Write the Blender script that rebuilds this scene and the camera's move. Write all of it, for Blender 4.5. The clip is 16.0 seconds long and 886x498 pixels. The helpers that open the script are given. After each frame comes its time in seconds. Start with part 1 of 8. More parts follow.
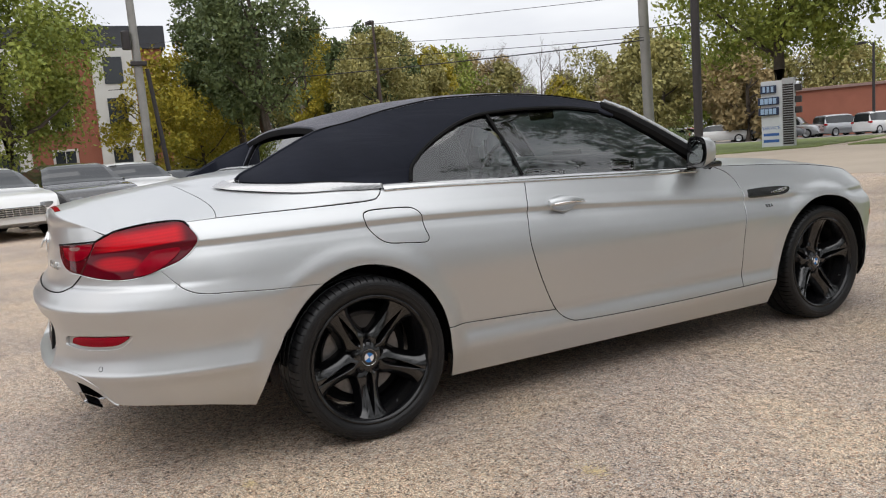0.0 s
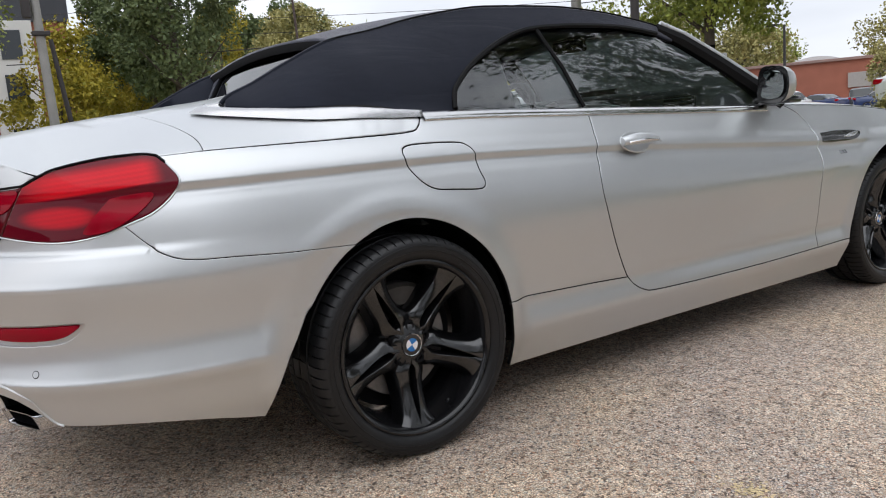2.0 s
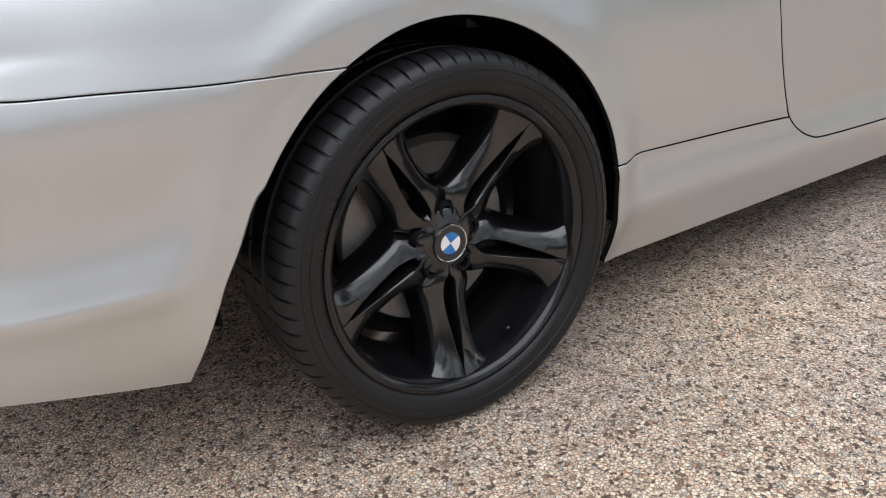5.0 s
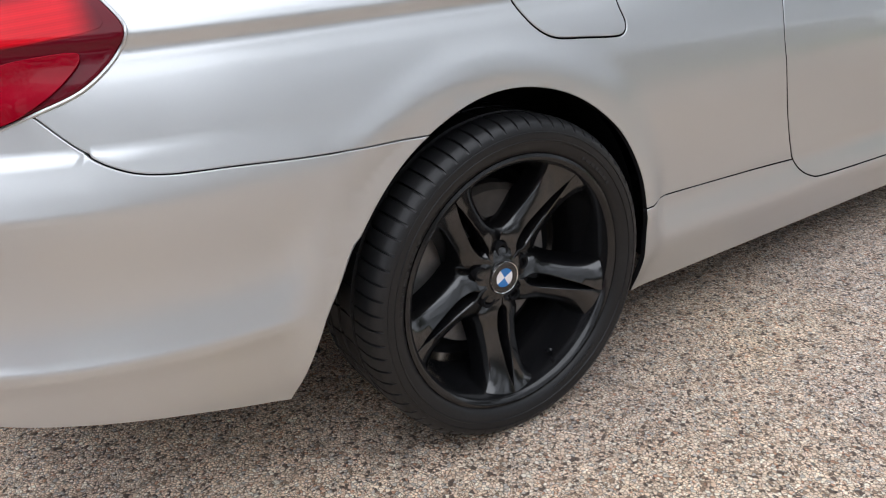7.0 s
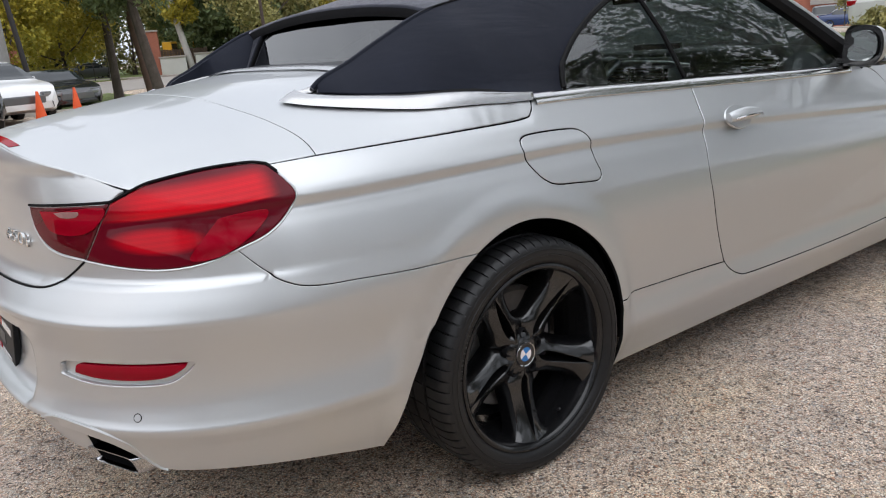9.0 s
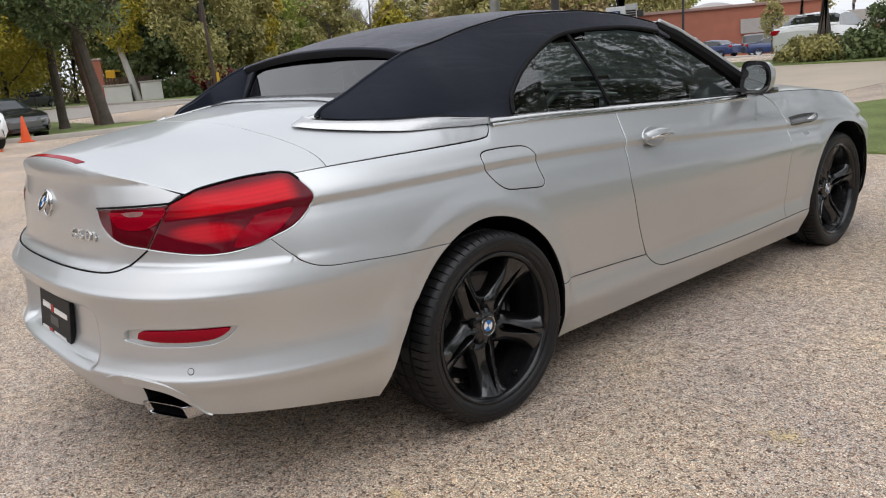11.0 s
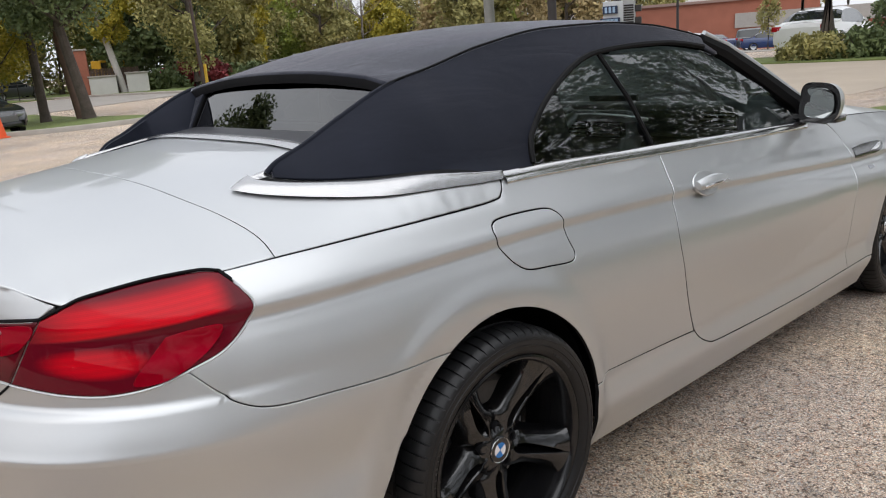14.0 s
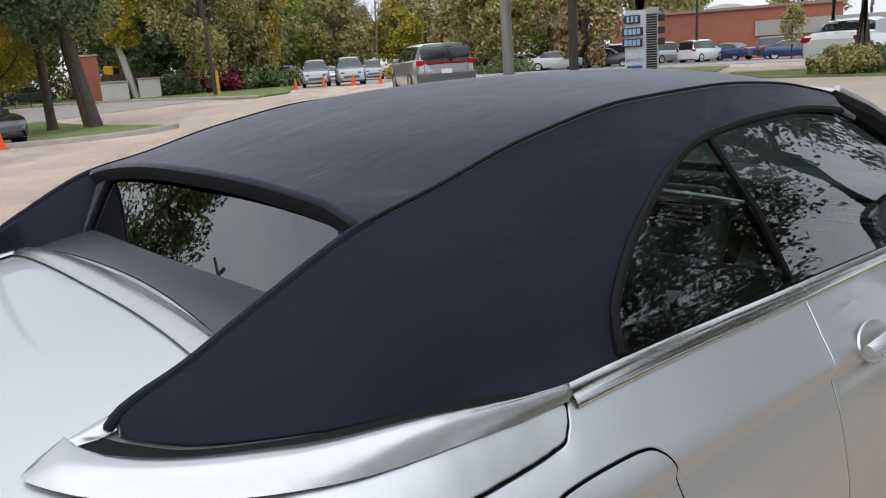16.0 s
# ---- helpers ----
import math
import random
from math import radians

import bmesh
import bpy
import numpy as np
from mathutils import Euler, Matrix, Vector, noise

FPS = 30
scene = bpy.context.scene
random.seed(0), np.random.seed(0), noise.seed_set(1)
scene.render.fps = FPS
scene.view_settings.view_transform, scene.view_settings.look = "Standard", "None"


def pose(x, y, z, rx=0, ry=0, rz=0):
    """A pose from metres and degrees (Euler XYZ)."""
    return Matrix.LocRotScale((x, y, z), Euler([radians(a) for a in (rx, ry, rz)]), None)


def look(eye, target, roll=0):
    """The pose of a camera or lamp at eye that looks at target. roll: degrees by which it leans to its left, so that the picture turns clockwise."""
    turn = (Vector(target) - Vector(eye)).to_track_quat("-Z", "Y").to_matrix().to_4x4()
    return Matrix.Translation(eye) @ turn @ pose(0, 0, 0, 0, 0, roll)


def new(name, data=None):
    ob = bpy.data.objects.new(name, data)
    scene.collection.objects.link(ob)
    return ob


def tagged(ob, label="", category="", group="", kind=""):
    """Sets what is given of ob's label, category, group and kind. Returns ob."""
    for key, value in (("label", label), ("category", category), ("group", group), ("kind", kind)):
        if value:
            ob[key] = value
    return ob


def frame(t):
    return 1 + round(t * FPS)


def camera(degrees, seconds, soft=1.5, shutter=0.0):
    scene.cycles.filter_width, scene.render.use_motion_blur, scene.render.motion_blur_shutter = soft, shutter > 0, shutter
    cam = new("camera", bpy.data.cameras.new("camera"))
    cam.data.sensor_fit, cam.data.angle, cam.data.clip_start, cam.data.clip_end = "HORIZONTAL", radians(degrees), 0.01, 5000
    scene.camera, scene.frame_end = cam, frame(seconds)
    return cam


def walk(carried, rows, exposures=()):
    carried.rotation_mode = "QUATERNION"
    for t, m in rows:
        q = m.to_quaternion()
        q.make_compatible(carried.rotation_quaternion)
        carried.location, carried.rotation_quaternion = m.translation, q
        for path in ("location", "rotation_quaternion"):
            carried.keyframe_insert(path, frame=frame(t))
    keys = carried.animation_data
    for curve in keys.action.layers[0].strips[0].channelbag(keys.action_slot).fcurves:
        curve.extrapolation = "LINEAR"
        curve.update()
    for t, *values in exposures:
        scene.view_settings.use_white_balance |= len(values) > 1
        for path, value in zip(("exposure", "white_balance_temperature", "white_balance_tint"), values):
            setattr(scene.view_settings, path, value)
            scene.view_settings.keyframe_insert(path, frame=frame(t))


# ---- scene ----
cam = camera(59.4, 16.0, soft=1.1)
PATH = [
    (0, (3.721, -1.133, 1.13), (1.974, -0.193, 0.878), -4.3),
    (0.5, (3.48, -1.24, 1.121), (1.771, -0.233, 0.866), -4.4),
    (1, (3.233, -1.311, 1.081), (1.556, -0.253, 0.823), -4.4),
    (1.5, (3.031, -1.283, 1.005), (1.377, -0.189, 0.739), -4.5),
    (2, (2.8, -1.138, 0.957), (1.164, -0.031, 0.648), -4.5),
    (2.5, (2.563, -1.037, 0.905), (0.94, 0.064, 0.513), -4.5),
    (3, (2.379, -0.96, 0.893), (0.77, 0.102, 0.362), -4.4),
    (3.5, (2.165, -0.821, 0.866), (0.589, 0.2, 0.179), -4.4),
    (4, (2.009, -0.673, 0.853), (0.437, 0.299, 0.09), -4.7),
    (4.2, (1.953, -0.635, 0.841), (0.384, 0.331, 0.062), -4.8),
    (6.5, (1.918, -0.686, 0.893), (0.351, 0.277, 0.107), -3.9),
    (7, (2.002, -0.826, 0.989), (0.445, 0.159, 0.21), -3.9),
    (7.5, (2.104, -0.937, 1.06), (0.535, 0.069, 0.335), -4.1),
    (8, (2.19, -1.037, 1.113), (0.627, 0.015, 0.443), -4.0),
    (8.5, (2.299, -1.164, 1.139), (0.735, -0.06, 0.558), -4.4),
    (9, (2.335, -1.317, 1.171), (0.789, -0.161, 0.65), -4.4),
    (9.2, (2.343, -1.368, 1.165), (0.803, -0.191, 0.673), -4.7),
    (11.3, (2.726, -1.752, 1.215), (1.258, -0.478, 0.746), -4.4),
    (11.5, (2.734, -1.77, 1.217), (1.266, -0.495, 0.748), -4.4),
    (12, (2.749, -1.798, 1.222), (1.284, -0.52, 0.75), -4.4),
    (12.5, (2.745, -1.772, 1.207), (1.282, -0.493, 0.732), -4.4),
    (13, (2.61, -1.634, 1.212), (1.151, -0.354, 0.73), -4.3),
    (13.5, (2.378, -1.458, 1.28), (0.923, -0.176, 0.792), -4.2),
    (14, (2.154, -1.246, 1.316), (0.701, 0.038, 0.827), -4.1),
    (14.5, (1.963, -1.02, 1.387), (0.509, 0.262, 0.898), -4.1),
    (15, (1.764, -0.851, 1.441), (0.307, 0.43, 0.955), -3.9),
    (15.5, (1.576, -0.717, 1.463), (0.111, 0.557, 0.981), -3.8),
    (16, (1.44, -0.588, 1.464), (-0.037, 0.674, 0.989), -3.8),
]
walk(cam, [(t, look(eye, target, roll)) for t, eye, target, roll in PATH],
     exposures=[(0.0, 0.63, 6220, 11), (2.5, 0.75, 5950, 11), (4.0, 1.04, 6000, 11), (6.5, 1.13, 5850, 11), (7.5, 0.88, 5900, 11), (8.5, 0.77, 5950, 11), (9.0, 0.79, 5950, 11), (12.5, 0.68, 6200, 11), (14.0, 0.72, 6100, 11), (15.0, 0.64, 5550, 11), (15.5, 0.6, 5500, 11), (16.0, 0.69, 5900, 11)])

# ---- sky and sun ----
world = bpy.data.worlds.new("overcast_sky")
scene.world = world
world.use_nodes = True
wn, wl = world.node_tree.nodes, world.node_tree.links
wn.clear()
w_out, w_bg = wn.new("ShaderNodeOutputWorld"), wn.new("ShaderNodeBackground")
w_sky = wn.new("ShaderNodeTexSky")
w_sky.sky_type, w_sky.sun_disc = "NISHITA", False
w_sky.sun_elevation, w_sky.sun_rotation = radians(42), radians(200)
w_sky.air_density, w_sky.dust_density = 1.0, 4.0
w_mul = wn.new("ShaderNodeMixRGB")
w_mul.blend_type, w_mul.inputs[0].default_value = "MULTIPLY", 1.0
w_mul.inputs[2].default_value = (0.085, 0.085, 0.085, 1)
w_co, w_map, w_noise, w_ramp, w_mix = (wn.new("ShaderNodeTexCoord"), wn.new("ShaderNodeMapping"), wn.new("ShaderNodeTexNoise"),
                                       wn.new("ShaderNodeValToRGB"), wn.new("ShaderNodeMixRGB"))
w_map.inputs["Scale"].default_value = (1.6, 1.6, 6.0)
w_noise.inputs["Scale"].default_value, w_noise.inputs["Detail"].default_value = 1.4, 5
w_ramp.color_ramp.elements[0].position, w_ramp.color_ramp.elements[0].color = 0.32, (0.68, 0.68, 0.69, 1)
w_ramp.color_ramp.elements[1].position, w_ramp.color_ramp.elements[1].color = 0.66, (0.90, 0.89, 0.865, 1)
w_mix.inputs[0].default_value = 0.9
wl.new(w_co.outputs["Generated"], w_map.inputs["Vector"])
wl.new(w_map.outputs["Vector"], w_noise.inputs["Vector"])
wl.new(w_noise.outputs["Fac"], w_ramp.inputs["Fac"])
wl.new(w_sky.outputs["Color"], w_mul.inputs[1])
wl.new(w_mul.outputs["Color"], w_mix.inputs[1])
wl.new(w_ramp.outputs["Color"], w_mix.inputs[2])
w_xyz, w_up, w_dome = wn.new("ShaderNodeSeparateXYZ"), wn.new("ShaderNodeMapRange"), wn.new("ShaderNodeMixRGB")
w_up.inputs["From Min"].default_value, w_up.inputs["From Max"].default_value = 0.1, 0.6
w_up.inputs["To Min"].default_value, w_up.inputs["To Max"].default_value = 0.79, 0.94
w_dome.blend_type, w_dome.inputs[0].default_value = "MULTIPLY", 1.0
wl.new(w_co.outputs["Generated"], w_xyz.inputs["Vector"])
wl.new(w_xyz.outputs["Z"], w_up.inputs["Value"])
wl.new(w_mix.outputs["Color"], w_dome.inputs[1])
wl.new(w_up.outputs["Result"], w_dome.inputs[2])
wl.new(w_dome.outputs["Color"], w_bg.inputs["Color"])
w_bg.inputs["Strength"].default_value = 1.0
wl.new(w_bg.outputs["Background"], w_out.inputs["Surface"])
sun = new("sun", bpy.data.lights.new("sun", "SUN"))
sun.data.energy, sun.data.angle, sun.data.color = 0.75, radians(80), (1.0, 0.96, 0.9)
sun.matrix_world = look((8, -4.5, 26), (0, 0, 0))

# ---- materials ----


def nodes_of(name):
    m = bpy.data.materials.new(name)
    m.use_nodes = True
    t = m.node_tree
    return m, t.nodes, t.links, t.nodes["Principled BSDF"]


def mat(name, base, rough=0.5, metal=0.0, vary=0.12, scale=6.0, fine=60.0, bump=0.0, coat=0.0, per_object=0.0, per_island=0.0, spec=0.5, dist=0.004):
    """A surface of one base colour with stains, grain and relief at real size."""
    m, n, l, b = nodes_of(name)
    co = n.new("ShaderNodeTexCoord")
    big, small = n.new("ShaderNodeTexNoise"), n.new("ShaderNodeTexNoise")
    big.inputs["Scale"].default_value, small.inputs["Scale"].default_value = scale, fine
    big.inputs["Detail"].default_value = small.inputs["Detail"].default_value = 4
    for t in (big, small):
        l.new(co.outputs["Object"], t.inputs["Vector"])
    add = n.new("ShaderNodeMath")
    add.operation = "ADD"
    l.new(big.outputs["Fac"], add.inputs[0])
    l.new(small.outputs["Fac"], add.inputs[1])
    ramp = n.new("ShaderNodeMapRange")
    ramp.inputs["From Min"].default_value, ramp.inputs["From Max"].default_value = 0.6, 1.4
    ramp.inputs["To Min"].default_value, ramp.inputs["To Max"].default_value = 1 - vary, 1 + vary
    l.new(add.outputs[0], ramp.inputs["Value"])
    value = ramp.outputs["Result"]
    for amount, node, socket in ((per_object, "ShaderNodeObjectInfo", "Random"), (per_island, "ShaderNodeNewGeometry", "Random Per Island")):
        if amount:
            info, r, mul = n.new(node), n.new("ShaderNodeMapRange"), n.new("ShaderNodeMath")
            r.inputs["To Min"].default_value, r.inputs["To Max"].default_value = 1 - amount, 1 + amount
            l.new(info.outputs[socket], r.inputs["Value"])
            mul.operation = "MULTIPLY"
            l.new(value, mul.inputs[0])
            l.new(r.outputs["Result"], mul.inputs[1])
            value = mul.outputs[0]
    mix = n.new("ShaderNodeMixRGB")
    mix.blend_type, mix.inputs[0].default_value = "MULTIPLY", 1.0
    mix.inputs[1].default_value = (*base, 1)
    l.new(value, mix.inputs[2])
    l.new(mix.outputs[0], b.inputs["Base Color"])
    b.inputs["Roughness"].default_value, b.inputs["Metallic"].default_value = rough, metal
    b.inputs["Coat Weight"].default_value, b.inputs["Coat Roughness"].default_value = coat, 0.04
    b.inputs["Specular IOR Level"].default_value = spec
    if bump:
        bm_ = n.new("ShaderNodeBump")
        bm_.inputs["Strength"].default_value, bm_.inputs["Distance"].default_value = bump, dist
        l.new(small.outputs["Fac"], bm_.inputs["Height"])
        l.new(bm_.outputs["Normal"], b.inputs["Normal"])
    return m


def glass(name, tint, gloss=1.0):
    """A thin tinted pane: a mirror at a slant, else clear."""
    m, n, l, b = nodes_of(name)
    n.remove(b)
    mix, fres, clear, shine = (n.new("ShaderNodeMixShader"), n.new("ShaderNodeFresnel"), n.new("ShaderNodeBsdfTransparent"), n.new("ShaderNodeBsdfGlossy"))
    fres.inputs["IOR"].default_value = 2.0
    clear.inputs["Color"].default_value = (*tint, 1)
    shine.inputs["Roughness"].default_value = 0.01
    shine.inputs["Color"].default_value = (gloss, gloss, gloss, 1)
    l.new(fres.outputs[0], mix.inputs[0])
    l.new(clear.outputs[0], mix.inputs[1])
    l.new(shine.outputs[0], mix.inputs[2])
    l.new(mix.outputs[0], n["Material Output"].inputs["Surface"])
    return m


PAINT = mat("silver_metallic_paint", (0.566, 0.578, 0.584), rough=0.38, metal=0.82, vary=0.02, scale=2.0, fine=900.0, bump=0.02, coat=0.55, dist=0.0003)
PAINT.node_tree.nodes["Principled BSDF"].inputs["Coat Roughness"].default_value = 0.02
GAPS = mat("dark_underbody", (0.009, 0.009, 0.010), rough=0.8, vary=0.2, spec=0.1)
CLOTH = mat("black_roof_cloth", (0.0085, 0.0100, 0.0165), rough=0.68, vary=0.3, scale=5.0, fine=1500.0, bump=0.35, spec=0.22, dist=0.0006)
CLOTH.node_tree.nodes["Principled BSDF"].inputs["Specular Tint"].default_value = (0.80, 0.84, 1.0, 1)
CLOTH.node_tree.nodes["Principled BSDF"].inputs["Sheen Weight"].default_value = 0.75
CLOTH.node_tree.nodes["Principled BSDF"].inputs["Sheen Roughness"].default_value = 0.3
CLOTH.node_tree.nodes["Principled BSDF"].inputs["Sheen Tint"].default_value = (0.90, 0.90, 1.0, 1)
def add_folds(m, scale, depth):
    """Soft wide creases on top of a cloth's weave."""
    n, l = m.node_tree.nodes, m.node_tree.links
    weave = next(x for x in n if x.type == "BUMP")
    co, warp, fold, bump = n.new("ShaderNodeTexCoord"), n.new("ShaderNodeMapping"), n.new("ShaderNodeTexNoise"), n.new("ShaderNodeBump")
    warp.inputs["Rotation"].default_value, warp.inputs["Scale"].default_value = (0.5, 0.3, 0.6), (1.0, 0.55, 1.9)
    fold.inputs["Scale"].default_value, fold.inputs["Detail"].default_value, fold.inputs["Distortion"].default_value = scale, 3, 0.8
    bump.inputs["Strength"].default_value, bump.inputs["Distance"].default_value = 0.7, depth
    l.new(co.outputs["Object"], warp.inputs["Vector"])
    l.new(warp.outputs["Vector"], fold.inputs["Vector"])
    l.new(fold.outputs["Fac"], bump.inputs["Height"])
    l.new(bump.outputs["Normal"], weave.inputs["Normal"])


add_folds(CLOTH, 5.5, 0.006)
CHROME = mat("bright_trim", (0.78, 0.78, 0.78), rough=0.16, metal=1.0, vary=0.04, scale=9.0)
BELT_TRIM = mat("brushed_belt_trim", (0.62, 0.62, 0.61), rough=0.12, metal=1.0, vary=0.06, scale=9.0)
SATIN = mat("satin_silver_trim", (0.50, 0.50, 0.50), rough=0.22, metal=0.9, vary=0.03, scale=9.0)
RUBBER = mat("black_rubber", (0.009, 0.009, 0.0095), spec=0.12, rough=0.62, vary=0.25, scale=14.0, fine=220.0, bump=0.15, dist=0.001)
TYRE = mat("tyre_rubber", (0.011, 0.011, 0.0118), spec=0.32, rough=0.40, vary=0.3, scale=10.0, fine=260.0, bump=0.12, dist=0.001)
RIM = mat("black_wheel_paint", (0.004, 0.004, 0.0045), rough=0.15, vary=0.15, scale=10.0, coat=0.0, spec=0.9)
BARREL = mat("satin_black_barrel", (0.007, 0.007, 0.0078), rough=0.16, vary=0.2, scale=10.0, spec=0.5)
DISC = mat("brake_iron", (0.26, 0.245, 0.235), rough=0.5, metal=0.6, vary=0.25, scale=25.0)
PLASTIC = mat("black_plastic", (0.010, 0.010, 0.011), rough=0.45, vary=0.15, scale=20.0, fine=300.0)
GLASS = glass("tinted_glass", (0.82, 0.90, 0.87))
DARKGLASS = glass("rear_screen_glass", (0.10, 0.11, 0.11))
MIRROR = mat("mirror_silver", (0.5, 0.53, 0.53), rough=0.02, metal=1.0, vary=0.01)
BLUE = mat("blue_enamel", (0.02, 0.16, 0.46), rough=0.25, vary=0.04, coat=0.6)
WHITE = mat("white_enamel", (0.78, 0.78, 0.78), rough=0.25, vary=0.03, coat=0.6)
BLACKGLOSS = mat("gloss_black", (0.010, 0.010, 0.011), rough=0.2, vary=0.05, coat=0.6)
LEATHER = mat("black_leather", (0.035, 0.035, 0.037), rough=0.5, vary=0.2, scale=12.0, fine=240.0, bump=0.2, dist=0.001)
DASH = mat("dark_dashboard", (0.11, 0.12, 0.122), rough=0.55, vary=0.15, scale=20.0)


def lens_red(name, base, stripes):
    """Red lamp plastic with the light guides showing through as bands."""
    m, n, l, b = nodes_of(name)
    co, wave, ramp, noise_ = n.new("ShaderNodeTexCoord"), n.new("ShaderNodeTexWave"), n.new("ShaderNodeValToRGB"), n.new("ShaderNodeTexNoise")
    wave.bands_direction = "Z"
    wave.inputs["Scale"].default_value, wave.inputs["Distortion"].default_value = stripes, 1.2
    wave.inputs["Detail"].default_value = 1.0
    noise_.inputs["Scale"].default_value = 9.0
    ramp.color_ramp.elements[0].color = (base[0] * 0.74, base[1] * 0.6, base[2] * 0.6, 1)
    ramp.color_ramp.elements[1].color = (*base, 1)
    l.new(co.outputs["Object"], wave.inputs["Vector"])
    l.new(wave.outputs["Fac"], ramp.inputs["Fac"])
    l.new(ramp.outputs["Color"], b.inputs["Base Color"])
    b.inputs["Roughness"].default_value, b.inputs["Coat Weight"].default_value, b.inputs["Coat Roughness"].default_value = 0.3, 0.7, 0.015
    b.inputs["Specular IOR Level"].default_value = 0.0
    return m


def lens_body(name, edge, bright):
    """The outer tail lamp: a deep red cover; the lit-up look of two reflector fields, ribbed along their length, is put
    into its colour.
    """
    m, n, l, b = nodes_of(name)
    co, xyz = n.new("ShaderNodeTexCoord"), n.new("ShaderNodeSeparateXYZ")
    l.new(co.outputs["Object"], xyz.inputs["Vector"])

    def calc(op, x, y, z=None):
        node = n.new("ShaderNodeMath")
        node.operation = op
        for i, v in enumerate((x, y, z)):
            if v is None:
                continue
            if isinstance(v, float):
                node.inputs[i].default_value = v
            else:
                l.new(v, node.inputs[i])
        return node.outputs[0]

    def ramp(v, lo, hi, a=0.0, c=1.0):
        node = n.new("ShaderNodeMapRange")
        node.interpolation_type = "SMOOTHSTEP"
        for k, q in (("From Min", lo), ("From Max", hi), ("To Min", a), ("To Max", c)):
            node.inputs[k].default_value = q
        l.new(v, node.inputs["Value"])
        return node.outputs["Result"]
    y, z = xyz.outputs["Y"], xyz.outputs["Z"]
    v = calc("MULTIPLY_ADD", y, -0.1, z)
    upper = calc("MULTIPLY", calc("MULTIPLY", ramp(v, 0.939, 0.947), ramp(v, 0.982, 1.012, 1.0, 0.0)), calc("MULTIPLY", ramp(y, -0.95, -0.84), ramp(y, -0.66, -0.612, 1.0, 0.0)))
    dy, dz = calc("MULTIPLY_ADD", y, 12.5, 10.6), calc("MULTIPLY_ADD", z, 34.0, -27.6)
    lower = ramp(calc("ADD", calc("MULTIPLY", dy, dy), calc("MULTIPLY", dz, dz)), 0.15, 1.15, 0.78, 0.0)
    ribs = calc("MULTIPLY_ADD", calc("SINE", calc("MULTIPLY", v, 560.0), 0.0), 0.07, 0.93)
    fine = calc("MULTIPLY_ADD", calc("SINE", calc("MULTIPLY", v, 2100.0), 0.0), 0.05, 0.95)
    mask = calc("MULTIPLY", calc("MAXIMUM", upper, lower), calc("MULTIPLY", ribs, fine))
    mix = n.new("ShaderNodeMixRGB")
    mix.inputs[1].default_value, mix.inputs[2].default_value = (*edge, 1), (*bright, 1)
    l.new(mask, mix.inputs[0])
    l.new(mix.outputs[0], b.inputs["Base Color"])
    b.inputs["Roughness"].default_value, b.inputs["Coat Weight"].default_value, b.inputs["Coat Roughness"].default_value = 0.3, 0.45, 0.015
    b.inputs["Specular IOR Level"].default_value = 0.0
    return m


LENS_BODY = lens_body("tail_lamp_cover", (0.105, 0.003, 0.010), (0.66, 0.003, 0.012))
LENS = lens_red("red_lamp_plastic", (0.42, 0.002, 0.009), 9.0)
LENS_EDGE = lens_red("maroon_lamp_plastic", (0.10, 0.002, 0.008), 4.0)
LENS_DARK = lens_red("deep_red_lamp_plastic", (0.30, 0.0010, 0.014), 6.0)
LENS_DARK.node_tree.nodes["Principled BSDF"].inputs["Coat Weight"].default_value = 0.35


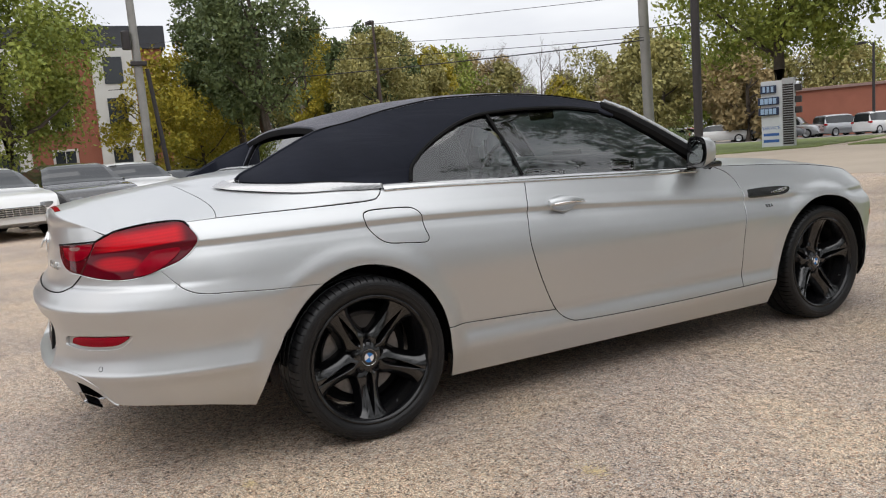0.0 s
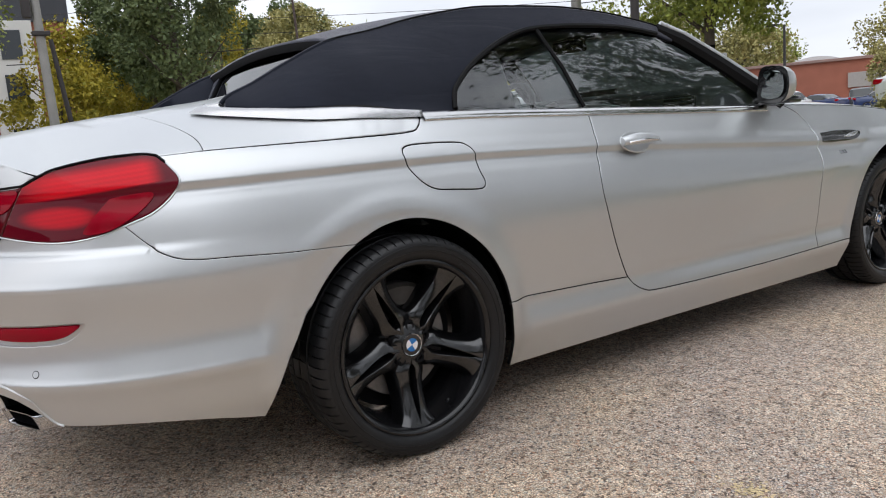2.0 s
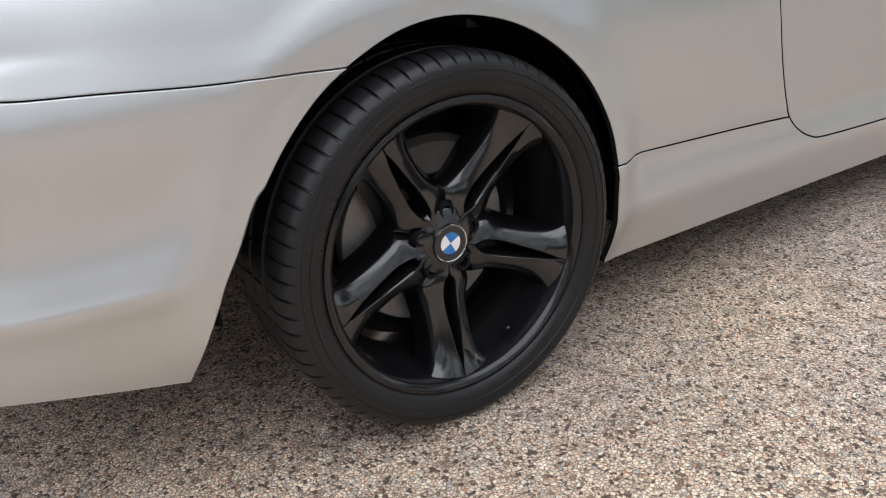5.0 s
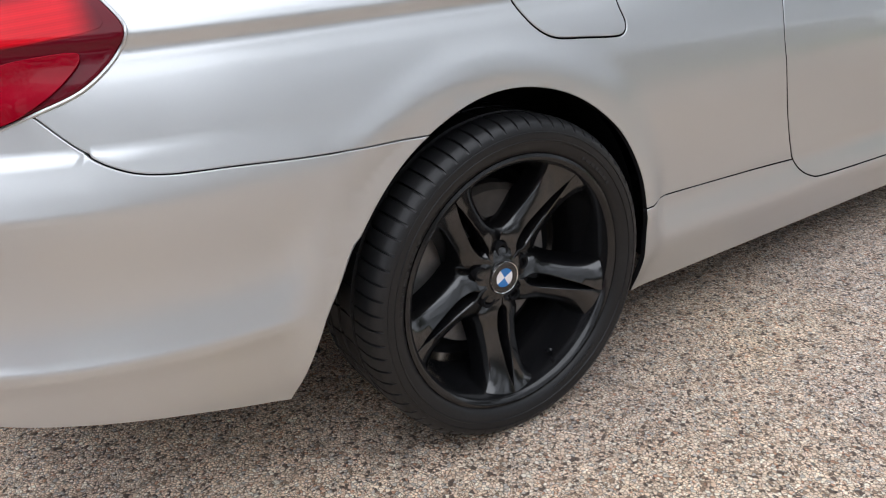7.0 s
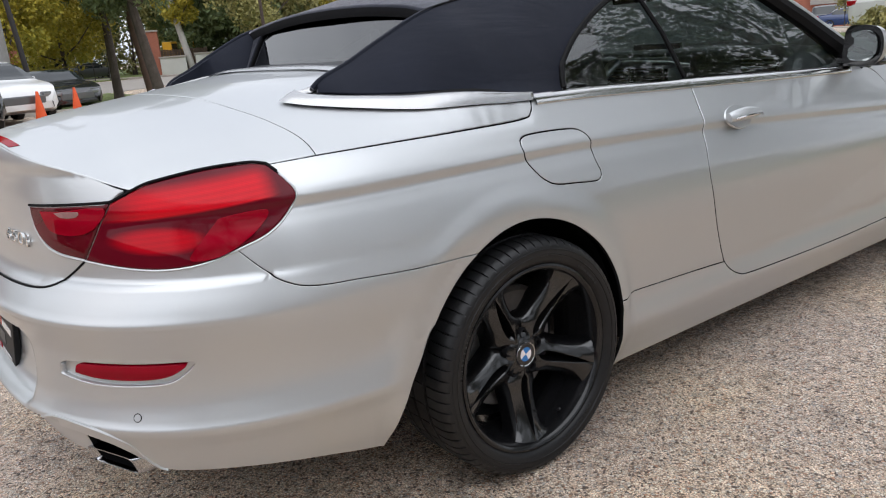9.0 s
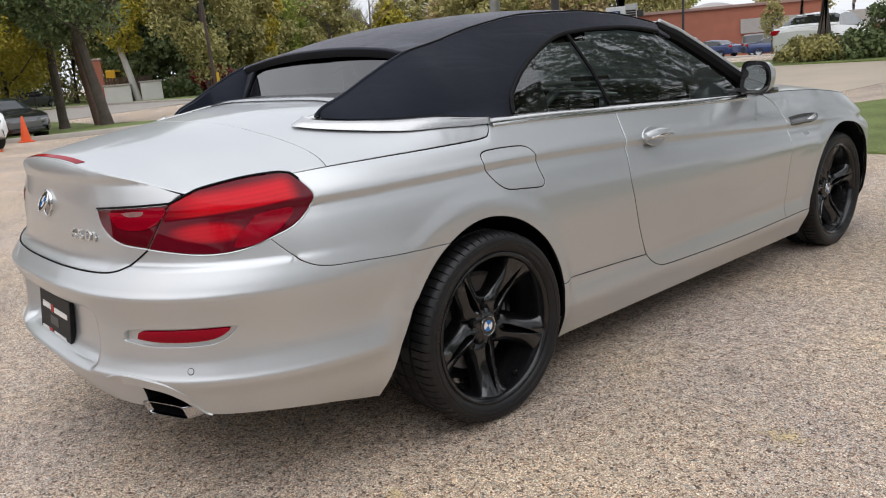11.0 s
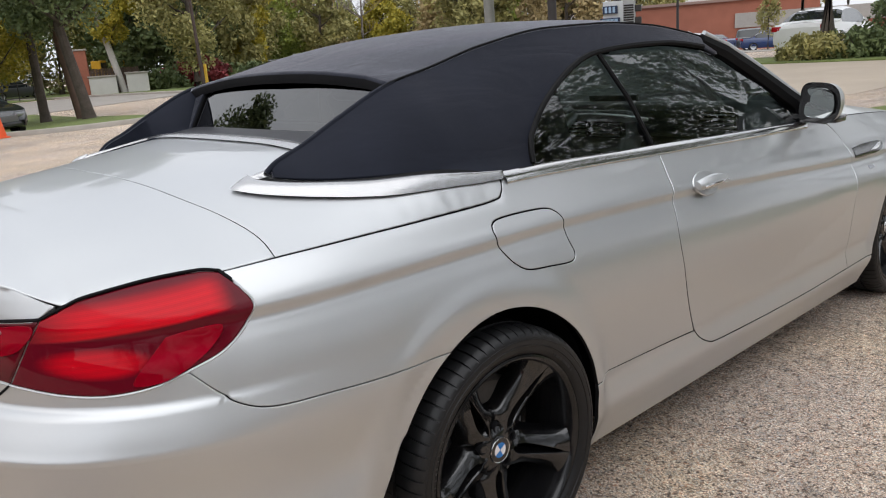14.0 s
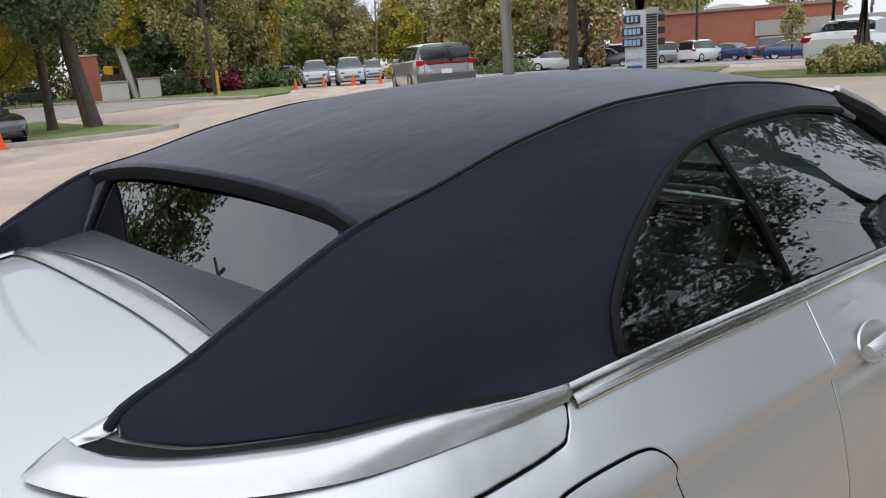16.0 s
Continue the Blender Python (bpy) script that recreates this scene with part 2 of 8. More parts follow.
def ground_material(name, cell, colours, rough, bump, stain):
    """Small stones set in mortar, each of its own colour, with wide stains."""
    m, n, l, b = nodes_of(name)
    co, cells, edge, ramp = n.new("ShaderNodeTexCoord"), n.new("ShaderNodeTexVoronoi"), n.new("ShaderNodeTexVoronoi"), n.new("ShaderNodeValToRGB")
    warp, big, mid = n.new("ShaderNodeTexNoise"), n.new("ShaderNodeTexNoise"), n.new("ShaderNodeTexNoise")
    cells.inputs["Scale"].default_value = edge.inputs["Scale"].default_value = cell
    edge.feature = "DISTANCE_TO_EDGE"
    big.inputs["Scale"].default_value, mid.inputs["Scale"].default_value, warp.inputs["Scale"].default_value = 0.55, 24.0, 40.0
    big.inputs["Detail"].default_value = mid.inputs["Detail"].default_value = 6
    # the stones' outlines are bent a little
    warp.inputs["Scale"].default_value = cell * 0.9
    bend = n.new("ShaderNodeVectorMath")
    bend.operation, bend.inputs[1].default_value = "MULTIPLY_ADD", (0.4 / cell,) * 3
    l.new(co.outputs["Object"], warp.inputs["Vector"])
    l.new(warp.outputs["Color"], bend.inputs[0])
    l.new(co.outputs["Object"], bend.inputs[2])
    for t in (big, mid):
        l.new(co.outputs["Object"], t.inputs["Vector"])
    for t in (cells, edge):
        l.new(bend.outputs[0], t.inputs["Vector"])
    sep = n.new("ShaderNodeSeparateColor")
    l.new(cells.outputs["Color"], sep.inputs[0])
    ramp.color_ramp.interpolation = "CONSTANT"
    for i, (p, c) in enumerate(colours):
        e = ramp.color_ramp.elements[i] if i < 2 else ramp.color_ramp.elements.new(p)
        e.position, e.color = p, (*c, 1)
    # grit of half the size lies among the stones
    grit, pick, patch, grit_sep, either = (n.new("ShaderNodeTexVoronoi"), n.new("ShaderNodeMapRange"), n.new("ShaderNodeTexNoise"), n.new("ShaderNodeSeparateColor"), n.new("ShaderNodeMix"))
    grit.inputs["Scale"].default_value = cell * 1.6
    patch.inputs["Scale"].default_value, patch.inputs["Detail"].default_value = cell * 0.35, 2
    pick.inputs["From Min"].default_value, pick.inputs["From Max"].default_value = 0.52, 0.56
    for t in (grit, patch):
        l.new(co.outputs["Object"], t.inputs["Vector"])
    l.new(patch.outputs["Fac"], pick.inputs["Value"])
    l.new(grit.outputs["Color"], grit_sep.inputs[0])
    l.new(pick.outputs["Result"], either.inputs["Factor"])
    l.new(sep.outputs[0], either.inputs["A"])
    l.new(grit_sep.outputs[0], either.inputs["B"])
    l.new(either.outputs["Result"], ramp.inputs["Fac"])
    mort = n.new("ShaderNodeMapRange")
    mort.inputs["From Max"].default_value, mort.inputs["To Min"].default_value = 0.13, 0.14
    l.new(edge.outputs["Distance"], mort.inputs["Value"])
    a1, a2, a3 = (n.new("ShaderNodeMixRGB") for _ in range(3))
    for a in (a1, a2, a3):
        a.blend_type, a.inputs[0].default_value = "MULTIPLY", 1.0
    l.new(ramp.outputs["Color"], a1.inputs[1])
    l.new(mort.outputs["Result"], a1.inputs[2])
    for src, dst, prev, k in ((big, a2, a1, stain), (mid, a3, a2, stain * 1.15)):
        r = n.new("ShaderNodeMapRange")
        r.inputs["From Min"].default_value, r.inputs["From Max"].default_value = 0.3, 0.7
        r.inputs["To Min"].default_value, r.inputs["To Max"].default_value = 1 - k, 1 + k * 0.6
        l.new(src.outputs["Fac"], r.inputs["Value"])
        l.new(prev.outputs[0], dst.inputs[1])
        l.new(r.outputs["Result"], dst.inputs[2])
    spot, spot_map, a4 = n.new("ShaderNodeTexNoise"), n.new("ShaderNodeMapRange"), n.new("ShaderNodeMixRGB")
    spot.inputs["Scale"].default_value, spot.inputs["Detail"].default_value, spot.inputs["Roughness"].default_value = 1.7, 7, 0.7
    spot_map.inputs["From Min"].default_value, spot_map.inputs["From Max"].default_value = 0.60, 0.72
    spot_map.inputs["To Min"].default_value, spot_map.inputs["To Max"].default_value = 1.0, 0.45
    l.new(co.outputs["Object"], spot.inputs["Vector"])
    l.new(spot.outputs["Fac"], spot_map.inputs["Value"])
    a4.blend_type, a4.inputs[0].default_value = "MULTIPLY", 1.0
    # the mortar's tone wanders between sandy and grey
    tone, tone_mix, tinted = n.new("ShaderNodeTexNoise"), n.new("ShaderNodeValToRGB"), n.new("ShaderNodeMixRGB")
    tone.inputs["Scale"].default_value, tone.inputs["Detail"].default_value = 1.1, 5
    tone_mix.color_ramp.elements[0].position, tone_mix.color_ramp.elements[0].color = 0.38, (0.95, 0.955, 0.99, 1)
    tone_mix.color_ramp.elements[1].position, tone_mix.color_ramp.elements[1].color = 0.64, (1.0, 0.97, 0.89, 1)
    tinted.blend_type, tinted.inputs[0].default_value = "MULTIPLY", 1.0
    l.new(co.outputs["Object"], tone.inputs["Vector"])
    l.new(tone.outputs["Fac"], tone_mix.inputs["Fac"])
    l.new(a3.outputs[0], tinted.inputs[1])
    l.new(tone_mix.outputs["Color"], tinted.inputs[2])
    l.new(tinted.outputs[0], a4.inputs[1])
    l.new(spot_map.outputs["Result"], a4.inputs[2])
    crack, bent, shift, line = n.new("ShaderNodeTexVoronoi"), n.new("ShaderNodeMixRGB"), n.new("ShaderNodeTexNoise"), n.new("ShaderNodeMapRange")
    crack.feature, crack.inputs["Scale"].default_value = "DISTANCE_TO_EDGE", 0.28
    shift.inputs["Scale"].default_value, shift.inputs["Detail"].default_value = 2.2, 6
    bent.blend_type, bent.inputs[0].default_value = "ADD", 0.35
    l.new(co.outputs["Object"], shift.inputs["Vector"])
    l.new(co.outputs["Object"], bent.inputs[1])
    l.new(shift.outputs["Color"], bent.inputs[2])
    l.new(bent.outputs[0], crack.inputs["Vector"])
    line.inputs["From Max"].default_value, line.inputs["To Min"].default_value = 0.003, 0.62
    l.new(crack.outputs["Distance"], line.inputs["Value"])
    a5 = n.new("ShaderNodeMixRGB")
    a5.blend_type, a5.inputs[0].default_value = "MULTIPLY", 1.0
    l.new(a4.outputs[0], a5.inputs[1])
    l.new(line.outputs["Result"], a5.inputs[2])
    l.new(a5.outputs[0], b.inputs["Base Color"])
    b.inputs["Roughness"].default_value = rough
    h = n.new("ShaderNodeMath")
    h.operation = "MINIMUM"
    h.inputs[1].default_value = 0.3
    l.new(edge.outputs["Distance"], h.inputs[0])
    bp = n.new("ShaderNodeBump")
    bp.inputs["Strength"].default_value, bp.inputs["Distance"].default_value = bump, 0.006
    l.new(h.outputs[0], bp.inputs["Height"])
    l.new(bp.outputs["Normal"], b.inputs["Normal"])
    return m


PEBBLE = ground_material("exposed_aggregate", 137.0, [(0.0, (0.70, 0.51, 0.38)), (0.17, (0.90, 0.715, 0.545)), (0.36, (0.33, 0.23, 0.165)), (0.46, (0.96, 0.82, 0.665)),
                                                    (0.60, (0.54, 0.495, 0.455)), (0.68, (0.76, 0.605, 0.485)), (0.80, (0.13, 0.09, 0.07)), (0.88, (0.98, 0.90, 0.77)), (0.96, (0.55, 0.31, 0.20))], 0.75, 1.0, 0.26)

# ---- helpers for building ----


def mesh_object(name, verts, faces, material, parent=None, label="", smooth=True, normals=None, slots=()):
    me = bpy.data.meshes.new(name)
    me.from_pydata([tuple(v) for v in verts], [], [tuple(f) for f in faces])
    me.materials.append(material)
    for s in slots:
        me.materials.append(s)
    me.update()
    me.shade_smooth() if smooth else me.shade_flat()
    if normals is not None:
        me.normals_split_custom_set_from_vertices([tuple(v) for v in normals])
    ob = new(name, me)
    if parent is not None:
        ob.parent = parent
    if label:
        tagged(ob, label)
    return ob


def part(name, bm, material, parent, label="", smooth=False):
    """One bmesh as one mesh object under a thing or a part."""
    me = bpy.data.meshes.new(name)
    bm.normal_update()
    bm.to_mesh(me)
    bm.free()
    me.materials.append(material)
    if smooth:
        me.shade_smooth()
        me.set_sharp_from_angle(angle=radians(40))
    ob = new(name, me)
    ob.parent = parent
    if label:
        tagged(ob, label)
    return ob


def box(bm, m, size, bevel=0.0, segments=2):
    """A box of that size at the pose m, with rounded edges, joined into bm."""
    tmp = bmesh.new()
    bmesh.ops.create_cube(tmp, size=1.0)
    bmesh.ops.scale(tmp, vec=size, verts=tmp.verts)
    if bevel:
        bmesh.ops.bevel(tmp, geom=tmp.edges[:], offset=bevel, segments=segments, affect="EDGES", profile=0.6)
    join(bm, tmp, m)


def join(bm, tmp, m):
    """Adds the bmesh tmp, moved by m, to bm."""
    bmesh.ops.transform(tmp, matrix=m, verts=tmp.verts)
    table = {v: bm.verts.new(v.co) for v in tmp.verts}
    for f in tmp.faces:
        try:
            bm.faces.new([table[v] for v in f.verts])
        except ValueError:
            pass
    tmp.free()


def lathe(bm, profile, steps, m=Matrix(), closed=False):
    """Turns a profile of (radius, height) round the local z axis."""
    rings = []
    for i in range(steps):
        a = 2 * math.pi * i / steps
        rings.append([bm.verts.new(m @ Vector((r * math.cos(a), r * math.sin(a), h))) for r, h in profile])
    k = len(profile)
    for i in range(steps):
        p, q = rings[i], rings[(i + 1) % steps]
        for j in range(k if closed else k - 1):
            bm.faces.new((p[j], q[j], q[(j + 1) % k], p[(j + 1) % k]))


def tube(bm, points, radii, sides=8, caps=True):
    """A tapered tube along points."""
    rings = []
    for i, p in enumerate(points):
        p = Vector(p)
        d = (Vector(points[min(i + 1, len(points) - 1)]) - Vector(points[max(i - 1, 0)])).normalized()
        q = d.to_track_quat("Z", "Y")
        r = radii[i] if hasattr(radii, "__len__") else radii
        rings.append([bm.verts.new(p + q @ Vector((r * math.cos(2 * math.pi * k / sides), r * math.sin(2 * math.pi * k / sides), 0))) for k in range(sides)])
    for a, b in zip(rings, rings[1:]):
        for k in range(sides):
            bm.faces.new((a[k], a[(k + 1) % sides], b[(k + 1) % sides], b[k]))
    if caps:
        bm.faces.new(rings[0][::-1])
        bm.faces.new(rings[-1])


def thing(name, place, label, category, group="", turn=0.0):
    """An empty at a thing's base, to carry its parts."""
    e = new(name)
    e.matrix_world = pose(*place, 0, 0, turn)
    e.empty_display_size = 0.1
    return tagged(e, label, category, group)


# ---- shapes of the car ----
def pchip(xs, ys):
    """Smooth curve through points that never overshoots them."""
    xs, ys = np.asarray(xs, float), np.asarray(ys, float)
    h, d = np.diff(xs), np.diff(ys) / np.diff(xs)
    m = np.zeros(len(xs))
    m[0], m[-1] = d[0], d[-1]
    for i in range(1, len(xs) - 1):
        if d[i - 1] * d[i] > 0:
            a, b = 2 * h[i] + h[i - 1], h[i] + 2 * h[i - 1]
            m[i] = (a + b) / (a / d[i - 1] + b / d[i])

    def at(q):
        q = np.clip(np.asarray(q, float), xs[0], xs[-1])
        i = np.clip(np.searchsorted(xs, q) - 1, 0, len(xs) - 2)
        s = (q - xs[i]) / h[i]
        return ((1 + 2 * s) * (1 - s) ** 2 * ys[i] + s * (1 - s) ** 2 * h[i] * m[i]
                + s * s * (3 - 2 * s) * ys[i + 1] + s * s * (s - 1) * h[i] * m[i + 1])
    return at


# the convertible's body: x to its right, y ahead of the rear axle, z up
Y_REAR, Y_NOSE = -0.30, 2.95
crease = pchip([-1.1, -0.6, 0.1, 0.8, 1.4, 2.2, 3.0, 3.7], [0.865, 0.872, 0.872, 0.852, 0.818, 0.768, 0.735, 0.70])
belt = pchip([-1.1, -0.6, -0.2, 0.115, 0.168, 0.9, 1.4, 1.95, 2.3, 2.8, 3.3, 3.7], [0.93, 0.945, 0.953, 0.965, 1.008, 0.985, 0.965, 0.945, 0.93, 0.90, 0.83, 0.72])
belt_x = pchip([-0.3, 0.115, 0.168, 0.9, 1.95, 2.4, 2.9], [0.812, 0.80, 0.772, 0.775, 0.772, 0.775, 0.76])
LEVELS = [(0.16, 0.858, 0.845), (0.24, 0.884, 0.876), (0.290, 0.8985, 0.897), (0.31, 0.8965, 0.903), (0.37, 0.886, 0.919), (0.400, 0.892, 0.9295), (0.409, 0.893, 0.9305), (0.43, 0.8955, 0.9255), (0.50, 0.905, 0.913), (0.64, 0.922, 0.930)]   # height, half width at the door, at the tail
rear_end = pchip([0.15, 0.22, 0.30, 0.36, 0.402, 0.408, 0.425, 0.47, 0.55, 0.632, 0.641, 0.646, 0.660, 0.70, 0.72, 0.725, 0.80, 0.88, 0.925, 0.942, 0.950, 0.965, 0.99, 1.005, 1.02],
                 [-0.97, -1.03, -1.080, -1.107, -1.131, -1.132, -1.122, -1.106, -1.100, -1.124, -1.1275, -1.1275, -1.118, -1.088, -1.070, -1.060, -1.050, -1.040, -1.034, -1.033, -1.036, -1.038, -1.032, -1.022, -1.005])
nose_end = pchip([0.15, 0.3, 0.5, 0.7, 0.85, 0.95], [3.60, 3.70, 3.74, 3.70, 3.55, 3.3])


def flank(y, z):
    """Half the body's width at length y and height z, along the straight part of the flank."""
    y, z = np.broadcast_arrays(np.asarray(y, float), np.asarray(z, float))
    out = np.zeros(y.shape)
    c, t, tx = crease(y), belt(y), belt_x(y)
    k = np.clip((0.3 - y) / 0.45, 0, 1)
    k = k * k * (3 - 2 * k)
    zs = [np.full(y.shape, a) for a, b, d in LEVELS] + [0.64 + 0.40 * (c - 0.674), 0.64 + 0.66 * (c - 0.674), 0.64 + 0.87 * (c - 0.674), c - 0.032, c - 0.019, c, c + 0.011, c + 0.055, t]
    xs = [b + (d - b) * k for a, b, d in LEVELS] + [0.0 * c + 0.9155, 0.0 * c + 0.9045, 0.0 * c + 0.892, 0.0 * c + 0.8806, 0.0 * c + 0.8762, 0.0 * c + 0.8796, 0.0 * c + 0.8758, 0.0 * c + 0.842, tx]
    Z, X = np.stack(zs), np.stack(xs)
    h = np.maximum(np.diff(Z, axis=0), 1e-4)
    d = np.diff(X, axis=0) / h
    M = np.zeros(X.shape)
    M[0], M[-1] = d[0], d[-1]
    for i in range(1, len(zs) - 1):
        same = d[i - 1] * d[i] > 0
        a, b = 2 * h[i] + h[i - 1], h[i] + 2 * h[i - 1]
        M[i] = np.where(same, (a + b) / (a / np.where(same, d[i - 1], 1) + b / np.where(same, d[i], 1)), 0)
    q = np.clip(z, Z[0], Z[-1])
    for i in range(len(zs) - 1):
        s = np.clip((q - Z[i]) / h[i], 0, 1)
        v = ((1 + 2 * s) * (1 - s) ** 2 * X[i] + s * (1 - s) ** 2 * h[i] * M[i]
             + s * s * (3 - 2 * s) * X[i + 1] + s * s * (s - 1) * h[i] * M[i + 1])
        out = np.where((q >= Z[i]) & ((q <= Z[i + 1]) | (i == len(zs) - 2)), v, out)
    # a line that rises along the lower door; the skin stands out below it
    rise_ = np.clip((0.31 + 0.24 * (y - 1.05) - z) / 0.16, 0, 1)
    grow = np.clip((y - 1.05) / 0.8, 0, 1)
    return out + 0.009 * grow * grow * (3 - 2 * grow) * rise_ * (2 - rise_) * np.clip((z - 0.16) / 0.1, 0, 1)


def swell(y, z, w):
    """How far the wings stand out round the wheels."""
    out = 0.0 * w
    for wy, far, near in ((0.0, 0.480, 0.385), (2.855, 0.475, 0.385)):
        r = np.hypot(y - wy, z - 0.335)
        f, fade = np.clip((far - r) / (far - near), 0, 1), np.clip((0.88 - z) / 0.24, 0, 1)
        fade = fade * fade * (3 - 2 * fade)
        out = out + f * f * (3 - 2 * f) * np.maximum(0.0, 0.931 - w) * np.clip((z - 0.12) / 0.25, 0, 1) * fade
        # the band round the opening turns inwards behind a soft edge, and dies away ahead of the wheel
        g = np.clip((0.446 - r) / 0.062, 0, 1)
        g = np.where(g < 0.4, g * g / 0.8, g - 0.2) / 0.8
        out = out - 0.010 * g * np.clip((0.30 - (y - wy)) / 0.30, 0, 1)
    return out


def hull(u, z):
    """The body's skin. u: -1 at the middle of the tail, 0 to 1 along the right flank, 2 at the middle of the nose; -1 to -2 mirrors."""
    u, z = np.broadcast_arrays(np.asarray(u, float), np.asarray(z, float))
    n, nf = 2.8, 2.4
    tail, nose = u < 0, u > 1
    y0 = np.where(tail, Y_REAR, np.where(nose, Y_NOSE, Y_REAR + u * (Y_NOSE - Y_REAR)))
    w = flank(y0, z)
    phi = np.where(tail, -u, np.where(nose, u - 1, 0)) * math.pi / 2
    e = np.where(tail, 2 / n, 2 / nf)
    c, s = np.cos(phi), np.abs(np.sin(phi))
    x = w * np.sign(c) * np.abs(c) ** e
    end = np.where(tail, rear_end(z), nose_end(z))
    y = y0 + np.where(tail | nose, (end - y0) * s ** e, 0)
    x = x + swell(y, z, w) * np.sign(c) * np.abs(c) ** e
    # recess for the plate
    k = np.clip((0.385 - np.abs(x)) / 0.03, 0, 1) * np.clip((z - 0.40) / 0.03, 0, 1) * np.clip((0.60 - z) / 0.03, 0, 1)
    y = y + np.where(tail, 0.042 * k * k * (3 - 2 * k), 0)
    return np.stack([x, y, z], axis=-1)


def at_y(y, z):
    """The hull's u at length y, on the right."""
    if y < Y_REAR:
        s = min(1.0, (Y_REAR - y) / (Y_REAR - float(rear_end(z)))) ** 1.4
        return -math.asin(s) / (math.pi / 2)
    if y > Y_NOSE:
        s = min(1.0, (y - Y_NOSE) / (float(nose_end(z)) - Y_NOSE)) ** 1.2
        return 1 + math.asin(s) / (math.pi / 2)
    return (y - Y_REAR) / (Y_NOSE - Y_REAR)


def at_x(x, z):
    """The hull's u on the tail, at x from the middle."""
    w = float(flank(Y_REAR, z))
    c = min(1.0, abs(x) / w) ** 1.4
    u = math.acos(c) / (math.pi / 2)
    return -u if x >= 0 else -2 + u


# the deck and the bonnet, as heights over the plan
deck_mid = pchip([-1.05, -0.95, -0.7, -0.45, -0.2, 0.05, 0.3], [1.000, 1.025, 1.062, 1.090, 1.112, 1.128, 1.135])
deck_edge = pchip([-1.05, -0.95, -0.868, -0.834, -0.743, -0.65, -0.6, -0.5, -0.35, -0.1, 0.15, 0.3], [0.83, 0.838, 0.845, 0.872, 0.918, 0.941, 0.944, 0.947, 0.947, 0.947, 0.952, 0.955])
deck_half = pchip([-1.05, -0.75, -0.61, -0.5, -0.35, 0.1, 0.3], [0.80, 0.795, 0.792, 0.806, 0.822, 0.824, 0.822])
deck_power = pchip([-1.05, -0.6, -0.45, -0.2, 0.05, 0.15, 0.3], [2.4, 2.6, 3.0, 4.5, 7.0, 6.4, 6.2])


def deck(x, y):
    e, m = deck_edge(y), deck_mid(y)
    return e + (m - e) * (1 - np.minimum(1.15, np.abs(x) / deck_half(y)) ** deck_power(y))

# ---- the convertible ----
from mathutils.geometry import delaunay_2d_cdt


def flow(points, n=10):
    """A dense smooth line through points; a third entry marks a sharp corner."""
    runs, run = [], [points[0]]
    for p in points[1:]:
        run.append(p)
        if len(p) > 2:
            runs.append(run)
            run = [p]
    if len(run) > 1:
        runs.append(run)
    out = []
    for run in runs:
        q = np.array([p[:2] for p in run], float)
        if len(q) == 2:
            s = np.linspace(0, 1, n)[:, None]
            seg = q[0] * (1 - s) + q[1] * s
        else:
            e = np.vstack([2 * q[0] - q[1], q, 2 * q[-1] - q[-2]])
            seg = []
            for i in range(1, len(e) - 2):
                s = np.linspace(0, 1, n)[:-1, None]
                a, b, c, d = e[i - 1], e[i], e[i + 1], e[i + 2]
                seg.append(0.5 * (2 * b + (c - a) * s + (2 * a - 5 * b + 4 * c - d) * s ** 2 + (3 * b - a - 3 * c + d) * s ** 3))
            seg = np.vstack(seg + [q[-1:]])
        out.append(seg if not out else seg[1:])
    return np.vstack(out)


def evenly(line, step):
    """The closed line, with points about step apart, corners kept."""
    q = [line[0]]
    for a, b in zip(line, np.vstack([line[1:], line[:1]])):
        k = max(1, int(np.linalg.norm(b - a) / step))
        for j in range(1, k + 1):
            q.append(a + (b - a) * j / k)
    q = np.array(q[:-1])
    keep = [0]
    for i in range(1, len(q)):
        if np.linalg.norm(q[i] - q[keep[-1]]) > step * 0.3:
            keep.append(i)
    q = q[keep]
    return q[:-1] if np.linalg.norm(q[0] - q[-1]) < step * 0.3 else q


def inset(q, d):
    """The closed, counter-clockwise line moved inwards by d."""
    a, b = q - np.roll(q, 1, 0), np.roll(q, -1, 0) - q
    na = np.stack([-a[:, 1], a[:, 0]], 1) / (np.linalg.norm(a, axis=1)[:, None] + 1e-9)
    nb = np.stack([-b[:, 1], b[:, 0]], 1) / (np.linalg.norm(b, axis=1)[:, None] + 1e-9)
    n = na + nb
    n /= np.maximum(np.sum(n * na, axis=1), 0.5)[:, None]
    return q + n * d


def inside(p, q):
    x, y = p[:, :1], p[:, 1:]
    x0, y0, x1, y1 = q[:, 0], q[:, 1], np.roll(q[:, 0], -1), np.roll(q[:, 1], -1)
    cross = ((y0 > y) != (y1 > y)) & (x < (x1 - x0) * (y - y0) / (y1 - y0 + 1e-12) + x0)
    return cross.sum(1) % 2 == 1


def hull_metric(p):
    s = np.where(p[:, 0] < 0, p[:, 0] * 1.35, np.minimum(p[:, 0], 1) * 3.25 + np.maximum(p[:, 0] - 1, 0) * 1.4)
    return np.stack([s, p[:, 1]], 1)


def hull_point(q):
    u = np.where(q[:, 0] < 0, q[:, 0] / 1.35, np.where(q[:, 0] < 3.25, q[:, 0] / 3.25, 1 + (q[:, 0] - 3.25) / 1.4))
    return hull(u, q[:, 1])


deck_rim = []     # points of the shoulder line that the deck runs into


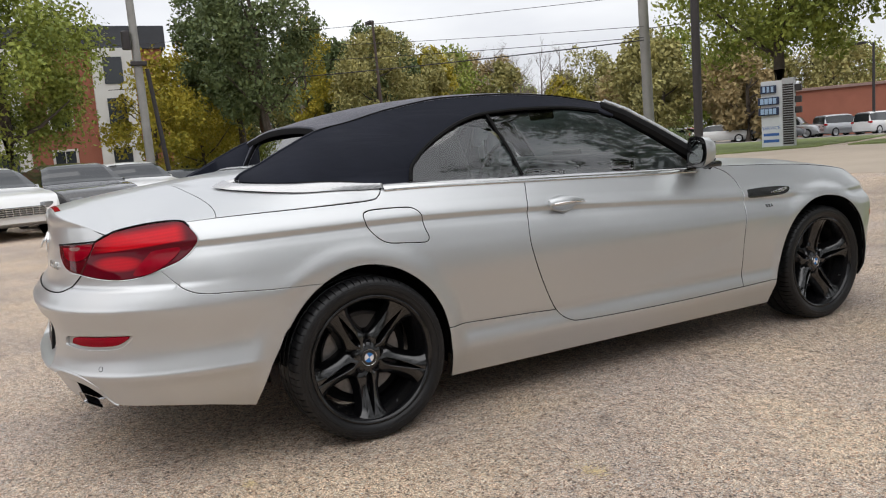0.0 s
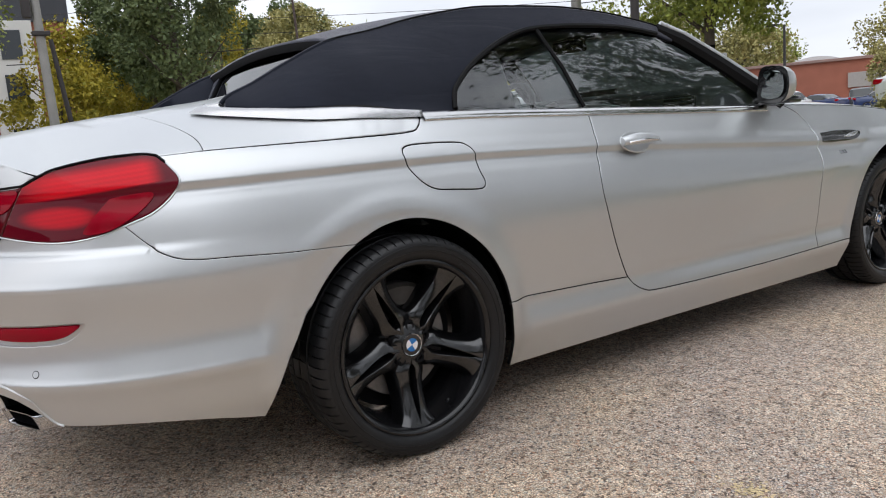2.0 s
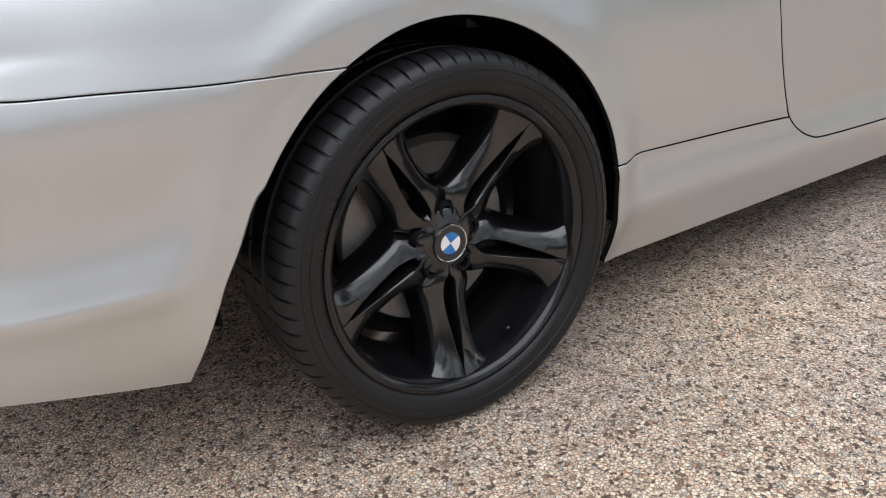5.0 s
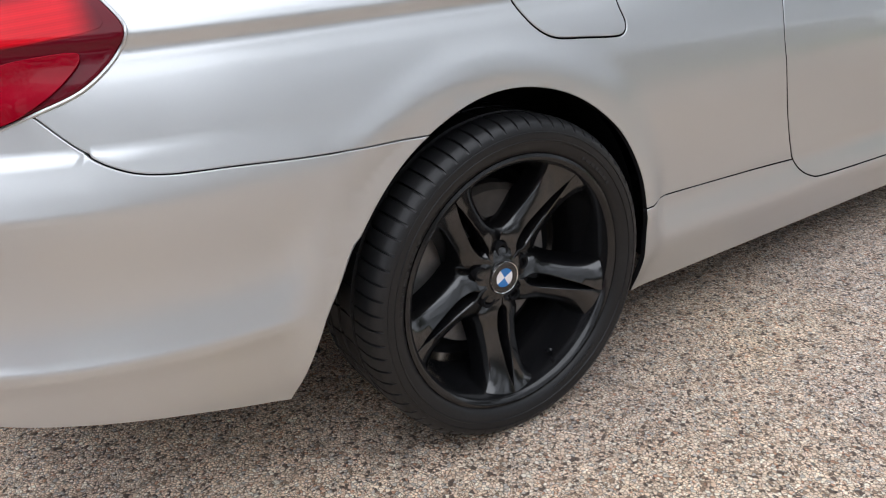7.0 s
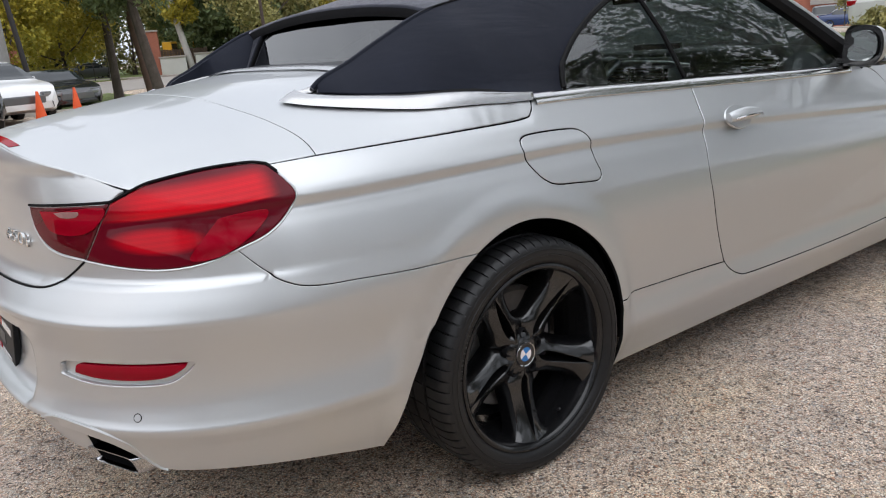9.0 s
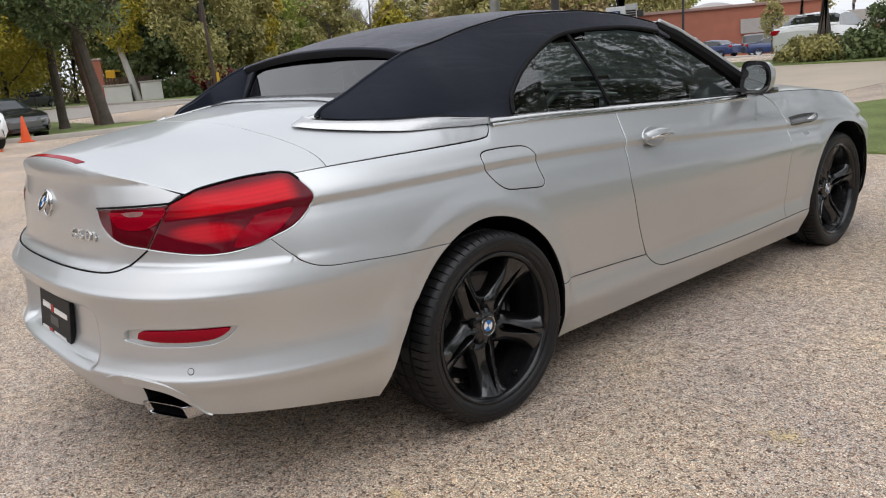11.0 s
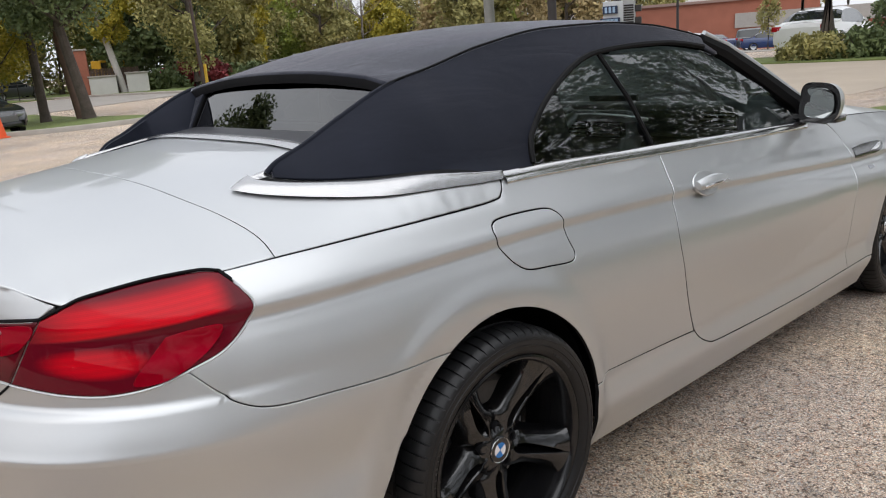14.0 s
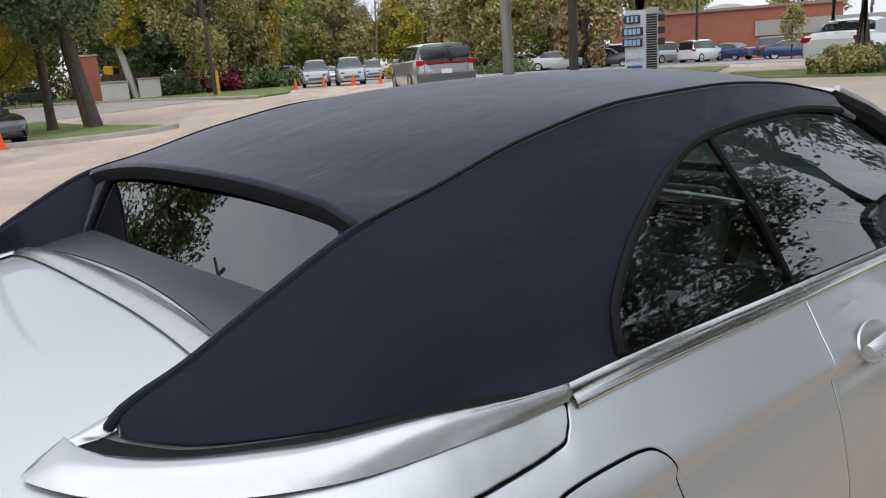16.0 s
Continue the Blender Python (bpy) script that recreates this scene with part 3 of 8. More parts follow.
def deck_point(q):
    z = deck(q[:, 0], q[:, 1])
    if deck_rim:
        rim = np.array(deck_rim)
        miss = rim[:, 2] - deck(rim[:, 0], rim[:, 1])
        d2 = (np.abs(q[:, :1]) - rim[:, 0]) ** 2 + (q[:, 1:] - rim[:, 1]) ** 2
        w = 1 / (d2 + 2e-5) ** 2
        k = np.clip(1 - np.sqrt(d2.min(1)) / 0.10, 0, 1)
        z = z + (w * miss).sum(1) / w.sum(1) * k * k * (3 - 2 * k)
    return np.stack([q[:, 0], q[:, 1], z], 1)


def same(p):
    return np.asarray(p, float)


def sheet(name, loop, where, material, parent, holes=(), mirror=False, rise=0.0, gap=0.0016, depth=0.014, step=0.028, rounding=0.002, label="", flip=False, rim=True, dark_rim=True, creased=False, rows=()):
    """A panel cut out of a skin: its outline in the skin's own plane, rounded edges that fold inwards, true normals."""
    def normal(q):
        e = 1e-3
        n = np.cross(where(q + [e, 0]) - where(q - [e, 0]), where(q + [0, e]) - where(q - [0, e]))
        n /= np.linalg.norm(n, axis=1)[:, None] + 1e-12
        return -n if flip else n

    loops = []
    for k, line in enumerate((loop, *holes)):
        q = evenly(np.asarray(line, float), step)
        area = np.sum(q[:, 0] * np.roll(q[:, 1], -1) - q[:, 1] * np.roll(q[:, 0], -1))
        if (area < 0) != (k > 0):
            q = q[::-1]
        loops.append(q)
    tops = [inset(q, gap + rounding) for q in loops]
    lo, hi = loops[0].min(0), loops[0].max(0)
    gx, gy = np.arange(lo[0], hi[0], step), np.arange(lo[1], hi[1], step)
    if len(rows):
        gy = np.array(sorted([g for g in gy if min(abs(g - r) for r in rows) > 0.3 * step] + list(rows)))
    if creased:
        gy = np.concatenate([np.arange(-0.76, -0.17, 0.020), [-0.165, -0.15, -0.135, -0.12, -0.10, -0.09, -0.075, -0.062, -0.05, -0.042, -0.034, -0.027, -0.021, -0.016, -0.011, -0.007, -0.003, 0.0, 0.004, 0.008, 0.011, 0.016, 0.024, 0.034, 0.045, 0.055, 0.07, 0.09, 0.11, 0.13, 0.16]])
    g = np.stack(np.meshgrid(gx, gy, indexing="ij"), -1).reshape(-1, 2)
    if creased:
        g[:, 1] += crease(np.clip(g[:, 0] + Y_REAR, -0.9, 3.6))
    ok = inside(g, tops[0])
    for t in tops[1:]:
        ok &= ~inside(g, t)
    g = g[ok]
    every = np.vstack(tops)
    near = np.array([np.min(np.sum((every - p) ** 2, 1)) for p in g]) if len(g) else np.zeros(0)
    g = g[near > ((0.12 if creased or len(rows) else 0.45) * step) ** 2] if len(g) else g
    flat = np.vstack([every, g]) if len(g) else every
    edges, base = [], 0
    for t in tops:
        edges += [(base + i, base + (i + 1) % len(t)) for i in range(len(t))]
        base += len(t)
    out = delaunay_2d_cdt([Vector(p) for p in flat], edges, [], 0, 1e-6)
    pts = np.array([tuple(v) for v in out[0]])
    tri = np.array([f for f in out[2] if len(f) == 3])
    mid = pts[tri].mean(1)
    ok = inside(mid, tops[0])
    for t in tops[1:]:
        ok &= ~inside(mid, t)
    tri = tri[ok]
    n0 = normal(pts)
    verts = list(where(pts) + n0 * rise)
    norms = list(n0)
    faces = [tuple(f) for f in tri]
    a2 = pts[tri]
    ccw = ((a2[:, 1, 0] - a2[:, 0, 0]) * (a2[:, 2, 1] - a2[:, 0, 1]) - (a2[:, 1, 1] - a2[:, 0, 1]) * (a2[:, 2, 0] - a2[:, 0, 0])) > 0
    faces = [f if c != flip else f[::-1] for f, c in zip(faces, ccw)]
    deep = []
    if rim:
        for q, t in zip(loops, tops):
            edge = inset(q, gap)
            n1 = normal(t)
            pa = where(t) + n1 * rise
            pe = where(edge) + n1 * rise
            o = pe - pa
            o /= np.linalg.norm(o, axis=1)[:, None] + 1e-9
            pb, pc = pe - n1 * rounding, pe - n1 * depth
            i0, k = len(verts), len(t)
            verts += list(pa) + list(pb) + list(pc)
            norms += list(n1) + list(o * 0.8 + n1 * 0.4) + list(o)
            for r in (0, k):
                for i in range(k):
                    j = (i + 1) % k
                    f = (i0 + r + i, i0 + r + k + i, i0 + r + k + j, i0 + r + j)
                    if r:
                        deep.append(len(faces))
                    faces.append(f if not flip else f[::-1])
    verts, norms = np.array(verts), np.array(norms)
    if mirror:
        verts, norms = verts * [-1, 1, 1], norms * [-1, 1, 1]
        faces = [f[::-1] for f in faces]
    ob = mesh_object(name, verts, faces, material, parent, label, normals=norms, slots=(GAPS,) if dark_rim else ())
    # the folded wall is coloured near black, to stand for the unlit joint
    if dark_rim:
        for i in deep:
            ob.data.polygons[i].material_index = 1
    return ob


def ys(pts):
    return [(at_y(p[0], p[1]), *p[1:]) for p in pts]


def xs(pts):
    return [(at_x(p[0], p[1]), *p[1:]) for p in pts]


def both(*lines):
    """Lines of the hull put end to end, in metres along the skin."""
    return hull_metric(np.vstack(lines))


car = thing("convertible_car", (0, 0, 0), "silver two-door convertible with raised black soft top on pebbled pavement", "car")

# lines of the body
arch_r = flow(ys([(-0.446, 0.233), (-0.405, 0.335), (-0.353, 0.43), (-0.292, 0.525), (-0.226, 0.603), (-0.152, 0.657), (-0.05, 0.698), (0.06, 0.703), (0.175, 0.667),
                  (0.28, 0.588), (0.345, 0.49), (0.372, 0.395), (0.385, 0.28), (0.40, 0.165)]))
i_sill = int(np.argmin(np.abs(arch_r[:, 1] - 0.395) + 9 * (arch_r[:, 0] < 0.15)))
i_seam = int(np.argmin(np.abs(arch_r[:, 1] - 0.656) + 9 * (arch_r[:, 0] > 0.09)))
arch_bumper, arch_wing, arch_sill = arch_r[:i_seam + 1], arch_r[i_seam:i_sill + 1], arch_r[i_sill:]
bumper_seam = flow(ys([(-0.724, 0.781), (-0.681, 0.732), (-0.640, 0.699), (-0.585, 0.684), (-0.465, 0.676)]) + [tuple(arch_r[i_seam])])
lamp_top = flow(xs([(0.379, 0.876), (0.52, 0.885), (0.640, 0.893, 1)]) + ys([(-0.868, 0.915, 1), (-0.834, 0.929), (-0.743, 0.945), (-0.655, 0.949), (-0.618, 0.943)]))
lamp_tip = flow(ys([(-0.618, 0.943), (-0.597, 0.912), (-0.585, 0.880), (-0.605, 0.845), (-0.658, 0.806), (-0.724, 0.781)]))
lamp_low = flow(ys([(-0.724, 0.781), (-0.78, 0.762), (-0.841, 0.753), (-0.899, 0.756)]) + xs([(0.586, 0.770)]))
lamp_in = flow(xs([(0.586, 0.770), (0.482, 0.783), (0.411, 0.821), (0.379, 0.876)]))
lamp_cut = flow(xs([(0.640, 0.893), (0.586, 0.770)]))
lid_cut = flow(xs([(0.586, 0.770), (0.54, 0.735), (0.498, 0.712), (0.42, 0.702), (0.2, 0.699), (0.0, 0.698)]))
door_back = flow(ys([(0.897, 0.984), (0.873, 0.93), (0.846, 0.875), (0.832, 0.815), (0.818, 0.715), (0.835, 0.62), (0.88, 0.51), (0.932, 0.405), (0.956, 0.370)]), 8)
door_low = flow(ys([(0.956, 0.370), (0.985, 0.338), (1.03, 0.312), (1.10, 0.300), (1.4, 0.293), (1.8, 0.292), (2.168, 0.296)]), 8)
door_fore = flow(ys([(2.168, 0.296), (2.170, 0.40), (2.176, 0.534), (2.192, 0.67), (2.222, 0.76), (2.228, 0.842), (2.19, 0.90), (2.12, 0.936)]), 8)
sill_seam = flow([tuple(arch_r[i_sill])] + ys([(0.6, 0.386), (0.8, 0.378), (0.956, 0.370)]))
arch_f = flow(ys([(2.41, 0.165), (2.425, 0.30), (2.452, 0.42), (2.50, 0.53), (2.58, 0.625), (2.69, 0.69), (2.80, 0.715), (2.91, 0.713), (3.02, 0.68), (3.12, 0.61), (3.19, 0.52), (3.235, 0.40), (3.25, 0.30), (3.25, 0.2)]))
i_fs = int(np.argmin(np.abs(arch_f[:, 1] - 0.30) + 9 * (arch_f[:, 0] > 0.87)))


def belt_line(y0, y1, n=60, drop=0.0):
    yy = np.linspace(y0, y1, n)
    return np.array([(at_y(y, float(belt(y)) - drop), float(belt(y)) - drop) for y in yy])


# line between wing and deck, ends at the lamp
shoulder = np.vstack([flow(ys([(0.897, 0.984), (0.6, 0.995), (0.3, 1.004), (0.2, 1.005), (0.176, 0.990), (0.153, 0.966), (0.105, 0.951), (-0.12, 0.948), (-0.35, 0.948), (-0.5, 0.947), (-0.618, 0.943)]), 12)])

deck_rim += [tuple(hull(u, z)) for u, z in np.vstack([shoulder[::2], lamp_top[lamp_top[:, 0] > -0.9][::2]]) if -0.87 < hull(u, z)[1] < 0.19]
wing = both(lamp_tip, bumper_seam[1:], arch_wing[1:], sill_seam[1:], door_back[::-1][1:], shoulder[1:])
flap = flow(ys([(0.054, 0.890), (0.062, 0.906), (0.095, 0.914), (0.18, 0.914), (0.262, 0.909), (0.292, 0.897), (0.308, 0.875), (0.313, 0.845), (0.316, 0.815), (0.325, 0.785), (0.318, 0.768),
                (0.295, 0.763), (0.22, 0.770), (0.145, 0.779), (0.105, 0.800), (0.078, 0.830), (0.060, 0.862), (0.054, 0.890)]), 6)[:-1]
for side in (False, True):
    sheet("rear_wing", wing, hull_point, PAINT, car, holes=[hull_metric(flap)] if not side else [], mirror=side, step=0.016, gap=0.0018, creased=True)
    sheet("door", both(door_back, door_low[1:], door_fore[1:], belt_line(2.12, 0.897)[1:-1]), hull_point, PAINT, car, mirror=side, step=0.024, gap=0.0021, creased=True)
    sill = np.vstack([sill_seam, door_low[1:], flow([tuple(door_low[-1]), tuple(arch_f[i_fs])])[1:], arch_f[:i_fs][::-1], flow(ys([(2.41, 0.165), (0.40, 0.165)]))[1:], arch_sill[::-1][1:-1]])
    sheet("side_sill", hull_metric(sill), hull_point, PAINT, car, mirror=side)
    nose = np.vstack([door_fore[::-1], flow([tuple(door_low[-1]), tuple(arch_f[i_fs])])[1:], arch_f[i_fs + 1:], flow(ys([(3.25, 0.2), (3.4, 0.3), (3.36, 0.70), (3.25, 0.835)]))[1:], belt_line(3.25, 2.12)[1:-1]])
    sheet("front_wing", hull_metric(nose), hull_point, PAINT, car, mirror=side, creased=True)
sheet("fuel_flap", hull_metric(flap), hull_point, PAINT, car, label="rounded fuel filler flap", creased=True, step=0.018)


def mirrored(line):
    """The other half of a line over the tail."""
    m = line[::-1].copy()
    m[:, 0] = -2 - m[:, 0]
    return m


# rear bumper with its recess for the plate, and the lower lip
low = flow(ys([(-0.446, 0.233), (-0.61, 0.268), (-0.766, 0.287), (-0.900, 0.291, 1)]) + xs([(0.692, 0.301), (0.680, 0.335), (0.675, 0.370), (0.655, 0.399), (0.60, 0.412), (0.499, 0.415), (0.42, 0.398), (0.2, 0.388), (0.0, 0.385)]))
bump_half = np.vstack([low[::-1], arch_bumper[1:], bumper_seam[::-1][1:], lamp_low[1:], lid_cut[1:]])
ring_r = flow(xs([(0.505, 0.512), (0.517, 0.541), (0.60, 0.551), (0.72, 0.556)]) + ys([(-0.85, 0.558), (-0.838, 0.551), (-0.878, 0.514)]) + xs([(0.70, 0.505), (0.60, 0.503), (0.505, 0.512)]), 6)[:-1]
ring_l = ring_r.copy()
ring_l[:, 0] = -2 - ring_l[:, 0]
refl = flow(xs([(0.550, 0.519), (0.561, 0.540), (0.62, 0.546), (0.72, 0.550)]) + ys([(-0.862, 0.552), (-0.852, 0.548), (-0.883, 0.525)]) + xs([(0.71, 0.516), (0.62, 0.514), (0.550, 0.519)]), 6)[:-1]
b_all = np.vstack([bump_half, mirrored(bump_half)[1:-1]])
sheet("rear_bumper", hull_metric(b_all), hull_point, PAINT, car, holes=[hull_metric(ring_r), hull_metric(ring_l)], step=0.014, gap=0.0002, dark_rim=False,
      rows=[z + d for z in (0.6435, 0.405) for d in (-0.012, -0.008, -0.005, -0.0025, 0, 0.0025, 0.005, 0.008, 0.012)])
lip_low = flow(xs([(0.0, 0.385), (0.2, 0.388), (0.42, 0.398), (0.499, 0.414), (0.545, 0.406), (0.536, 0.35), (0.510, 0.302), (0.47, 0.284), (0.3, 0.275), (0.0, 0.27)]))
sheet("bumper_lip", hull_metric(np.vstack([lip_low, mirrored(lip_low)[1:-1]])), hull_point, PAINT, car, rise=-0.012)
for side in (False, True):
    sheet("reflector_recess", hull_metric(ring_r), hull_point, PAINT, car, mirror=side, rise=-0.013, gap=-0.003, step=0.02, rim=False)
    sheet("rear_reflector", hull_metric(refl), hull_point, LENS_DARK, car, mirror=side, rise=-0.003, gap=0.0, depth=0.012, step=0.016, label="red plastic reflector strip", dark_rim=False)

# boot lid: back face, top, and the lip between them
lip_x = np.linspace(0.0, 0.657, 24)


def lip_height(x):
    a, b = 0.86, 1.03
    for _ in range(40):
        z = 0.5 * (a + b)
        y = float(hull(at_x(x, z), z)[1])
        a, b = (z, b) if float(deck(x, y)) > z else (a, z)
    return a


lip = [(x, lip_height(x)) for x in lip_x]
lip_u = np.array([(at_x(x, z), z) for x, z in lip])
lid_half = np.vstack([lip_u[::-1][:0], lid_cut[::-1], lamp_cut[::-1][1:], lip_u[::-1]])
sheet("boot_lid_face", hull_metric(np.vstack([lid_half, mirrored(lid_half)[1:-1]])), hull_point, PAINT, car, gap=0.0, step=0.016, rounding=0.004, dark_rim=False)
lip_plan = np.array([hull(u, z)[:2] for u, z in lip_u])
shoulder_plan = [tuple(hull(at_y(y, z), z)[:2]) for y, z in ((-0.866, 0.916), (-0.834, 0.929), (-0.743, 0.945), (-0.66, 0.948), (-0.618, 0.943), (-0.56, 0.945), (-0.503, 0.947))]
lid_seam = flow([tuple(shoulder_plan[-1]), (0.760, -0.497), (0.709, -0.500), (0.619, -0.518), (0.48, -0.545), (0.3, -0.562), (0.12, -0.572), (0.0, -0.575)])
lid_plan = np.vstack([lip_plan, flow([tuple(lip_plan[-1])] + shoulder_plan)[1:], lid_seam[1:]])
other = lid_plan[::-1][1:-1] * [-1, 1]
sheet("boot_lid_top", np.vstack([lid_plan, other]), deck_point, PAINT, car, gap=0.0008, step=0.03, rounding=0.003)
# hood cover behind the cloth top
cover_edge = np.array([hull(u, z)[:2] for u, z in shoulder[::-1] if -0.503 <= hull(u, z)[1] <= 0.176])
cover = np.vstack([lid_seam[::-1], cover_edge[1:], flow([tuple(cover_edge[-1]), (0.55, 0.13), (0.0, 0.12)])[1:]])
sheet("soft_top_cover", np.vstack([cover, cover[::-1][1:-1] * [-1, 1]]), deck_point, PAINT, car, step=0.026, gap=0.0006, depth=0.010)
# bright trim on the deck
def bar(name, outer, inner, height, material, mirror=False, label="", steps=70, k=10):
    """A bright bar of rounded section that lies on the deck between two lines."""
    def even(line):
        d = np.concatenate([[0], np.cumsum(np.linalg.norm(np.diff(line, axis=0), axis=1))])
        q = np.linspace(0, d[-1], steps)
        return np.stack([np.interp(q, d, line[:, 0]), np.interp(q, d, line[:, 1])], 1)
    o, i = even(outer), even(inner)
    verts = []
    for t in np.linspace(0, 1, k + 1):
        p = deck_point(o + (i - o) * t)
        p[:, 2] += 0.002 + height * math.sin(math.pi * (0.06 + 0.90 * t)) ** 0.75
        verts.append(p)
    verts = np.stack(verts, 1).reshape(-1, 3) * [-1 if mirror else 1, 1, 1]
    w = k + 1
    faces = [(a * w + b, (a + 1) * w + b, (a + 1) * w + b + 1, a * w + b + 1) for a in range(steps - 1) for b in range(k)]
    faces += [tuple(range(w)), tuple(range((steps - 1) * w + k, (steps - 1) * w - 1, -1))]
    return mesh_object(name, verts, [f[::-1] for f in faces] if mirror else faces, material, car, label)


trim_out = flow([(0.531, -0.398), (0.533, -0.425), (0.541, -0.442), (0.556, -0.449), (0.614, -0.413), (0.664, -0.362), (0.704, -0.302), (0.737, -0.232), (0.767, -0.122), (0.785, 0.029), (0.791, 0.187)])
trim_in = flow([(0.541, -0.396), (0.547, -0.389), (0.556, -0.384), (0.570, -0.374), (0.596, -0.352), (0.638, -0.302), (0.677, -0.230), (0.718, -0.132), (0.753, -0.001), (0.768, 0.09), (0.776, 0.187)])
fillet = np.vstack([flow([(0.540, -0.388), (0.589, -0.361), (0.641, -0.305), (0.680, -0.233), (0.721, -0.133), (0.756, -0.001), (0.775, 0.10), (0.782, 0.184, 1)]), flow([(0.760, 0.184), (0.731, -0.001), (0.706, -0.125), (0.666, -0.224), (0.624, -0.296), (0.575, -0.34), (0.535, -0.365)])])
for side in (False, True):
    bar("deck_trim", trim_out, trim_in, 0.017, SATIN, side, "polished metal trim strip")
    bar("deck_trim_inner", flow([(0.530, -0.420), (0.512, -0.31), (0.492, -0.205)]), flow([(0.548, -0.365), (0.545, -0.29), (0.536, -0.200)]), 0.012, SATIN, side, "polished metal strip along the fin", steps=30)
    sheet("top_seal", fillet, deck_point, RUBBER, car, mirror=side, rise=0.004, gap=0.0, step=0.03)
bar("deck_trim_cross", flow([(-0.50, -0.214), (-0.2, -0.206), (0.0, -0.205), (0.2, -0.206), (0.50, -0.214)]), flow([(-0.50, -0.168), (-0.2, -0.152), (0.0, -0.146), (0.2, -0.152), (0.50, -0.168)]), 0.010, SATIN, label="polished metal strip across the deck")
sheet("shelf_panel", np.vstack([flow([(-0.48, -0.168), (-0.2, -0.14), (0.0, -0.132), (0.2, -0.14), (0.48, -0.168)]), np.array([(0.5, 0.06), (-0.5, 0.06)])]), deck_point, mat("grey_shelf", (0.055, 0.056, 0.062), rough=0.35, metal=0.4, vary=0.05), car, rise=0.004, gap=0.0)
# belt mouldings
for side in (False, True):
    for a, b in ((0.1875, 0.8965), (0.8975, 1.975)):
        verts, k = [], 10
        for y in np.linspace(a, b, 50):
            for j in range(k + 1):
                z = float(belt(y)) - 0.029 + 0.027 * j / k
                p = hull(at_y(y, z), z)
                verts.append((p[0] + 0.009 * math.sin(math.pi * j / k) ** 0.6, y, z + 0.003 * (j / k)))
        if side:
            verts = [(-x, y, z) for x, y, z in verts]
        faces = [(i * (k + 1) + j, (i + 1) * (k + 1) + j, (i + 1) * (k + 1) + j + 1, i * (k + 1) + j + 1) for i in range(49) for j in range(k)]
        mesh_object("belt_moulding", verts, [f[::-1] for f in faces] if side else faces, BELT_TRIM, car, "bright belt moulding")
# dark liners behind the joints
lv, lf = [], []
for line in (lamp_tip, bumper_seam, sill_seam, door_back, door_low, door_fore, lid_cut, lamp_low, lamp_cut, lamp_top, lamp_in, np.vstack([flap, flap[:1]]),
             shoulder, mirrored(lid_cut), flow([tuple(door_low[-1]), tuple(arch_f[i_fs])])):
    q = hull_metric(np.asarray(line))
    d = np.gradient(q, axis=0)
    nn = np.stack([-d[:, 1], d[:, 0]], 1) / (np.linalg.norm(d, axis=1)[:, None] + 1e-9)
    upper = line is shoulder or line is lamp_top
    for k in (-1, 1):
        p = q - [0, 0.013 + 0.010 * k] if upper else q + nn * 0.010 * k
        e = 1e-3
        n3 = np.cross(hull_point(p + [e, 0]) - hull_point(p - [e, 0]), hull_point(p + [0, e]) - hull_point(p - [0, e]))
        n3 /= np.linalg.norm(n3, axis=1)[:, None] + 1e-12
        lv += list(hull_point(p) - n3 * 0.011)
    i0, k = len(lv) - 2 * len(q), len(q)
    lf += [(i0 + i, i0 + i + 1, i0 + k + i + 1, i0 + k + i) for i in range(k - 1)]
for line in (lid_seam, np.vstack([lid_plan[len(lip_plan):], lid_plan[:1]])[:len(lid_plan) - len(lip_plan)], cover[len(lid_seam):]):
    for sgn in (1, -1):
        q = np.asarray(line) * [sgn, 1]
        d = np.gradient(q, axis=0)
        nn = np.stack([-d[:, 1], d[:, 0]], 1) / (np.linalg.norm(d, axis=1)[:, None] + 1e-9)
        i0, k = len(lv), len(q)
        for s in (-1, 1):
            lv += list(deck_point(q + nn * 0.008 * s) - [0, 0, 0.012])
        lf += [(i0 + i, i0 + i + 1, i0 + k + i + 1, i0 + k + i) for i in range(k - 1)]
mesh_object("joint_liner", lv, lf, GAPS, car, smooth=False)

# floor pan and wheel houses
bm = bmesh.new()
box(bm, pose(0, 1.45, 0.47), (1.16, 3.8, 0.36), 0.03)
box(bm, pose(0, -0.62, 0.64), (1.30, 0.55, 0.52), 0.05)
box(bm, pose(0, 1.45, 0.30), (1.66, 1.9, 0.20), 0.03)
box(bm, pose(0, 3.30, 0.50), (1.2, 0.5, 0.5), 0.05)
part("underbody", bm, GAPS, car, "dark underbody")
for wy in (0.0, 2.855):
    for s in (1, -1):
        bm = bmesh.new()
        rows_ = []
        for i in range(33):
            a = math.pi * (i / 32 * 1.10 - 0.08)
            ly, lz = wy + 0.386 * math.cos(a), max(0.18, 0.335 + 0.386 * math.sin(a))
            rim_x = 0.884 if wy == 0 else 0.90 if ly < 2.96 else min(0.90, float(hull(at_y(ly + 0.02, lz), lz)[0]) - 0.012)
            rows_.append([bm.verts.new((s * x, wy + r * math.cos(a), 0.335 + r * math.sin(a))) for x, r in ((rim_x, 0.386), (rim_x - 0.012, 0.394), (0.56, 0.392), (0.55, 0.30), (0.55, 0.02))])
        for p, q in zip(rows_, rows_[1:]):
            for j in range(4):
                bm.faces.new((p[j], q[j], q[j + 1], p[j + 1]))
        part("wheel_house", bm, GAPS, car, smooth=True)

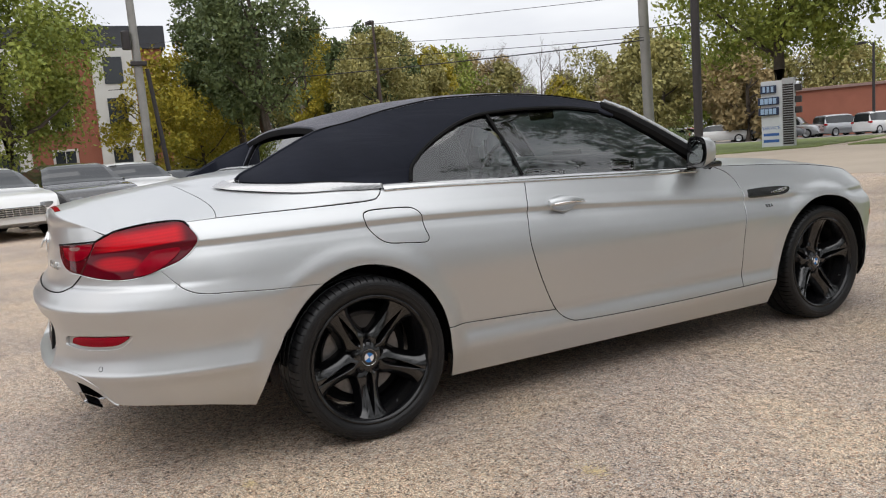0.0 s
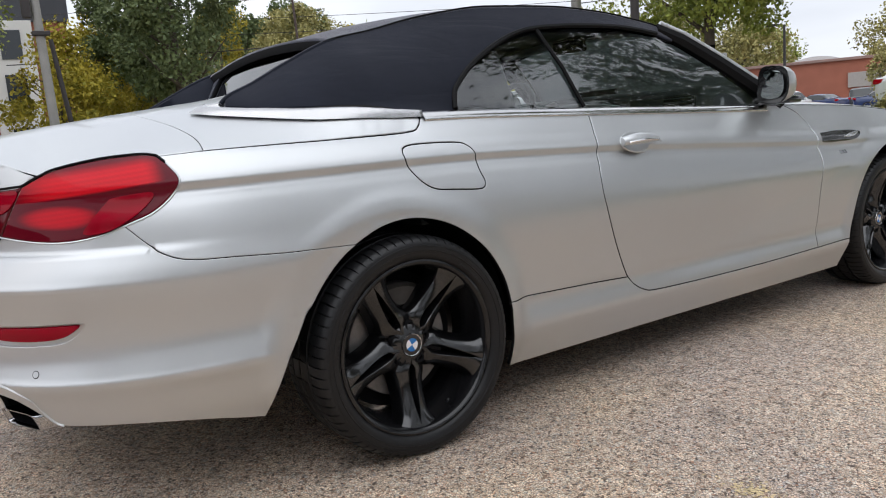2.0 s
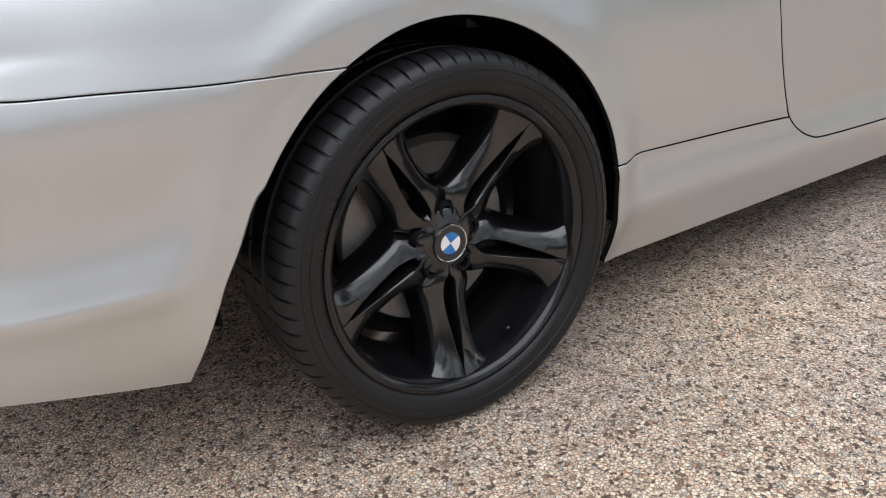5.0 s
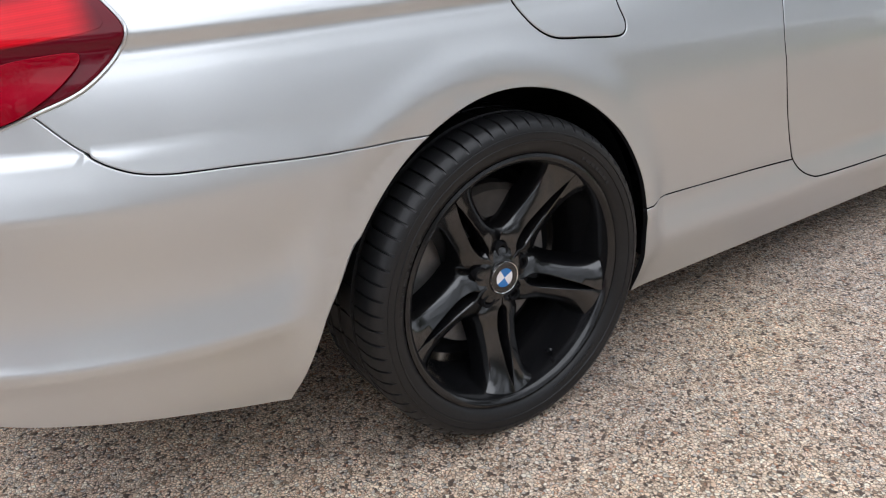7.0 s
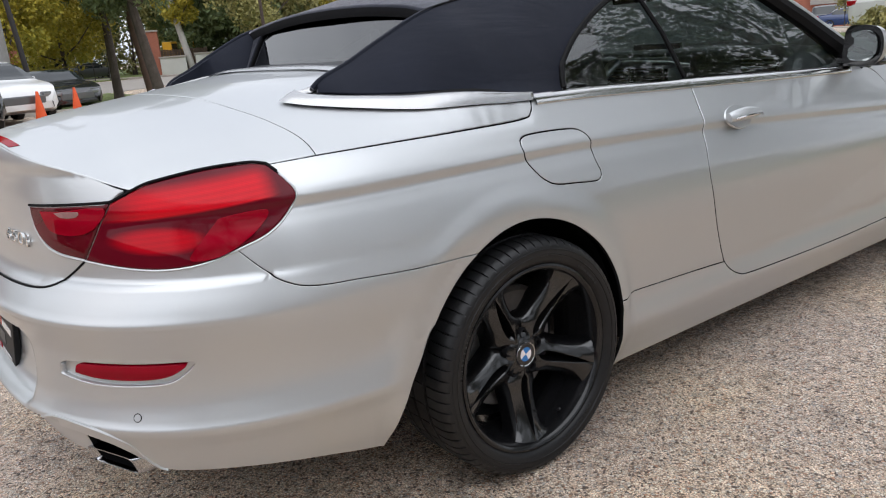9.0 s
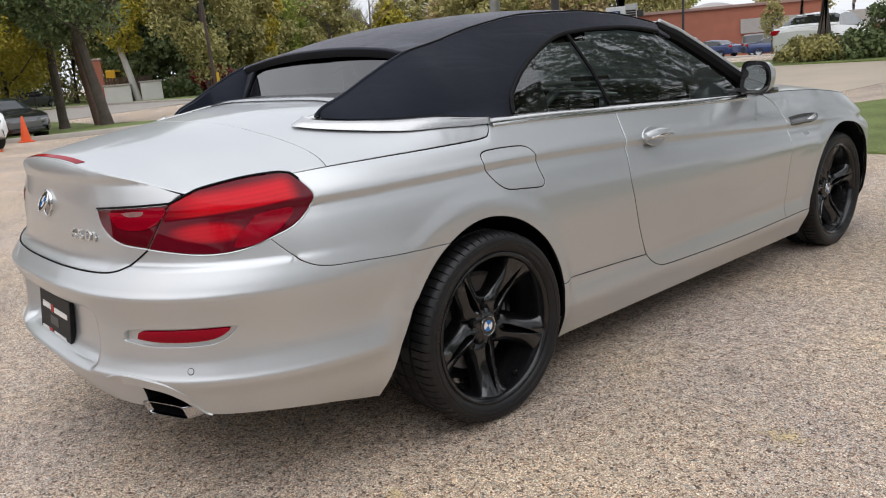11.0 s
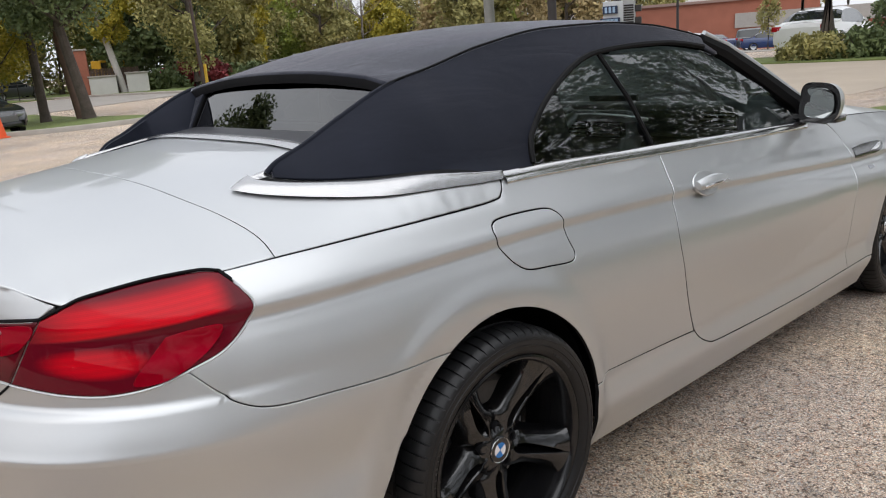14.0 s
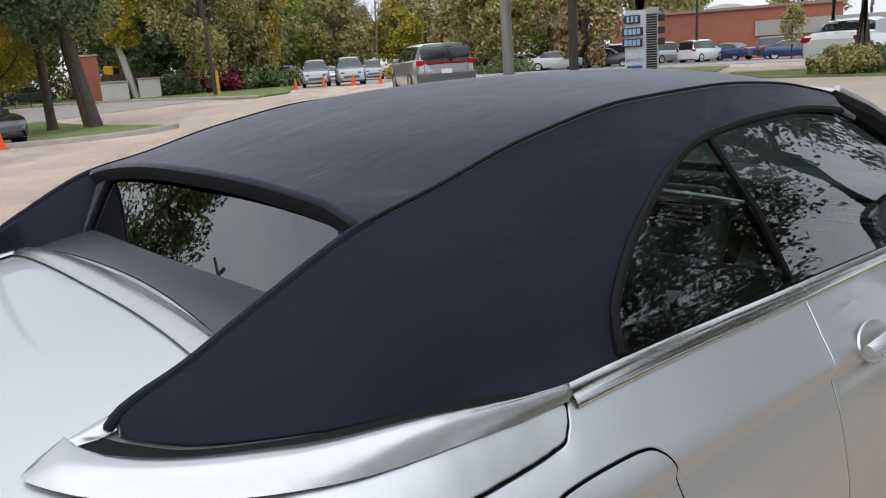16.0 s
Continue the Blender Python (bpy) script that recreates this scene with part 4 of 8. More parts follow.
# bonnet, nose and windscreen base
hood_mid = pchip([2.0, 2.3, 2.8, 3.2, 3.6], [0.985, 0.975, 0.945, 0.895, 0.80])


def hood_point(q):
    x, y = q[:, 0], q[:, 1]
    e, h = belt(y) + 0.002, hull(np.array([at_y(v, float(belt(v))) for v in y]), belt(y))[:, 0]
    r = np.minimum(1, np.abs(x) / np.maximum(h, 0.05))
    z = e + (hood_mid(y) - e) * (1 - r ** 3.2) + 0.012 * np.exp(-((np.abs(x) - 0.50) / 0.07) ** 2) * np.clip((3.3 - y), 0, 1)
    return np.stack([x, y, z], 1)


hy = np.linspace(2.08, 3.42, 30)
hx = np.array([float(hull(at_y(v, float(belt(v))), float(belt(v)))[0]) - 0.001 for v in hy])
edge_r = np.stack([hx, hy], 1)
bonnet = np.vstack([np.array([(0.0, 2.0), (0.4, 2.02)]), edge_r, np.array([(0.0, 3.5)]), edge_r[::-1] * [-1, 1], np.array([(-0.4, 2.02)])])
sheet("bonnet", bonnet, hood_point, PAINT, car, step=0.045, gap=0.001)
nose_half = np.vstack([flow(ys([(3.25, 0.2), (3.4, 0.3), (3.36, 0.70), (3.25, 0.835)])), belt_line(3.25, 3.5, 12)[1:], np.array([(2.0, 0.74), (2.0, 0.22)])])
sheet("front_bumper", hull_metric(nose_half), hull_point, PAINT, car, step=0.05)
sheet("front_bumper", hull_metric(nose_half), hull_point, PAINT, car, step=0.05, mirror=True)

# ---- the cloth top ----
base_x = pchip([-0.352, -0.33, -0.297, -0.222, -0.086, 0.059, 0.2, 0.9, 1.95, 2.2], [0.556, 0.588, 0.624, 0.669, 0.725, 0.753, 0.761, 0.764, 0.762, 0.745])
base_z = pchip([-0.352, -0.297, -0.222, -0.086, 0.059, 0.2, 0.33, 0.9, 1.4, 1.95, 2.2], [1.066, 1.058, 1.050, 1.042, 1.036, 1.026, 1.008, 0.985, 0.965, 0.945, 0.945])
ridge_x = pchip([-0.352, -0.3, -0.2, 0.0, 0.14, 0.35, 0.65, 1.0, 1.65], [0.548, 0.556, 0.568, 0.580, 0.570, 0.562, 0.560, 0.558, 0.550])
ridge_z = pchip([-0.352, -0.335, -0.26, -0.16, 0.01, 0.14, 0.356, 0.645, 0.95, 1.2, 1.455, 1.65], [1.076, 1.092, 1.126, 1.178, 1.252, 1.278, 1.328, 1.367, 1.373, 1.360, 1.326, 1.290])
crown_z = pchip([-0.05, 0.05, 0.25, 0.55, 0.9, 1.2, 1.5, 1.68], [1.283, 1.302, 1.348, 1.390, 1.410, 1.408, 1.386, 1.352])


def side_point(q):
    """The leaning side of the roof: length y, height v from the belt to the ridge."""
    y, v = q[:, 0], q[:, 1]
    bx, bz, rx, rz = base_x(y), base_z(y), ridge_x(y), ridge_z(y)
    b = 0.022 * np.sin(np.clip(v, 0, 1) * math.pi) * np.clip((y + 0.35) / 0.4, 0, 1)
    return np.stack([bx + (rx - bx) * v + b * 0.85, y, bz + (rz - bz) * v + b * 0.4], 1)


def sv(pts):
    out = []
    for p in pts:
        y, z = p[0], p[1]
        v = (z - float(base_z(y))) / (float(ridge_z(y)) - float(base_z(y)))
        for _ in range(6):
            v -= (float(side_point(np.array([[y, v]]))[0, 2]) - z) / (float(ridge_z(y)) - float(base_z(y)))
        out.append((y, v, *p[2:]))
    return out


def top_point(q):
    """The roof across: x as a part of the ridge's, and length y."""
    r, y = q[:, 0], q[:, 1]
    x = r * ridge_x(y)
    z = ridge_z(y) + (crown_z(y) - ridge_z(y)) * (1 - np.abs(r) ** 2.2)
    return np.stack([x, y, z], 1)


win_arc = flow(sv([(0.328, 1.012), (0.338, 1.045), (0.362, 1.083), (0.448, 1.150), (0.570, 1.215), (0.698, 1.263), (0.812, 1.285), (1.04, 1.297), (1.32, 1.291), (1.50, 1.270)]), 8)
cloth_side = np.vstack([flow([(-0.350, 0.0), (-0.2, 0.0), (-0.05, 0.0), (0.08, -0.04), (0.17, -0.09), (0.328, -0.07, 1)]), win_arc[1:], flow([tuple(win_arc[-1]), (1.60, 0.82), (1.655, 1.0, 1)])[1:],
                        np.array([(y, 1.0) for y in np.linspace(1.62, -0.345, 60)])])


def stretch(q):
    return q * [1.0, 0.38]


def side_flat(q):
    return side_point(q / [1.0, 0.38])


def top_flat(q):
    return top_point(q / [0.56, 1.0])


for s in (False, True):
    sheet("top_side", stretch(cloth_side), side_flat, CLOTH, car, mirror=s, gap=0.0, rounding=0.006, depth=0.02, step=0.03, label="black cloth side of the soft top")
roof_plan = np.array([(-1, 0.0), (-0.8, 0.016), (-0.4, 0.012), (0, 0.008), (0.4, 0.012), (0.8, 0.016), (1, 0.0)] + [(1, y) for y in np.linspace(0.05, 1.655, 50)]
                     + [(r, 1.655 + 0.03 * (1 - r * r)) for r in np.linspace(0.9, -0.9, 19)] + [(-1, y) for y in np.linspace(1.655, 0.05, 50)])
sheet("top_roof", roof_plan * [0.56, 1.0], top_flat, CLOTH, car, gap=0.0, rounding=0.008, depth=0.035, step=0.035, label="black cloth roof panel")
# welts along the seams, the window seals and the rear arch
for s in (1, -1):
    bm = bmesh.new()
    line = [(s * float(ridge_x(y)), y, float(ridge_z(y)) + 0.001) for y in np.linspace(-0.02, 1.65, 80)]
    tube(bm, line, 0.0032, 6)
    part("seam_welt", bm, RUBBER, car, smooth=True)
    bm = bmesh.new()
    tube(bm, [(s * (float(ridge_x(y)) - 0.003), y, float(ridge_z(y)) - 0.003) for y in np.linspace(-0.352, 0.02, 40)], 0.0075, 8)
    part("fin_edge", bm, CLOTH, car, smooth=True)
    bm = bmesh.new()
    line = [tuple(side_point(np.array([p]))[0] * [s, 1, 1] + [s * 0.004, 0, 0]) for p in win_arc]
    tube(bm, line, 0.009, 6)
    part("window_seal", bm, RUBBER, car, smooth=True)
    # inner face of the fin beside the rear screen
    bm = bmesh.new()
    fy = np.linspace(-0.350, 0.06, 26)
    up = [bm.verts.new((s * (float(ridge_x(y)) - 0.004), y, float(ridge_z(y)))) for y in fy]
    mid_ = [bm.verts.new((s * (float(ridge_x(y)) - 0.018), y, float(ridge_z(y)) * 0.9 + 0.1 * float(deck(0.50, y)))) for y in fy]
    fx = [float(np.interp(y, (-0.2, -0.12), (float(ridge_x(y)) - 0.022, 0.50))) for y in fy]
    dn = [bm.verts.new((s * x, y, float(deck(x, y)))) for x, y in zip(fx, fy)]
    for i in range(len(fy) - 1):
        for a, b in ((up, mid_), (mid_, dn)):
            f = (a[i], a[i + 1], b[i + 1], b[i])
            bm.faces.new(f if s < 0 else f[::-1])
    part("fin_inner", bm, CLOTH, car, smooth=True)
# the cloth round the rear screen, and the screen
def screen_point(q):
    x, z = q[:, 0], q[:, 1]
    return np.stack([x, 0.022 + 0.62 * (z - 1.24) - 0.012 * (1 - (x / 0.5) ** 2), z], 1)


frame_loop = np.array([(x, 1.09) for x in np.linspace(-0.56, 0.56, 20)] + [(x, float(top_point(np.array([[x / 0.578, 0.01]]))[0, 2]) - 0.006) for x in np.linspace(0.56, -0.56, 30)])
screen_loop = np.vstack([flow([(-0.492, 1.112), (-0.2, 1.122), (0.0, 1.124), (0.2, 1.122), (0.492, 1.112, 1)]), flow([(0.492, 1.112), (0.502, 1.20), (0.496, 1.234), (0.476, 1.247), (0.43, 1.252), (0.2, 1.268), (0.0, 1.272), (-0.2, 1.268), (-0.43, 1.252), (-0.476, 1.247), (-0.496, 1.234), (-0.502, 1.20), (-0.492, 1.112)])[1:-1]])
sheet("screen_surround", frame_loop, screen_point, CLOTH, car, holes=[screen_loop], gap=0.0, rounding=0.004, depth=0.02, step=0.03)
sheet("rear_screen", screen_loop, screen_point, DARKGLASS, car, rise=-0.012, gap=-0.004, rim=False, step=0.05, label="dark heated rear window")

# ---- side glass, pillars, windscreen ----
split = sv([(0.903, 0.990), (0.812, 1.283)])
quarter = np.vstack([flow(sv([(0.328, 1.008), (0.905, 0.975)])), flow([split[0], split[1]]), win_arc[::-1][len(win_arc) - int(np.argmin(np.abs(win_arc[:, 0] - 0.812))):]])
fore = sv([(1.50, 1.270), (1.63, 1.215), (1.81, 1.095), (1.965, 0.985), (2.0, 0.955)])
k818 = int(np.argmin(np.abs(win_arc[:, 0] - 0.812)))
pane = np.vstack([flow(sv([(0.915, 0.975), (1.4, 0.955), (2.0, 0.935)])), flow(fore[::-1]), win_arc[::-1][:len(win_arc) - k818], flow([sv([(0.824, 1.284)])[0], sv([(0.915, 0.975)])[0]])])
for s in (False, True):
    sheet("quarter_window", stretch(quarter), side_flat, GLASS, car, mirror=s, rise=-0.010, gap=-0.004, rim=False, step=0.05, label="tinted quarter window")
    sheet("door_window", stretch(pane), side_flat, GLASS, car, mirror=s, rise=-0.010, gap=-0.002, rim=False, step=0.05, label="tinted door window")
    k = -1 if s else 1
    bm = bmesh.new()
    a, b = side_point(np.array([split[0]]))[0], side_point(np.array([split[1]]))[0]
    tube(bm, [(k * (a[0] - 0.004), a[1], a[2]), (k * (0.5 * (a[0] + b[0]) + 0.012), 0.5 * (a[1] + b[1]), 0.5 * (a[2] + b[2])), (k * b[0], b[1], b[2])], 0.008, 6)
    part("window_divider", bm, RUBBER, car, smooth=True)
    # windscreen pillar: silver outside, black seal inside
    out_line = [(0.550, 1.58, 1.318), (0.588, 1.69, 1.268), (0.648, 1.85, 1.168), (0.706, 2.01, 1.060), (0.745, 2.14, 0.972)]
    bm = bmesh.new()
    tube(bm, [(k * x, y, z) for x, y, z in out_line], [0.012, 0.013, 0.014, 0.016, 0.022], 10)
    part("windscreen_pillar", bm, PAINT, car, smooth=True)
    bm = bmesh.new()
    tube(bm, [(k * (x + 0.002), y - 0.030, z - 0.026) for x, y, z in out_line], [0.028, 0.032, 0.034, 0.038, 0.055], 8)
    part("pillar_seal", bm, RUBBER, car, smooth=True)
bm = bmesh.new()
tube(bm, [(x, 1.70 - 0.09 * abs(x) ** 2 * 3, 1.325 - 0.10 * x * x) for x in np.linspace(-0.545, 0.545, 13)], 0.020, 8)
part("screen_header", bm, PAINT, car, smooth=True)
bm = bmesh.new()
rows_ = []
for i in range(13):
    x = -1 + i / 6
    rows_.append([bm.verts.new((x * (0.55 + 0.19 * t), 1.68 - 0.27 * x * x * 0.3 + (0.50 - 0.02 * x * x) * t, 1.350 - 0.045 * x * x - 0.36 * t + 0.03 * math.sin(math.pi * t))) for t in (0, 0.25, 0.5, 0.75, 1)])
for p, q in zip(rows_, rows_[1:]):
    for j in range(4):
        bm.faces.new((p[j], q[j], q[j + 1], p[j + 1]))
part("windscreen", bm, GLASS, car, "clear curved windscreen", smooth=True)

# ---- lamps and the back ----
k_step = int(np.argmin(np.abs(lamp_top[:, 1] - 0.893)))
body_lamp = np.vstack([lamp_top[k_step:], lamp_tip[1:], lamp_low[1:], lamp_cut[::-1][1:-1]])
lid_lamp = np.vstack([lamp_top[:k_step + 1], lamp_cut[1:], lamp_in[1:-1]])
guide_up = flow(ys([(-0.862, 0.897), (-0.803, 0.926), (-0.732, 0.938), (-0.669, 0.943), (-0.634, 0.934), (-0.615, 0.910), (-0.610, 0.889), (-0.630, 0.880), (-0.683, 0.874), (-0.745, 0.866), (-0.817, 0.856), (-0.885, 0.855), (-0.862, 0.897)]), 6)[:-1]
guide_low = flow(ys([(-0.888, 0.842), (-0.820, 0.840), (-0.769, 0.840), (-0.751, 0.827), (-0.781, 0.806), (-0.812, 0.781), (-0.863, 0.783), (-0.900, 0.788), (-0.918, 0.800), (-0.888, 0.842)]), 6)[:-1]
scoop = flow(ys([(-0.740, 0.846), (-0.697, 0.855), (-0.650, 0.856), (-0.655, 0.835), (-0.700, 0.800), (-0.756, 0.772), (-0.805, 0.770), (-0.779, 0.806), (-0.740, 0.846)]), 6)[:-1]
reverse = flow(xs([(0.497, 0.868), (0.53, 0.872), (0.572, 0.873), (0.563, 0.862), (0.52, 0.859), (0.497, 0.868)]), 6)[:-1]
lid_guide = flow(xs([(0.44, 0.868), (0.52, 0.872), (0.63, 0.882), (0.612, 0.84), (0.56, 0.822), (0.48, 0.828), (0.44, 0.868)]), 6)[:-1]
CLEAR_LENS = mat("clear_lamp_plastic", (0.26, 0.12, 0.12), rough=0.15, vary=0.2, scale=40.0, coat=0.5)
for s in (False, True):
    lamp = sheet("tail_lamp", hull_metric(body_lamp), hull_point, LENS_BODY, car, mirror=s, rise=0.003, gap=0.0015, step=0.014, rounding=0.005, label="red wraparound tail lamp with maroon edge")
    sheet("light_guide", hull_metric(guide_up), hull_point, LENS_BODY, lamp, mirror=s, rise=0.0034, gap=0.0, step=0.014, depth=0.003, rounding=0.0005, dark_rim=False)
    sheet("light_guide", hull_metric(guide_low), hull_point, LENS_BODY, lamp, mirror=s, rise=0.0034, gap=0.0, step=0.014, depth=0.003, rounding=0.0005, dark_rim=False)
    sheet("lamp_scoop", hull_metric(scoop), hull_point, LENS_DARK, lamp, mirror=s, rise=0.0075, gap=0.0, step=0.014, depth=0.003, rounding=0.0005, dark_rim=False)
    inner_lamp = sheet("lid_lamp", hull_metric(lid_lamp), hull_point, LENS_EDGE, car, mirror=s, rise=0.003, gap=0.0015, step=0.02, rounding=0.005, label="dark red inner tail lamp on the boot lid")
    sheet("light_guide", hull_metric(lid_guide), hull_point, LENS_DARK, inner_lamp, mirror=s, rise=0.0062, gap=0.0, step=0.014, depth=0.003, rounding=0.0005, dark_rim=False)
    sheet("reverse_lamp", hull_metric(reverse), hull_point, CLEAR_LENS, inner_lamp, mirror=s, rise=0.0075, gap=0.0, step=0.012, depth=0.003, rounding=0.0005, label="small clear reversing lamp", dark_rim=False)
for s in (1, -1):
    # black rubber over the lamp, and the bright folded edge of the paint under it
    bm = bmesh.new()
    tube(bm, [tuple(hull(u, z) * [s, 1, 1] + [0, 0, 0.001]) for u, z in np.vstack([lamp_top, lamp_tip[1:6]])], 0.0034, 6)
    part("lamp_seal", bm, GAPS, car, "black rubber strip over the tail lamp", smooth=True)
    bm = bmesh.new()
    tube(bm, [tuple(hull(u, z) * [s, 1, 1]) for u, z in np.vstack([lamp_tip[6:], lamp_low[1:], lamp_in[1:]])], 0.0027, 6)
    part("lamp_bezel", bm, PAINT, car, "thin bright edge round the tail lamp", smooth=True)
third = np.array([(x, -0.994 + 0.05 * x * x) for x in np.linspace(-0.29, 0.27, 20)] + [(x, -1.014 + 0.05 * x * x) for x in np.linspace(0.25, -0.28, 20)])
sheet("high_brake_light", third, deck_point, LENS_DARK, car, rise=0.0015, gap=0.0, rounding=0.0006, step=0.02, label="thin red brake light strip")


def on_hull(x, z, rise=0.0):
    """A pose lying on the tail at x, z: its z axis points out of the skin, its x axis to the viewer's right."""
    u = at_x(x, z)
    p, e = hull(u, z), 1e-3
    n = np.cross(hull(u + e, z) - hull(u - e, z), hull(u, z + e) - hull(u, z - e))
    n = Vector(n / np.linalg.norm(n))
    up = (Vector((0, 0, 1)) - n * n.z).normalized()
    m = Matrix((up.cross(n), up, n)).transposed().to_4x4()
    m.translation = Vector(p) + n * rise
    return m


def roundel(parent, m, r):
    """A round badge: dark ring, blue and white quarters."""
    bm = bmesh.new()
    lathe(bm, [(0.0, 0.0), (r, 0.0), (r, 0.004), (r * 0.95, 0.0055), (r * 0.62, 0.0055), (r * 0.62, 0.003), (0.0, 0.003)], 36, m)
    badge = part("badge", bm, BLACKGLOSS, parent, "round badge", smooth=True)
    for q in range(4):
        bm = bmesh.new()
        c = bm.verts.new(m @ Vector((0, 0, 0.0048)))
        arc = [bm.verts.new(m @ Vector((r * 0.60 * math.cos(a), r * 0.60 * math.sin(a), 0.0048))) for a in np.linspace(q * math.pi / 2, (q + 1) * math.pi / 2, 9)]
        for i in range(8):
            bm.faces.new((c, arc[i], arc[i + 1]))
        part("badge_quarter", bm, (BLUE, WHITE)[q % 2], badge)
    bm = bmesh.new()
    lathe(bm, [(r * 0.95, 0.0052), (r, 0.0062), (r * 1.04, 0.004), (r * 1.04, 0.0)], 36, m)
    part("badge_ring", bm, CHROME, badge, smooth=True)


# the boot badge is also the opener: it stands swung out at its foot, over a black well with a bright rim
bm = bmesh.new()
lathe(bm, [(0.0, 0.0035), (0.038, 0.0035), (0.0385, 0.002)], 36, on_hull(0.0, 0.868, 0.0015))
well = part("badge_well", bm, BLACKGLOSS, car, "black well behind the swung-out badge", smooth=True)
bm = bmesh.new()
lathe(bm, [(0.0385, 0.0), (0.0385, 0.006), (0.0405, 0.0075), (0.043, 0.006), (0.0445, 0.0)], 36, on_hull(0.0, 0.868, 0.0005))
part("well_rim", bm, CHROME, well, smooth=True)
bm = bmesh.new()
lathe(bm, [(0.0, 0.0), (0.036, 0.0), (0.039, 0.0025), (0.041, 0.0)], 32, on_hull(0.0, 0.866, 0.003))
part("badge_well", bm, GAPS, car, "dark well behind the tilted badge", smooth=True)
roundel(car, on_hull(0.0, 0.868, 0.006) @ pose(0, 0.003, 0.007, -22), 0.033)


def lettering(name, text, m, size, material, parent, depth=0.003, align="CENTER"):
    c = bpy.data.curves.new(name, "FONT")
    c.body, c.size, c.extrude, c.align_x, c.align_y = text, size, depth, align, "CENTER"
    tmp = bpy.data.objects.new(name, c)
    scene.collection.objects.link(tmp)
    me = bpy.data.meshes.new_from_object(tmp.evaluated_get(bpy.context.evaluated_depsgraph_get()))
    bpy.data.objects.remove(tmp)
    me.materials.clear()
    me.materials.append(material)
    ob = new(name, me)
    ob.parent = parent
    ob.matrix_local = m
    return ob


BADGE_CHROME = mat("badge_chrome", (0.72, 0.72, 0.72), rough=0.14, metal=1.0, vary=0.1, scale=30.0)
for k, letter in enumerate("650i"):
    lettering("model_figure", letter, on_hull(0.236 + (0.0, 0.048, 0.096, 0.135)[k], 0.794, 0.0045) @ Matrix.Diagonal((1.8, 1, 1, 1)), 0.044, BADGE_CHROME, car, 0.003)
# dark tube added along the boot lid's shut line, for the gap's shade
gap_line = np.vstack([lid_cut, mirrored(lid_cut)[1:]])
bm = bmesh.new()
tube(bm, [tuple(hull(u, z) + np.array([0, -0.0006, 0])) for u, z in gap_line], 0.0026, 6)
part("lid_gap_line", bm, GAPS, car, "dark tube that draws the shaded gap under the boot lid")
# plate with bars where its writing was
pm = on_hull(-0.05, 0.478, 0.006)
bm = bmesh.new()
box(bm, pm @ pose(0, 0, 0.003), (0.335, 0.160, 0.016), 0.004)
plate = part("number_plate", bm, mat("plate_black", (0.008, 0.008, 0.009), rough=0.5, vary=0.1, spec=0.2), car, "black dealer plate in a black frame")
for x, y, w, h, mm in ((-0.085, 0.030, 0.09, 0.020, WHITE), (-0.02, 0.028, 0.022, 0.026, LENS), (0.07, 0.026, 0.14, 0.018, WHITE), (0.0, -0.012, 0.09, 0.030, mat("plate_grey", (0.06, 0.06, 0.06))), (-0.11, -0.058, 0.07, 0.022, WHITE), (-0.045, -0.058, 0.03, 0.028, LENS), (0.055, -0.058, 0.13, 0.022, WHITE)):
    bm = bmesh.new()
    box(bm, pm @ pose(x, y, 0.0118), (w, h, 0.0015))
    part("plate_bar", bm, mm, plate)
# parking sensors
for s, xx, z in ((1, 0.708, 0.438), (1, 0.36, 0.46), (-1, 0.708, 0.438), (-1, 0.36, 0.46)):
    bm = bmesh.new()
    at = on_hull(s * xx, z, 0.0005)
    lathe(bm, [(0.0, 0.0006), (0.0078, 0.0006), (0.0082, 0.0)], 20, at)
    sensor = part("parking_sensor", bm, PAINT, car, smooth=True)
    bm = bmesh.new()
    lathe(bm, [(0.0080, 0.0), (0.0084, 0.0004), (0.0096, 0.0004), (0.0100, -0.0005)], 20, at)
    part("sensor_ring", bm, GAPS, sensor, "dark gap round the sensor")
# folded edge over the exhaust cut-outs, and the dark pocket that it leads into
edge_line = [q for q in low if q[1] > 0.292 and at_y(-0.900, 0.291) > q[0]]
for s in (1, -1):
    bm = bmesh.new()
    line = [Vector(hull(u, z)) for u, z in edge_line]
    line = [p for p in line if p.x > 0.44]
    tube(bm, [(s * p.x, p.y, p.z) for p in line], 0.0036, 6)
    part("cutout_edge", bm, PAINT, car, "bright folded edge over the exhaust", smooth=True)
    brow = [p for p in line if p.x > 0.495]
    for name, offsets, material, label in (("cutout_return", ((0.0, 0.002, 0.0), (0.002, 0.005, 0.012), (0.008, 0.009, 0.032)), PAINT, "painted return over the exhaust"),
                                           ("exhaust_pocket", ((0.008, 0.009, 0.032), (0.012, 0.15, 0.036)), GAPS, "dark pocket over the exhaust")):
        bm = bmesh.new()
        rings = [[bm.verts.new((s * (p.x - dx), p.y + dy, p.z - dz * min(1.0, max(0.0, (p.z - 0.292) / 0.07)))) for p in brow] for dx, dy, dz in offsets]
        for a, b in zip(rings, rings[1:]):
            for p, q, r, t in zip(a, a[1:], b[1:], b):
                bm.faces.new((p, q, r, t) if s > 0 else (t, r, q, p))
        if material is GAPS:
            box(bm, pose(s * 0.497, -0.93, 0.335), (0.006, 0.16, 0.12))
            box(bm, pose(s * 0.575, -0.86, 0.335, 0, 0, s * 10), (0.17, 0.008, 0.11))
        part(name, bm, material, car, label, smooth=True)
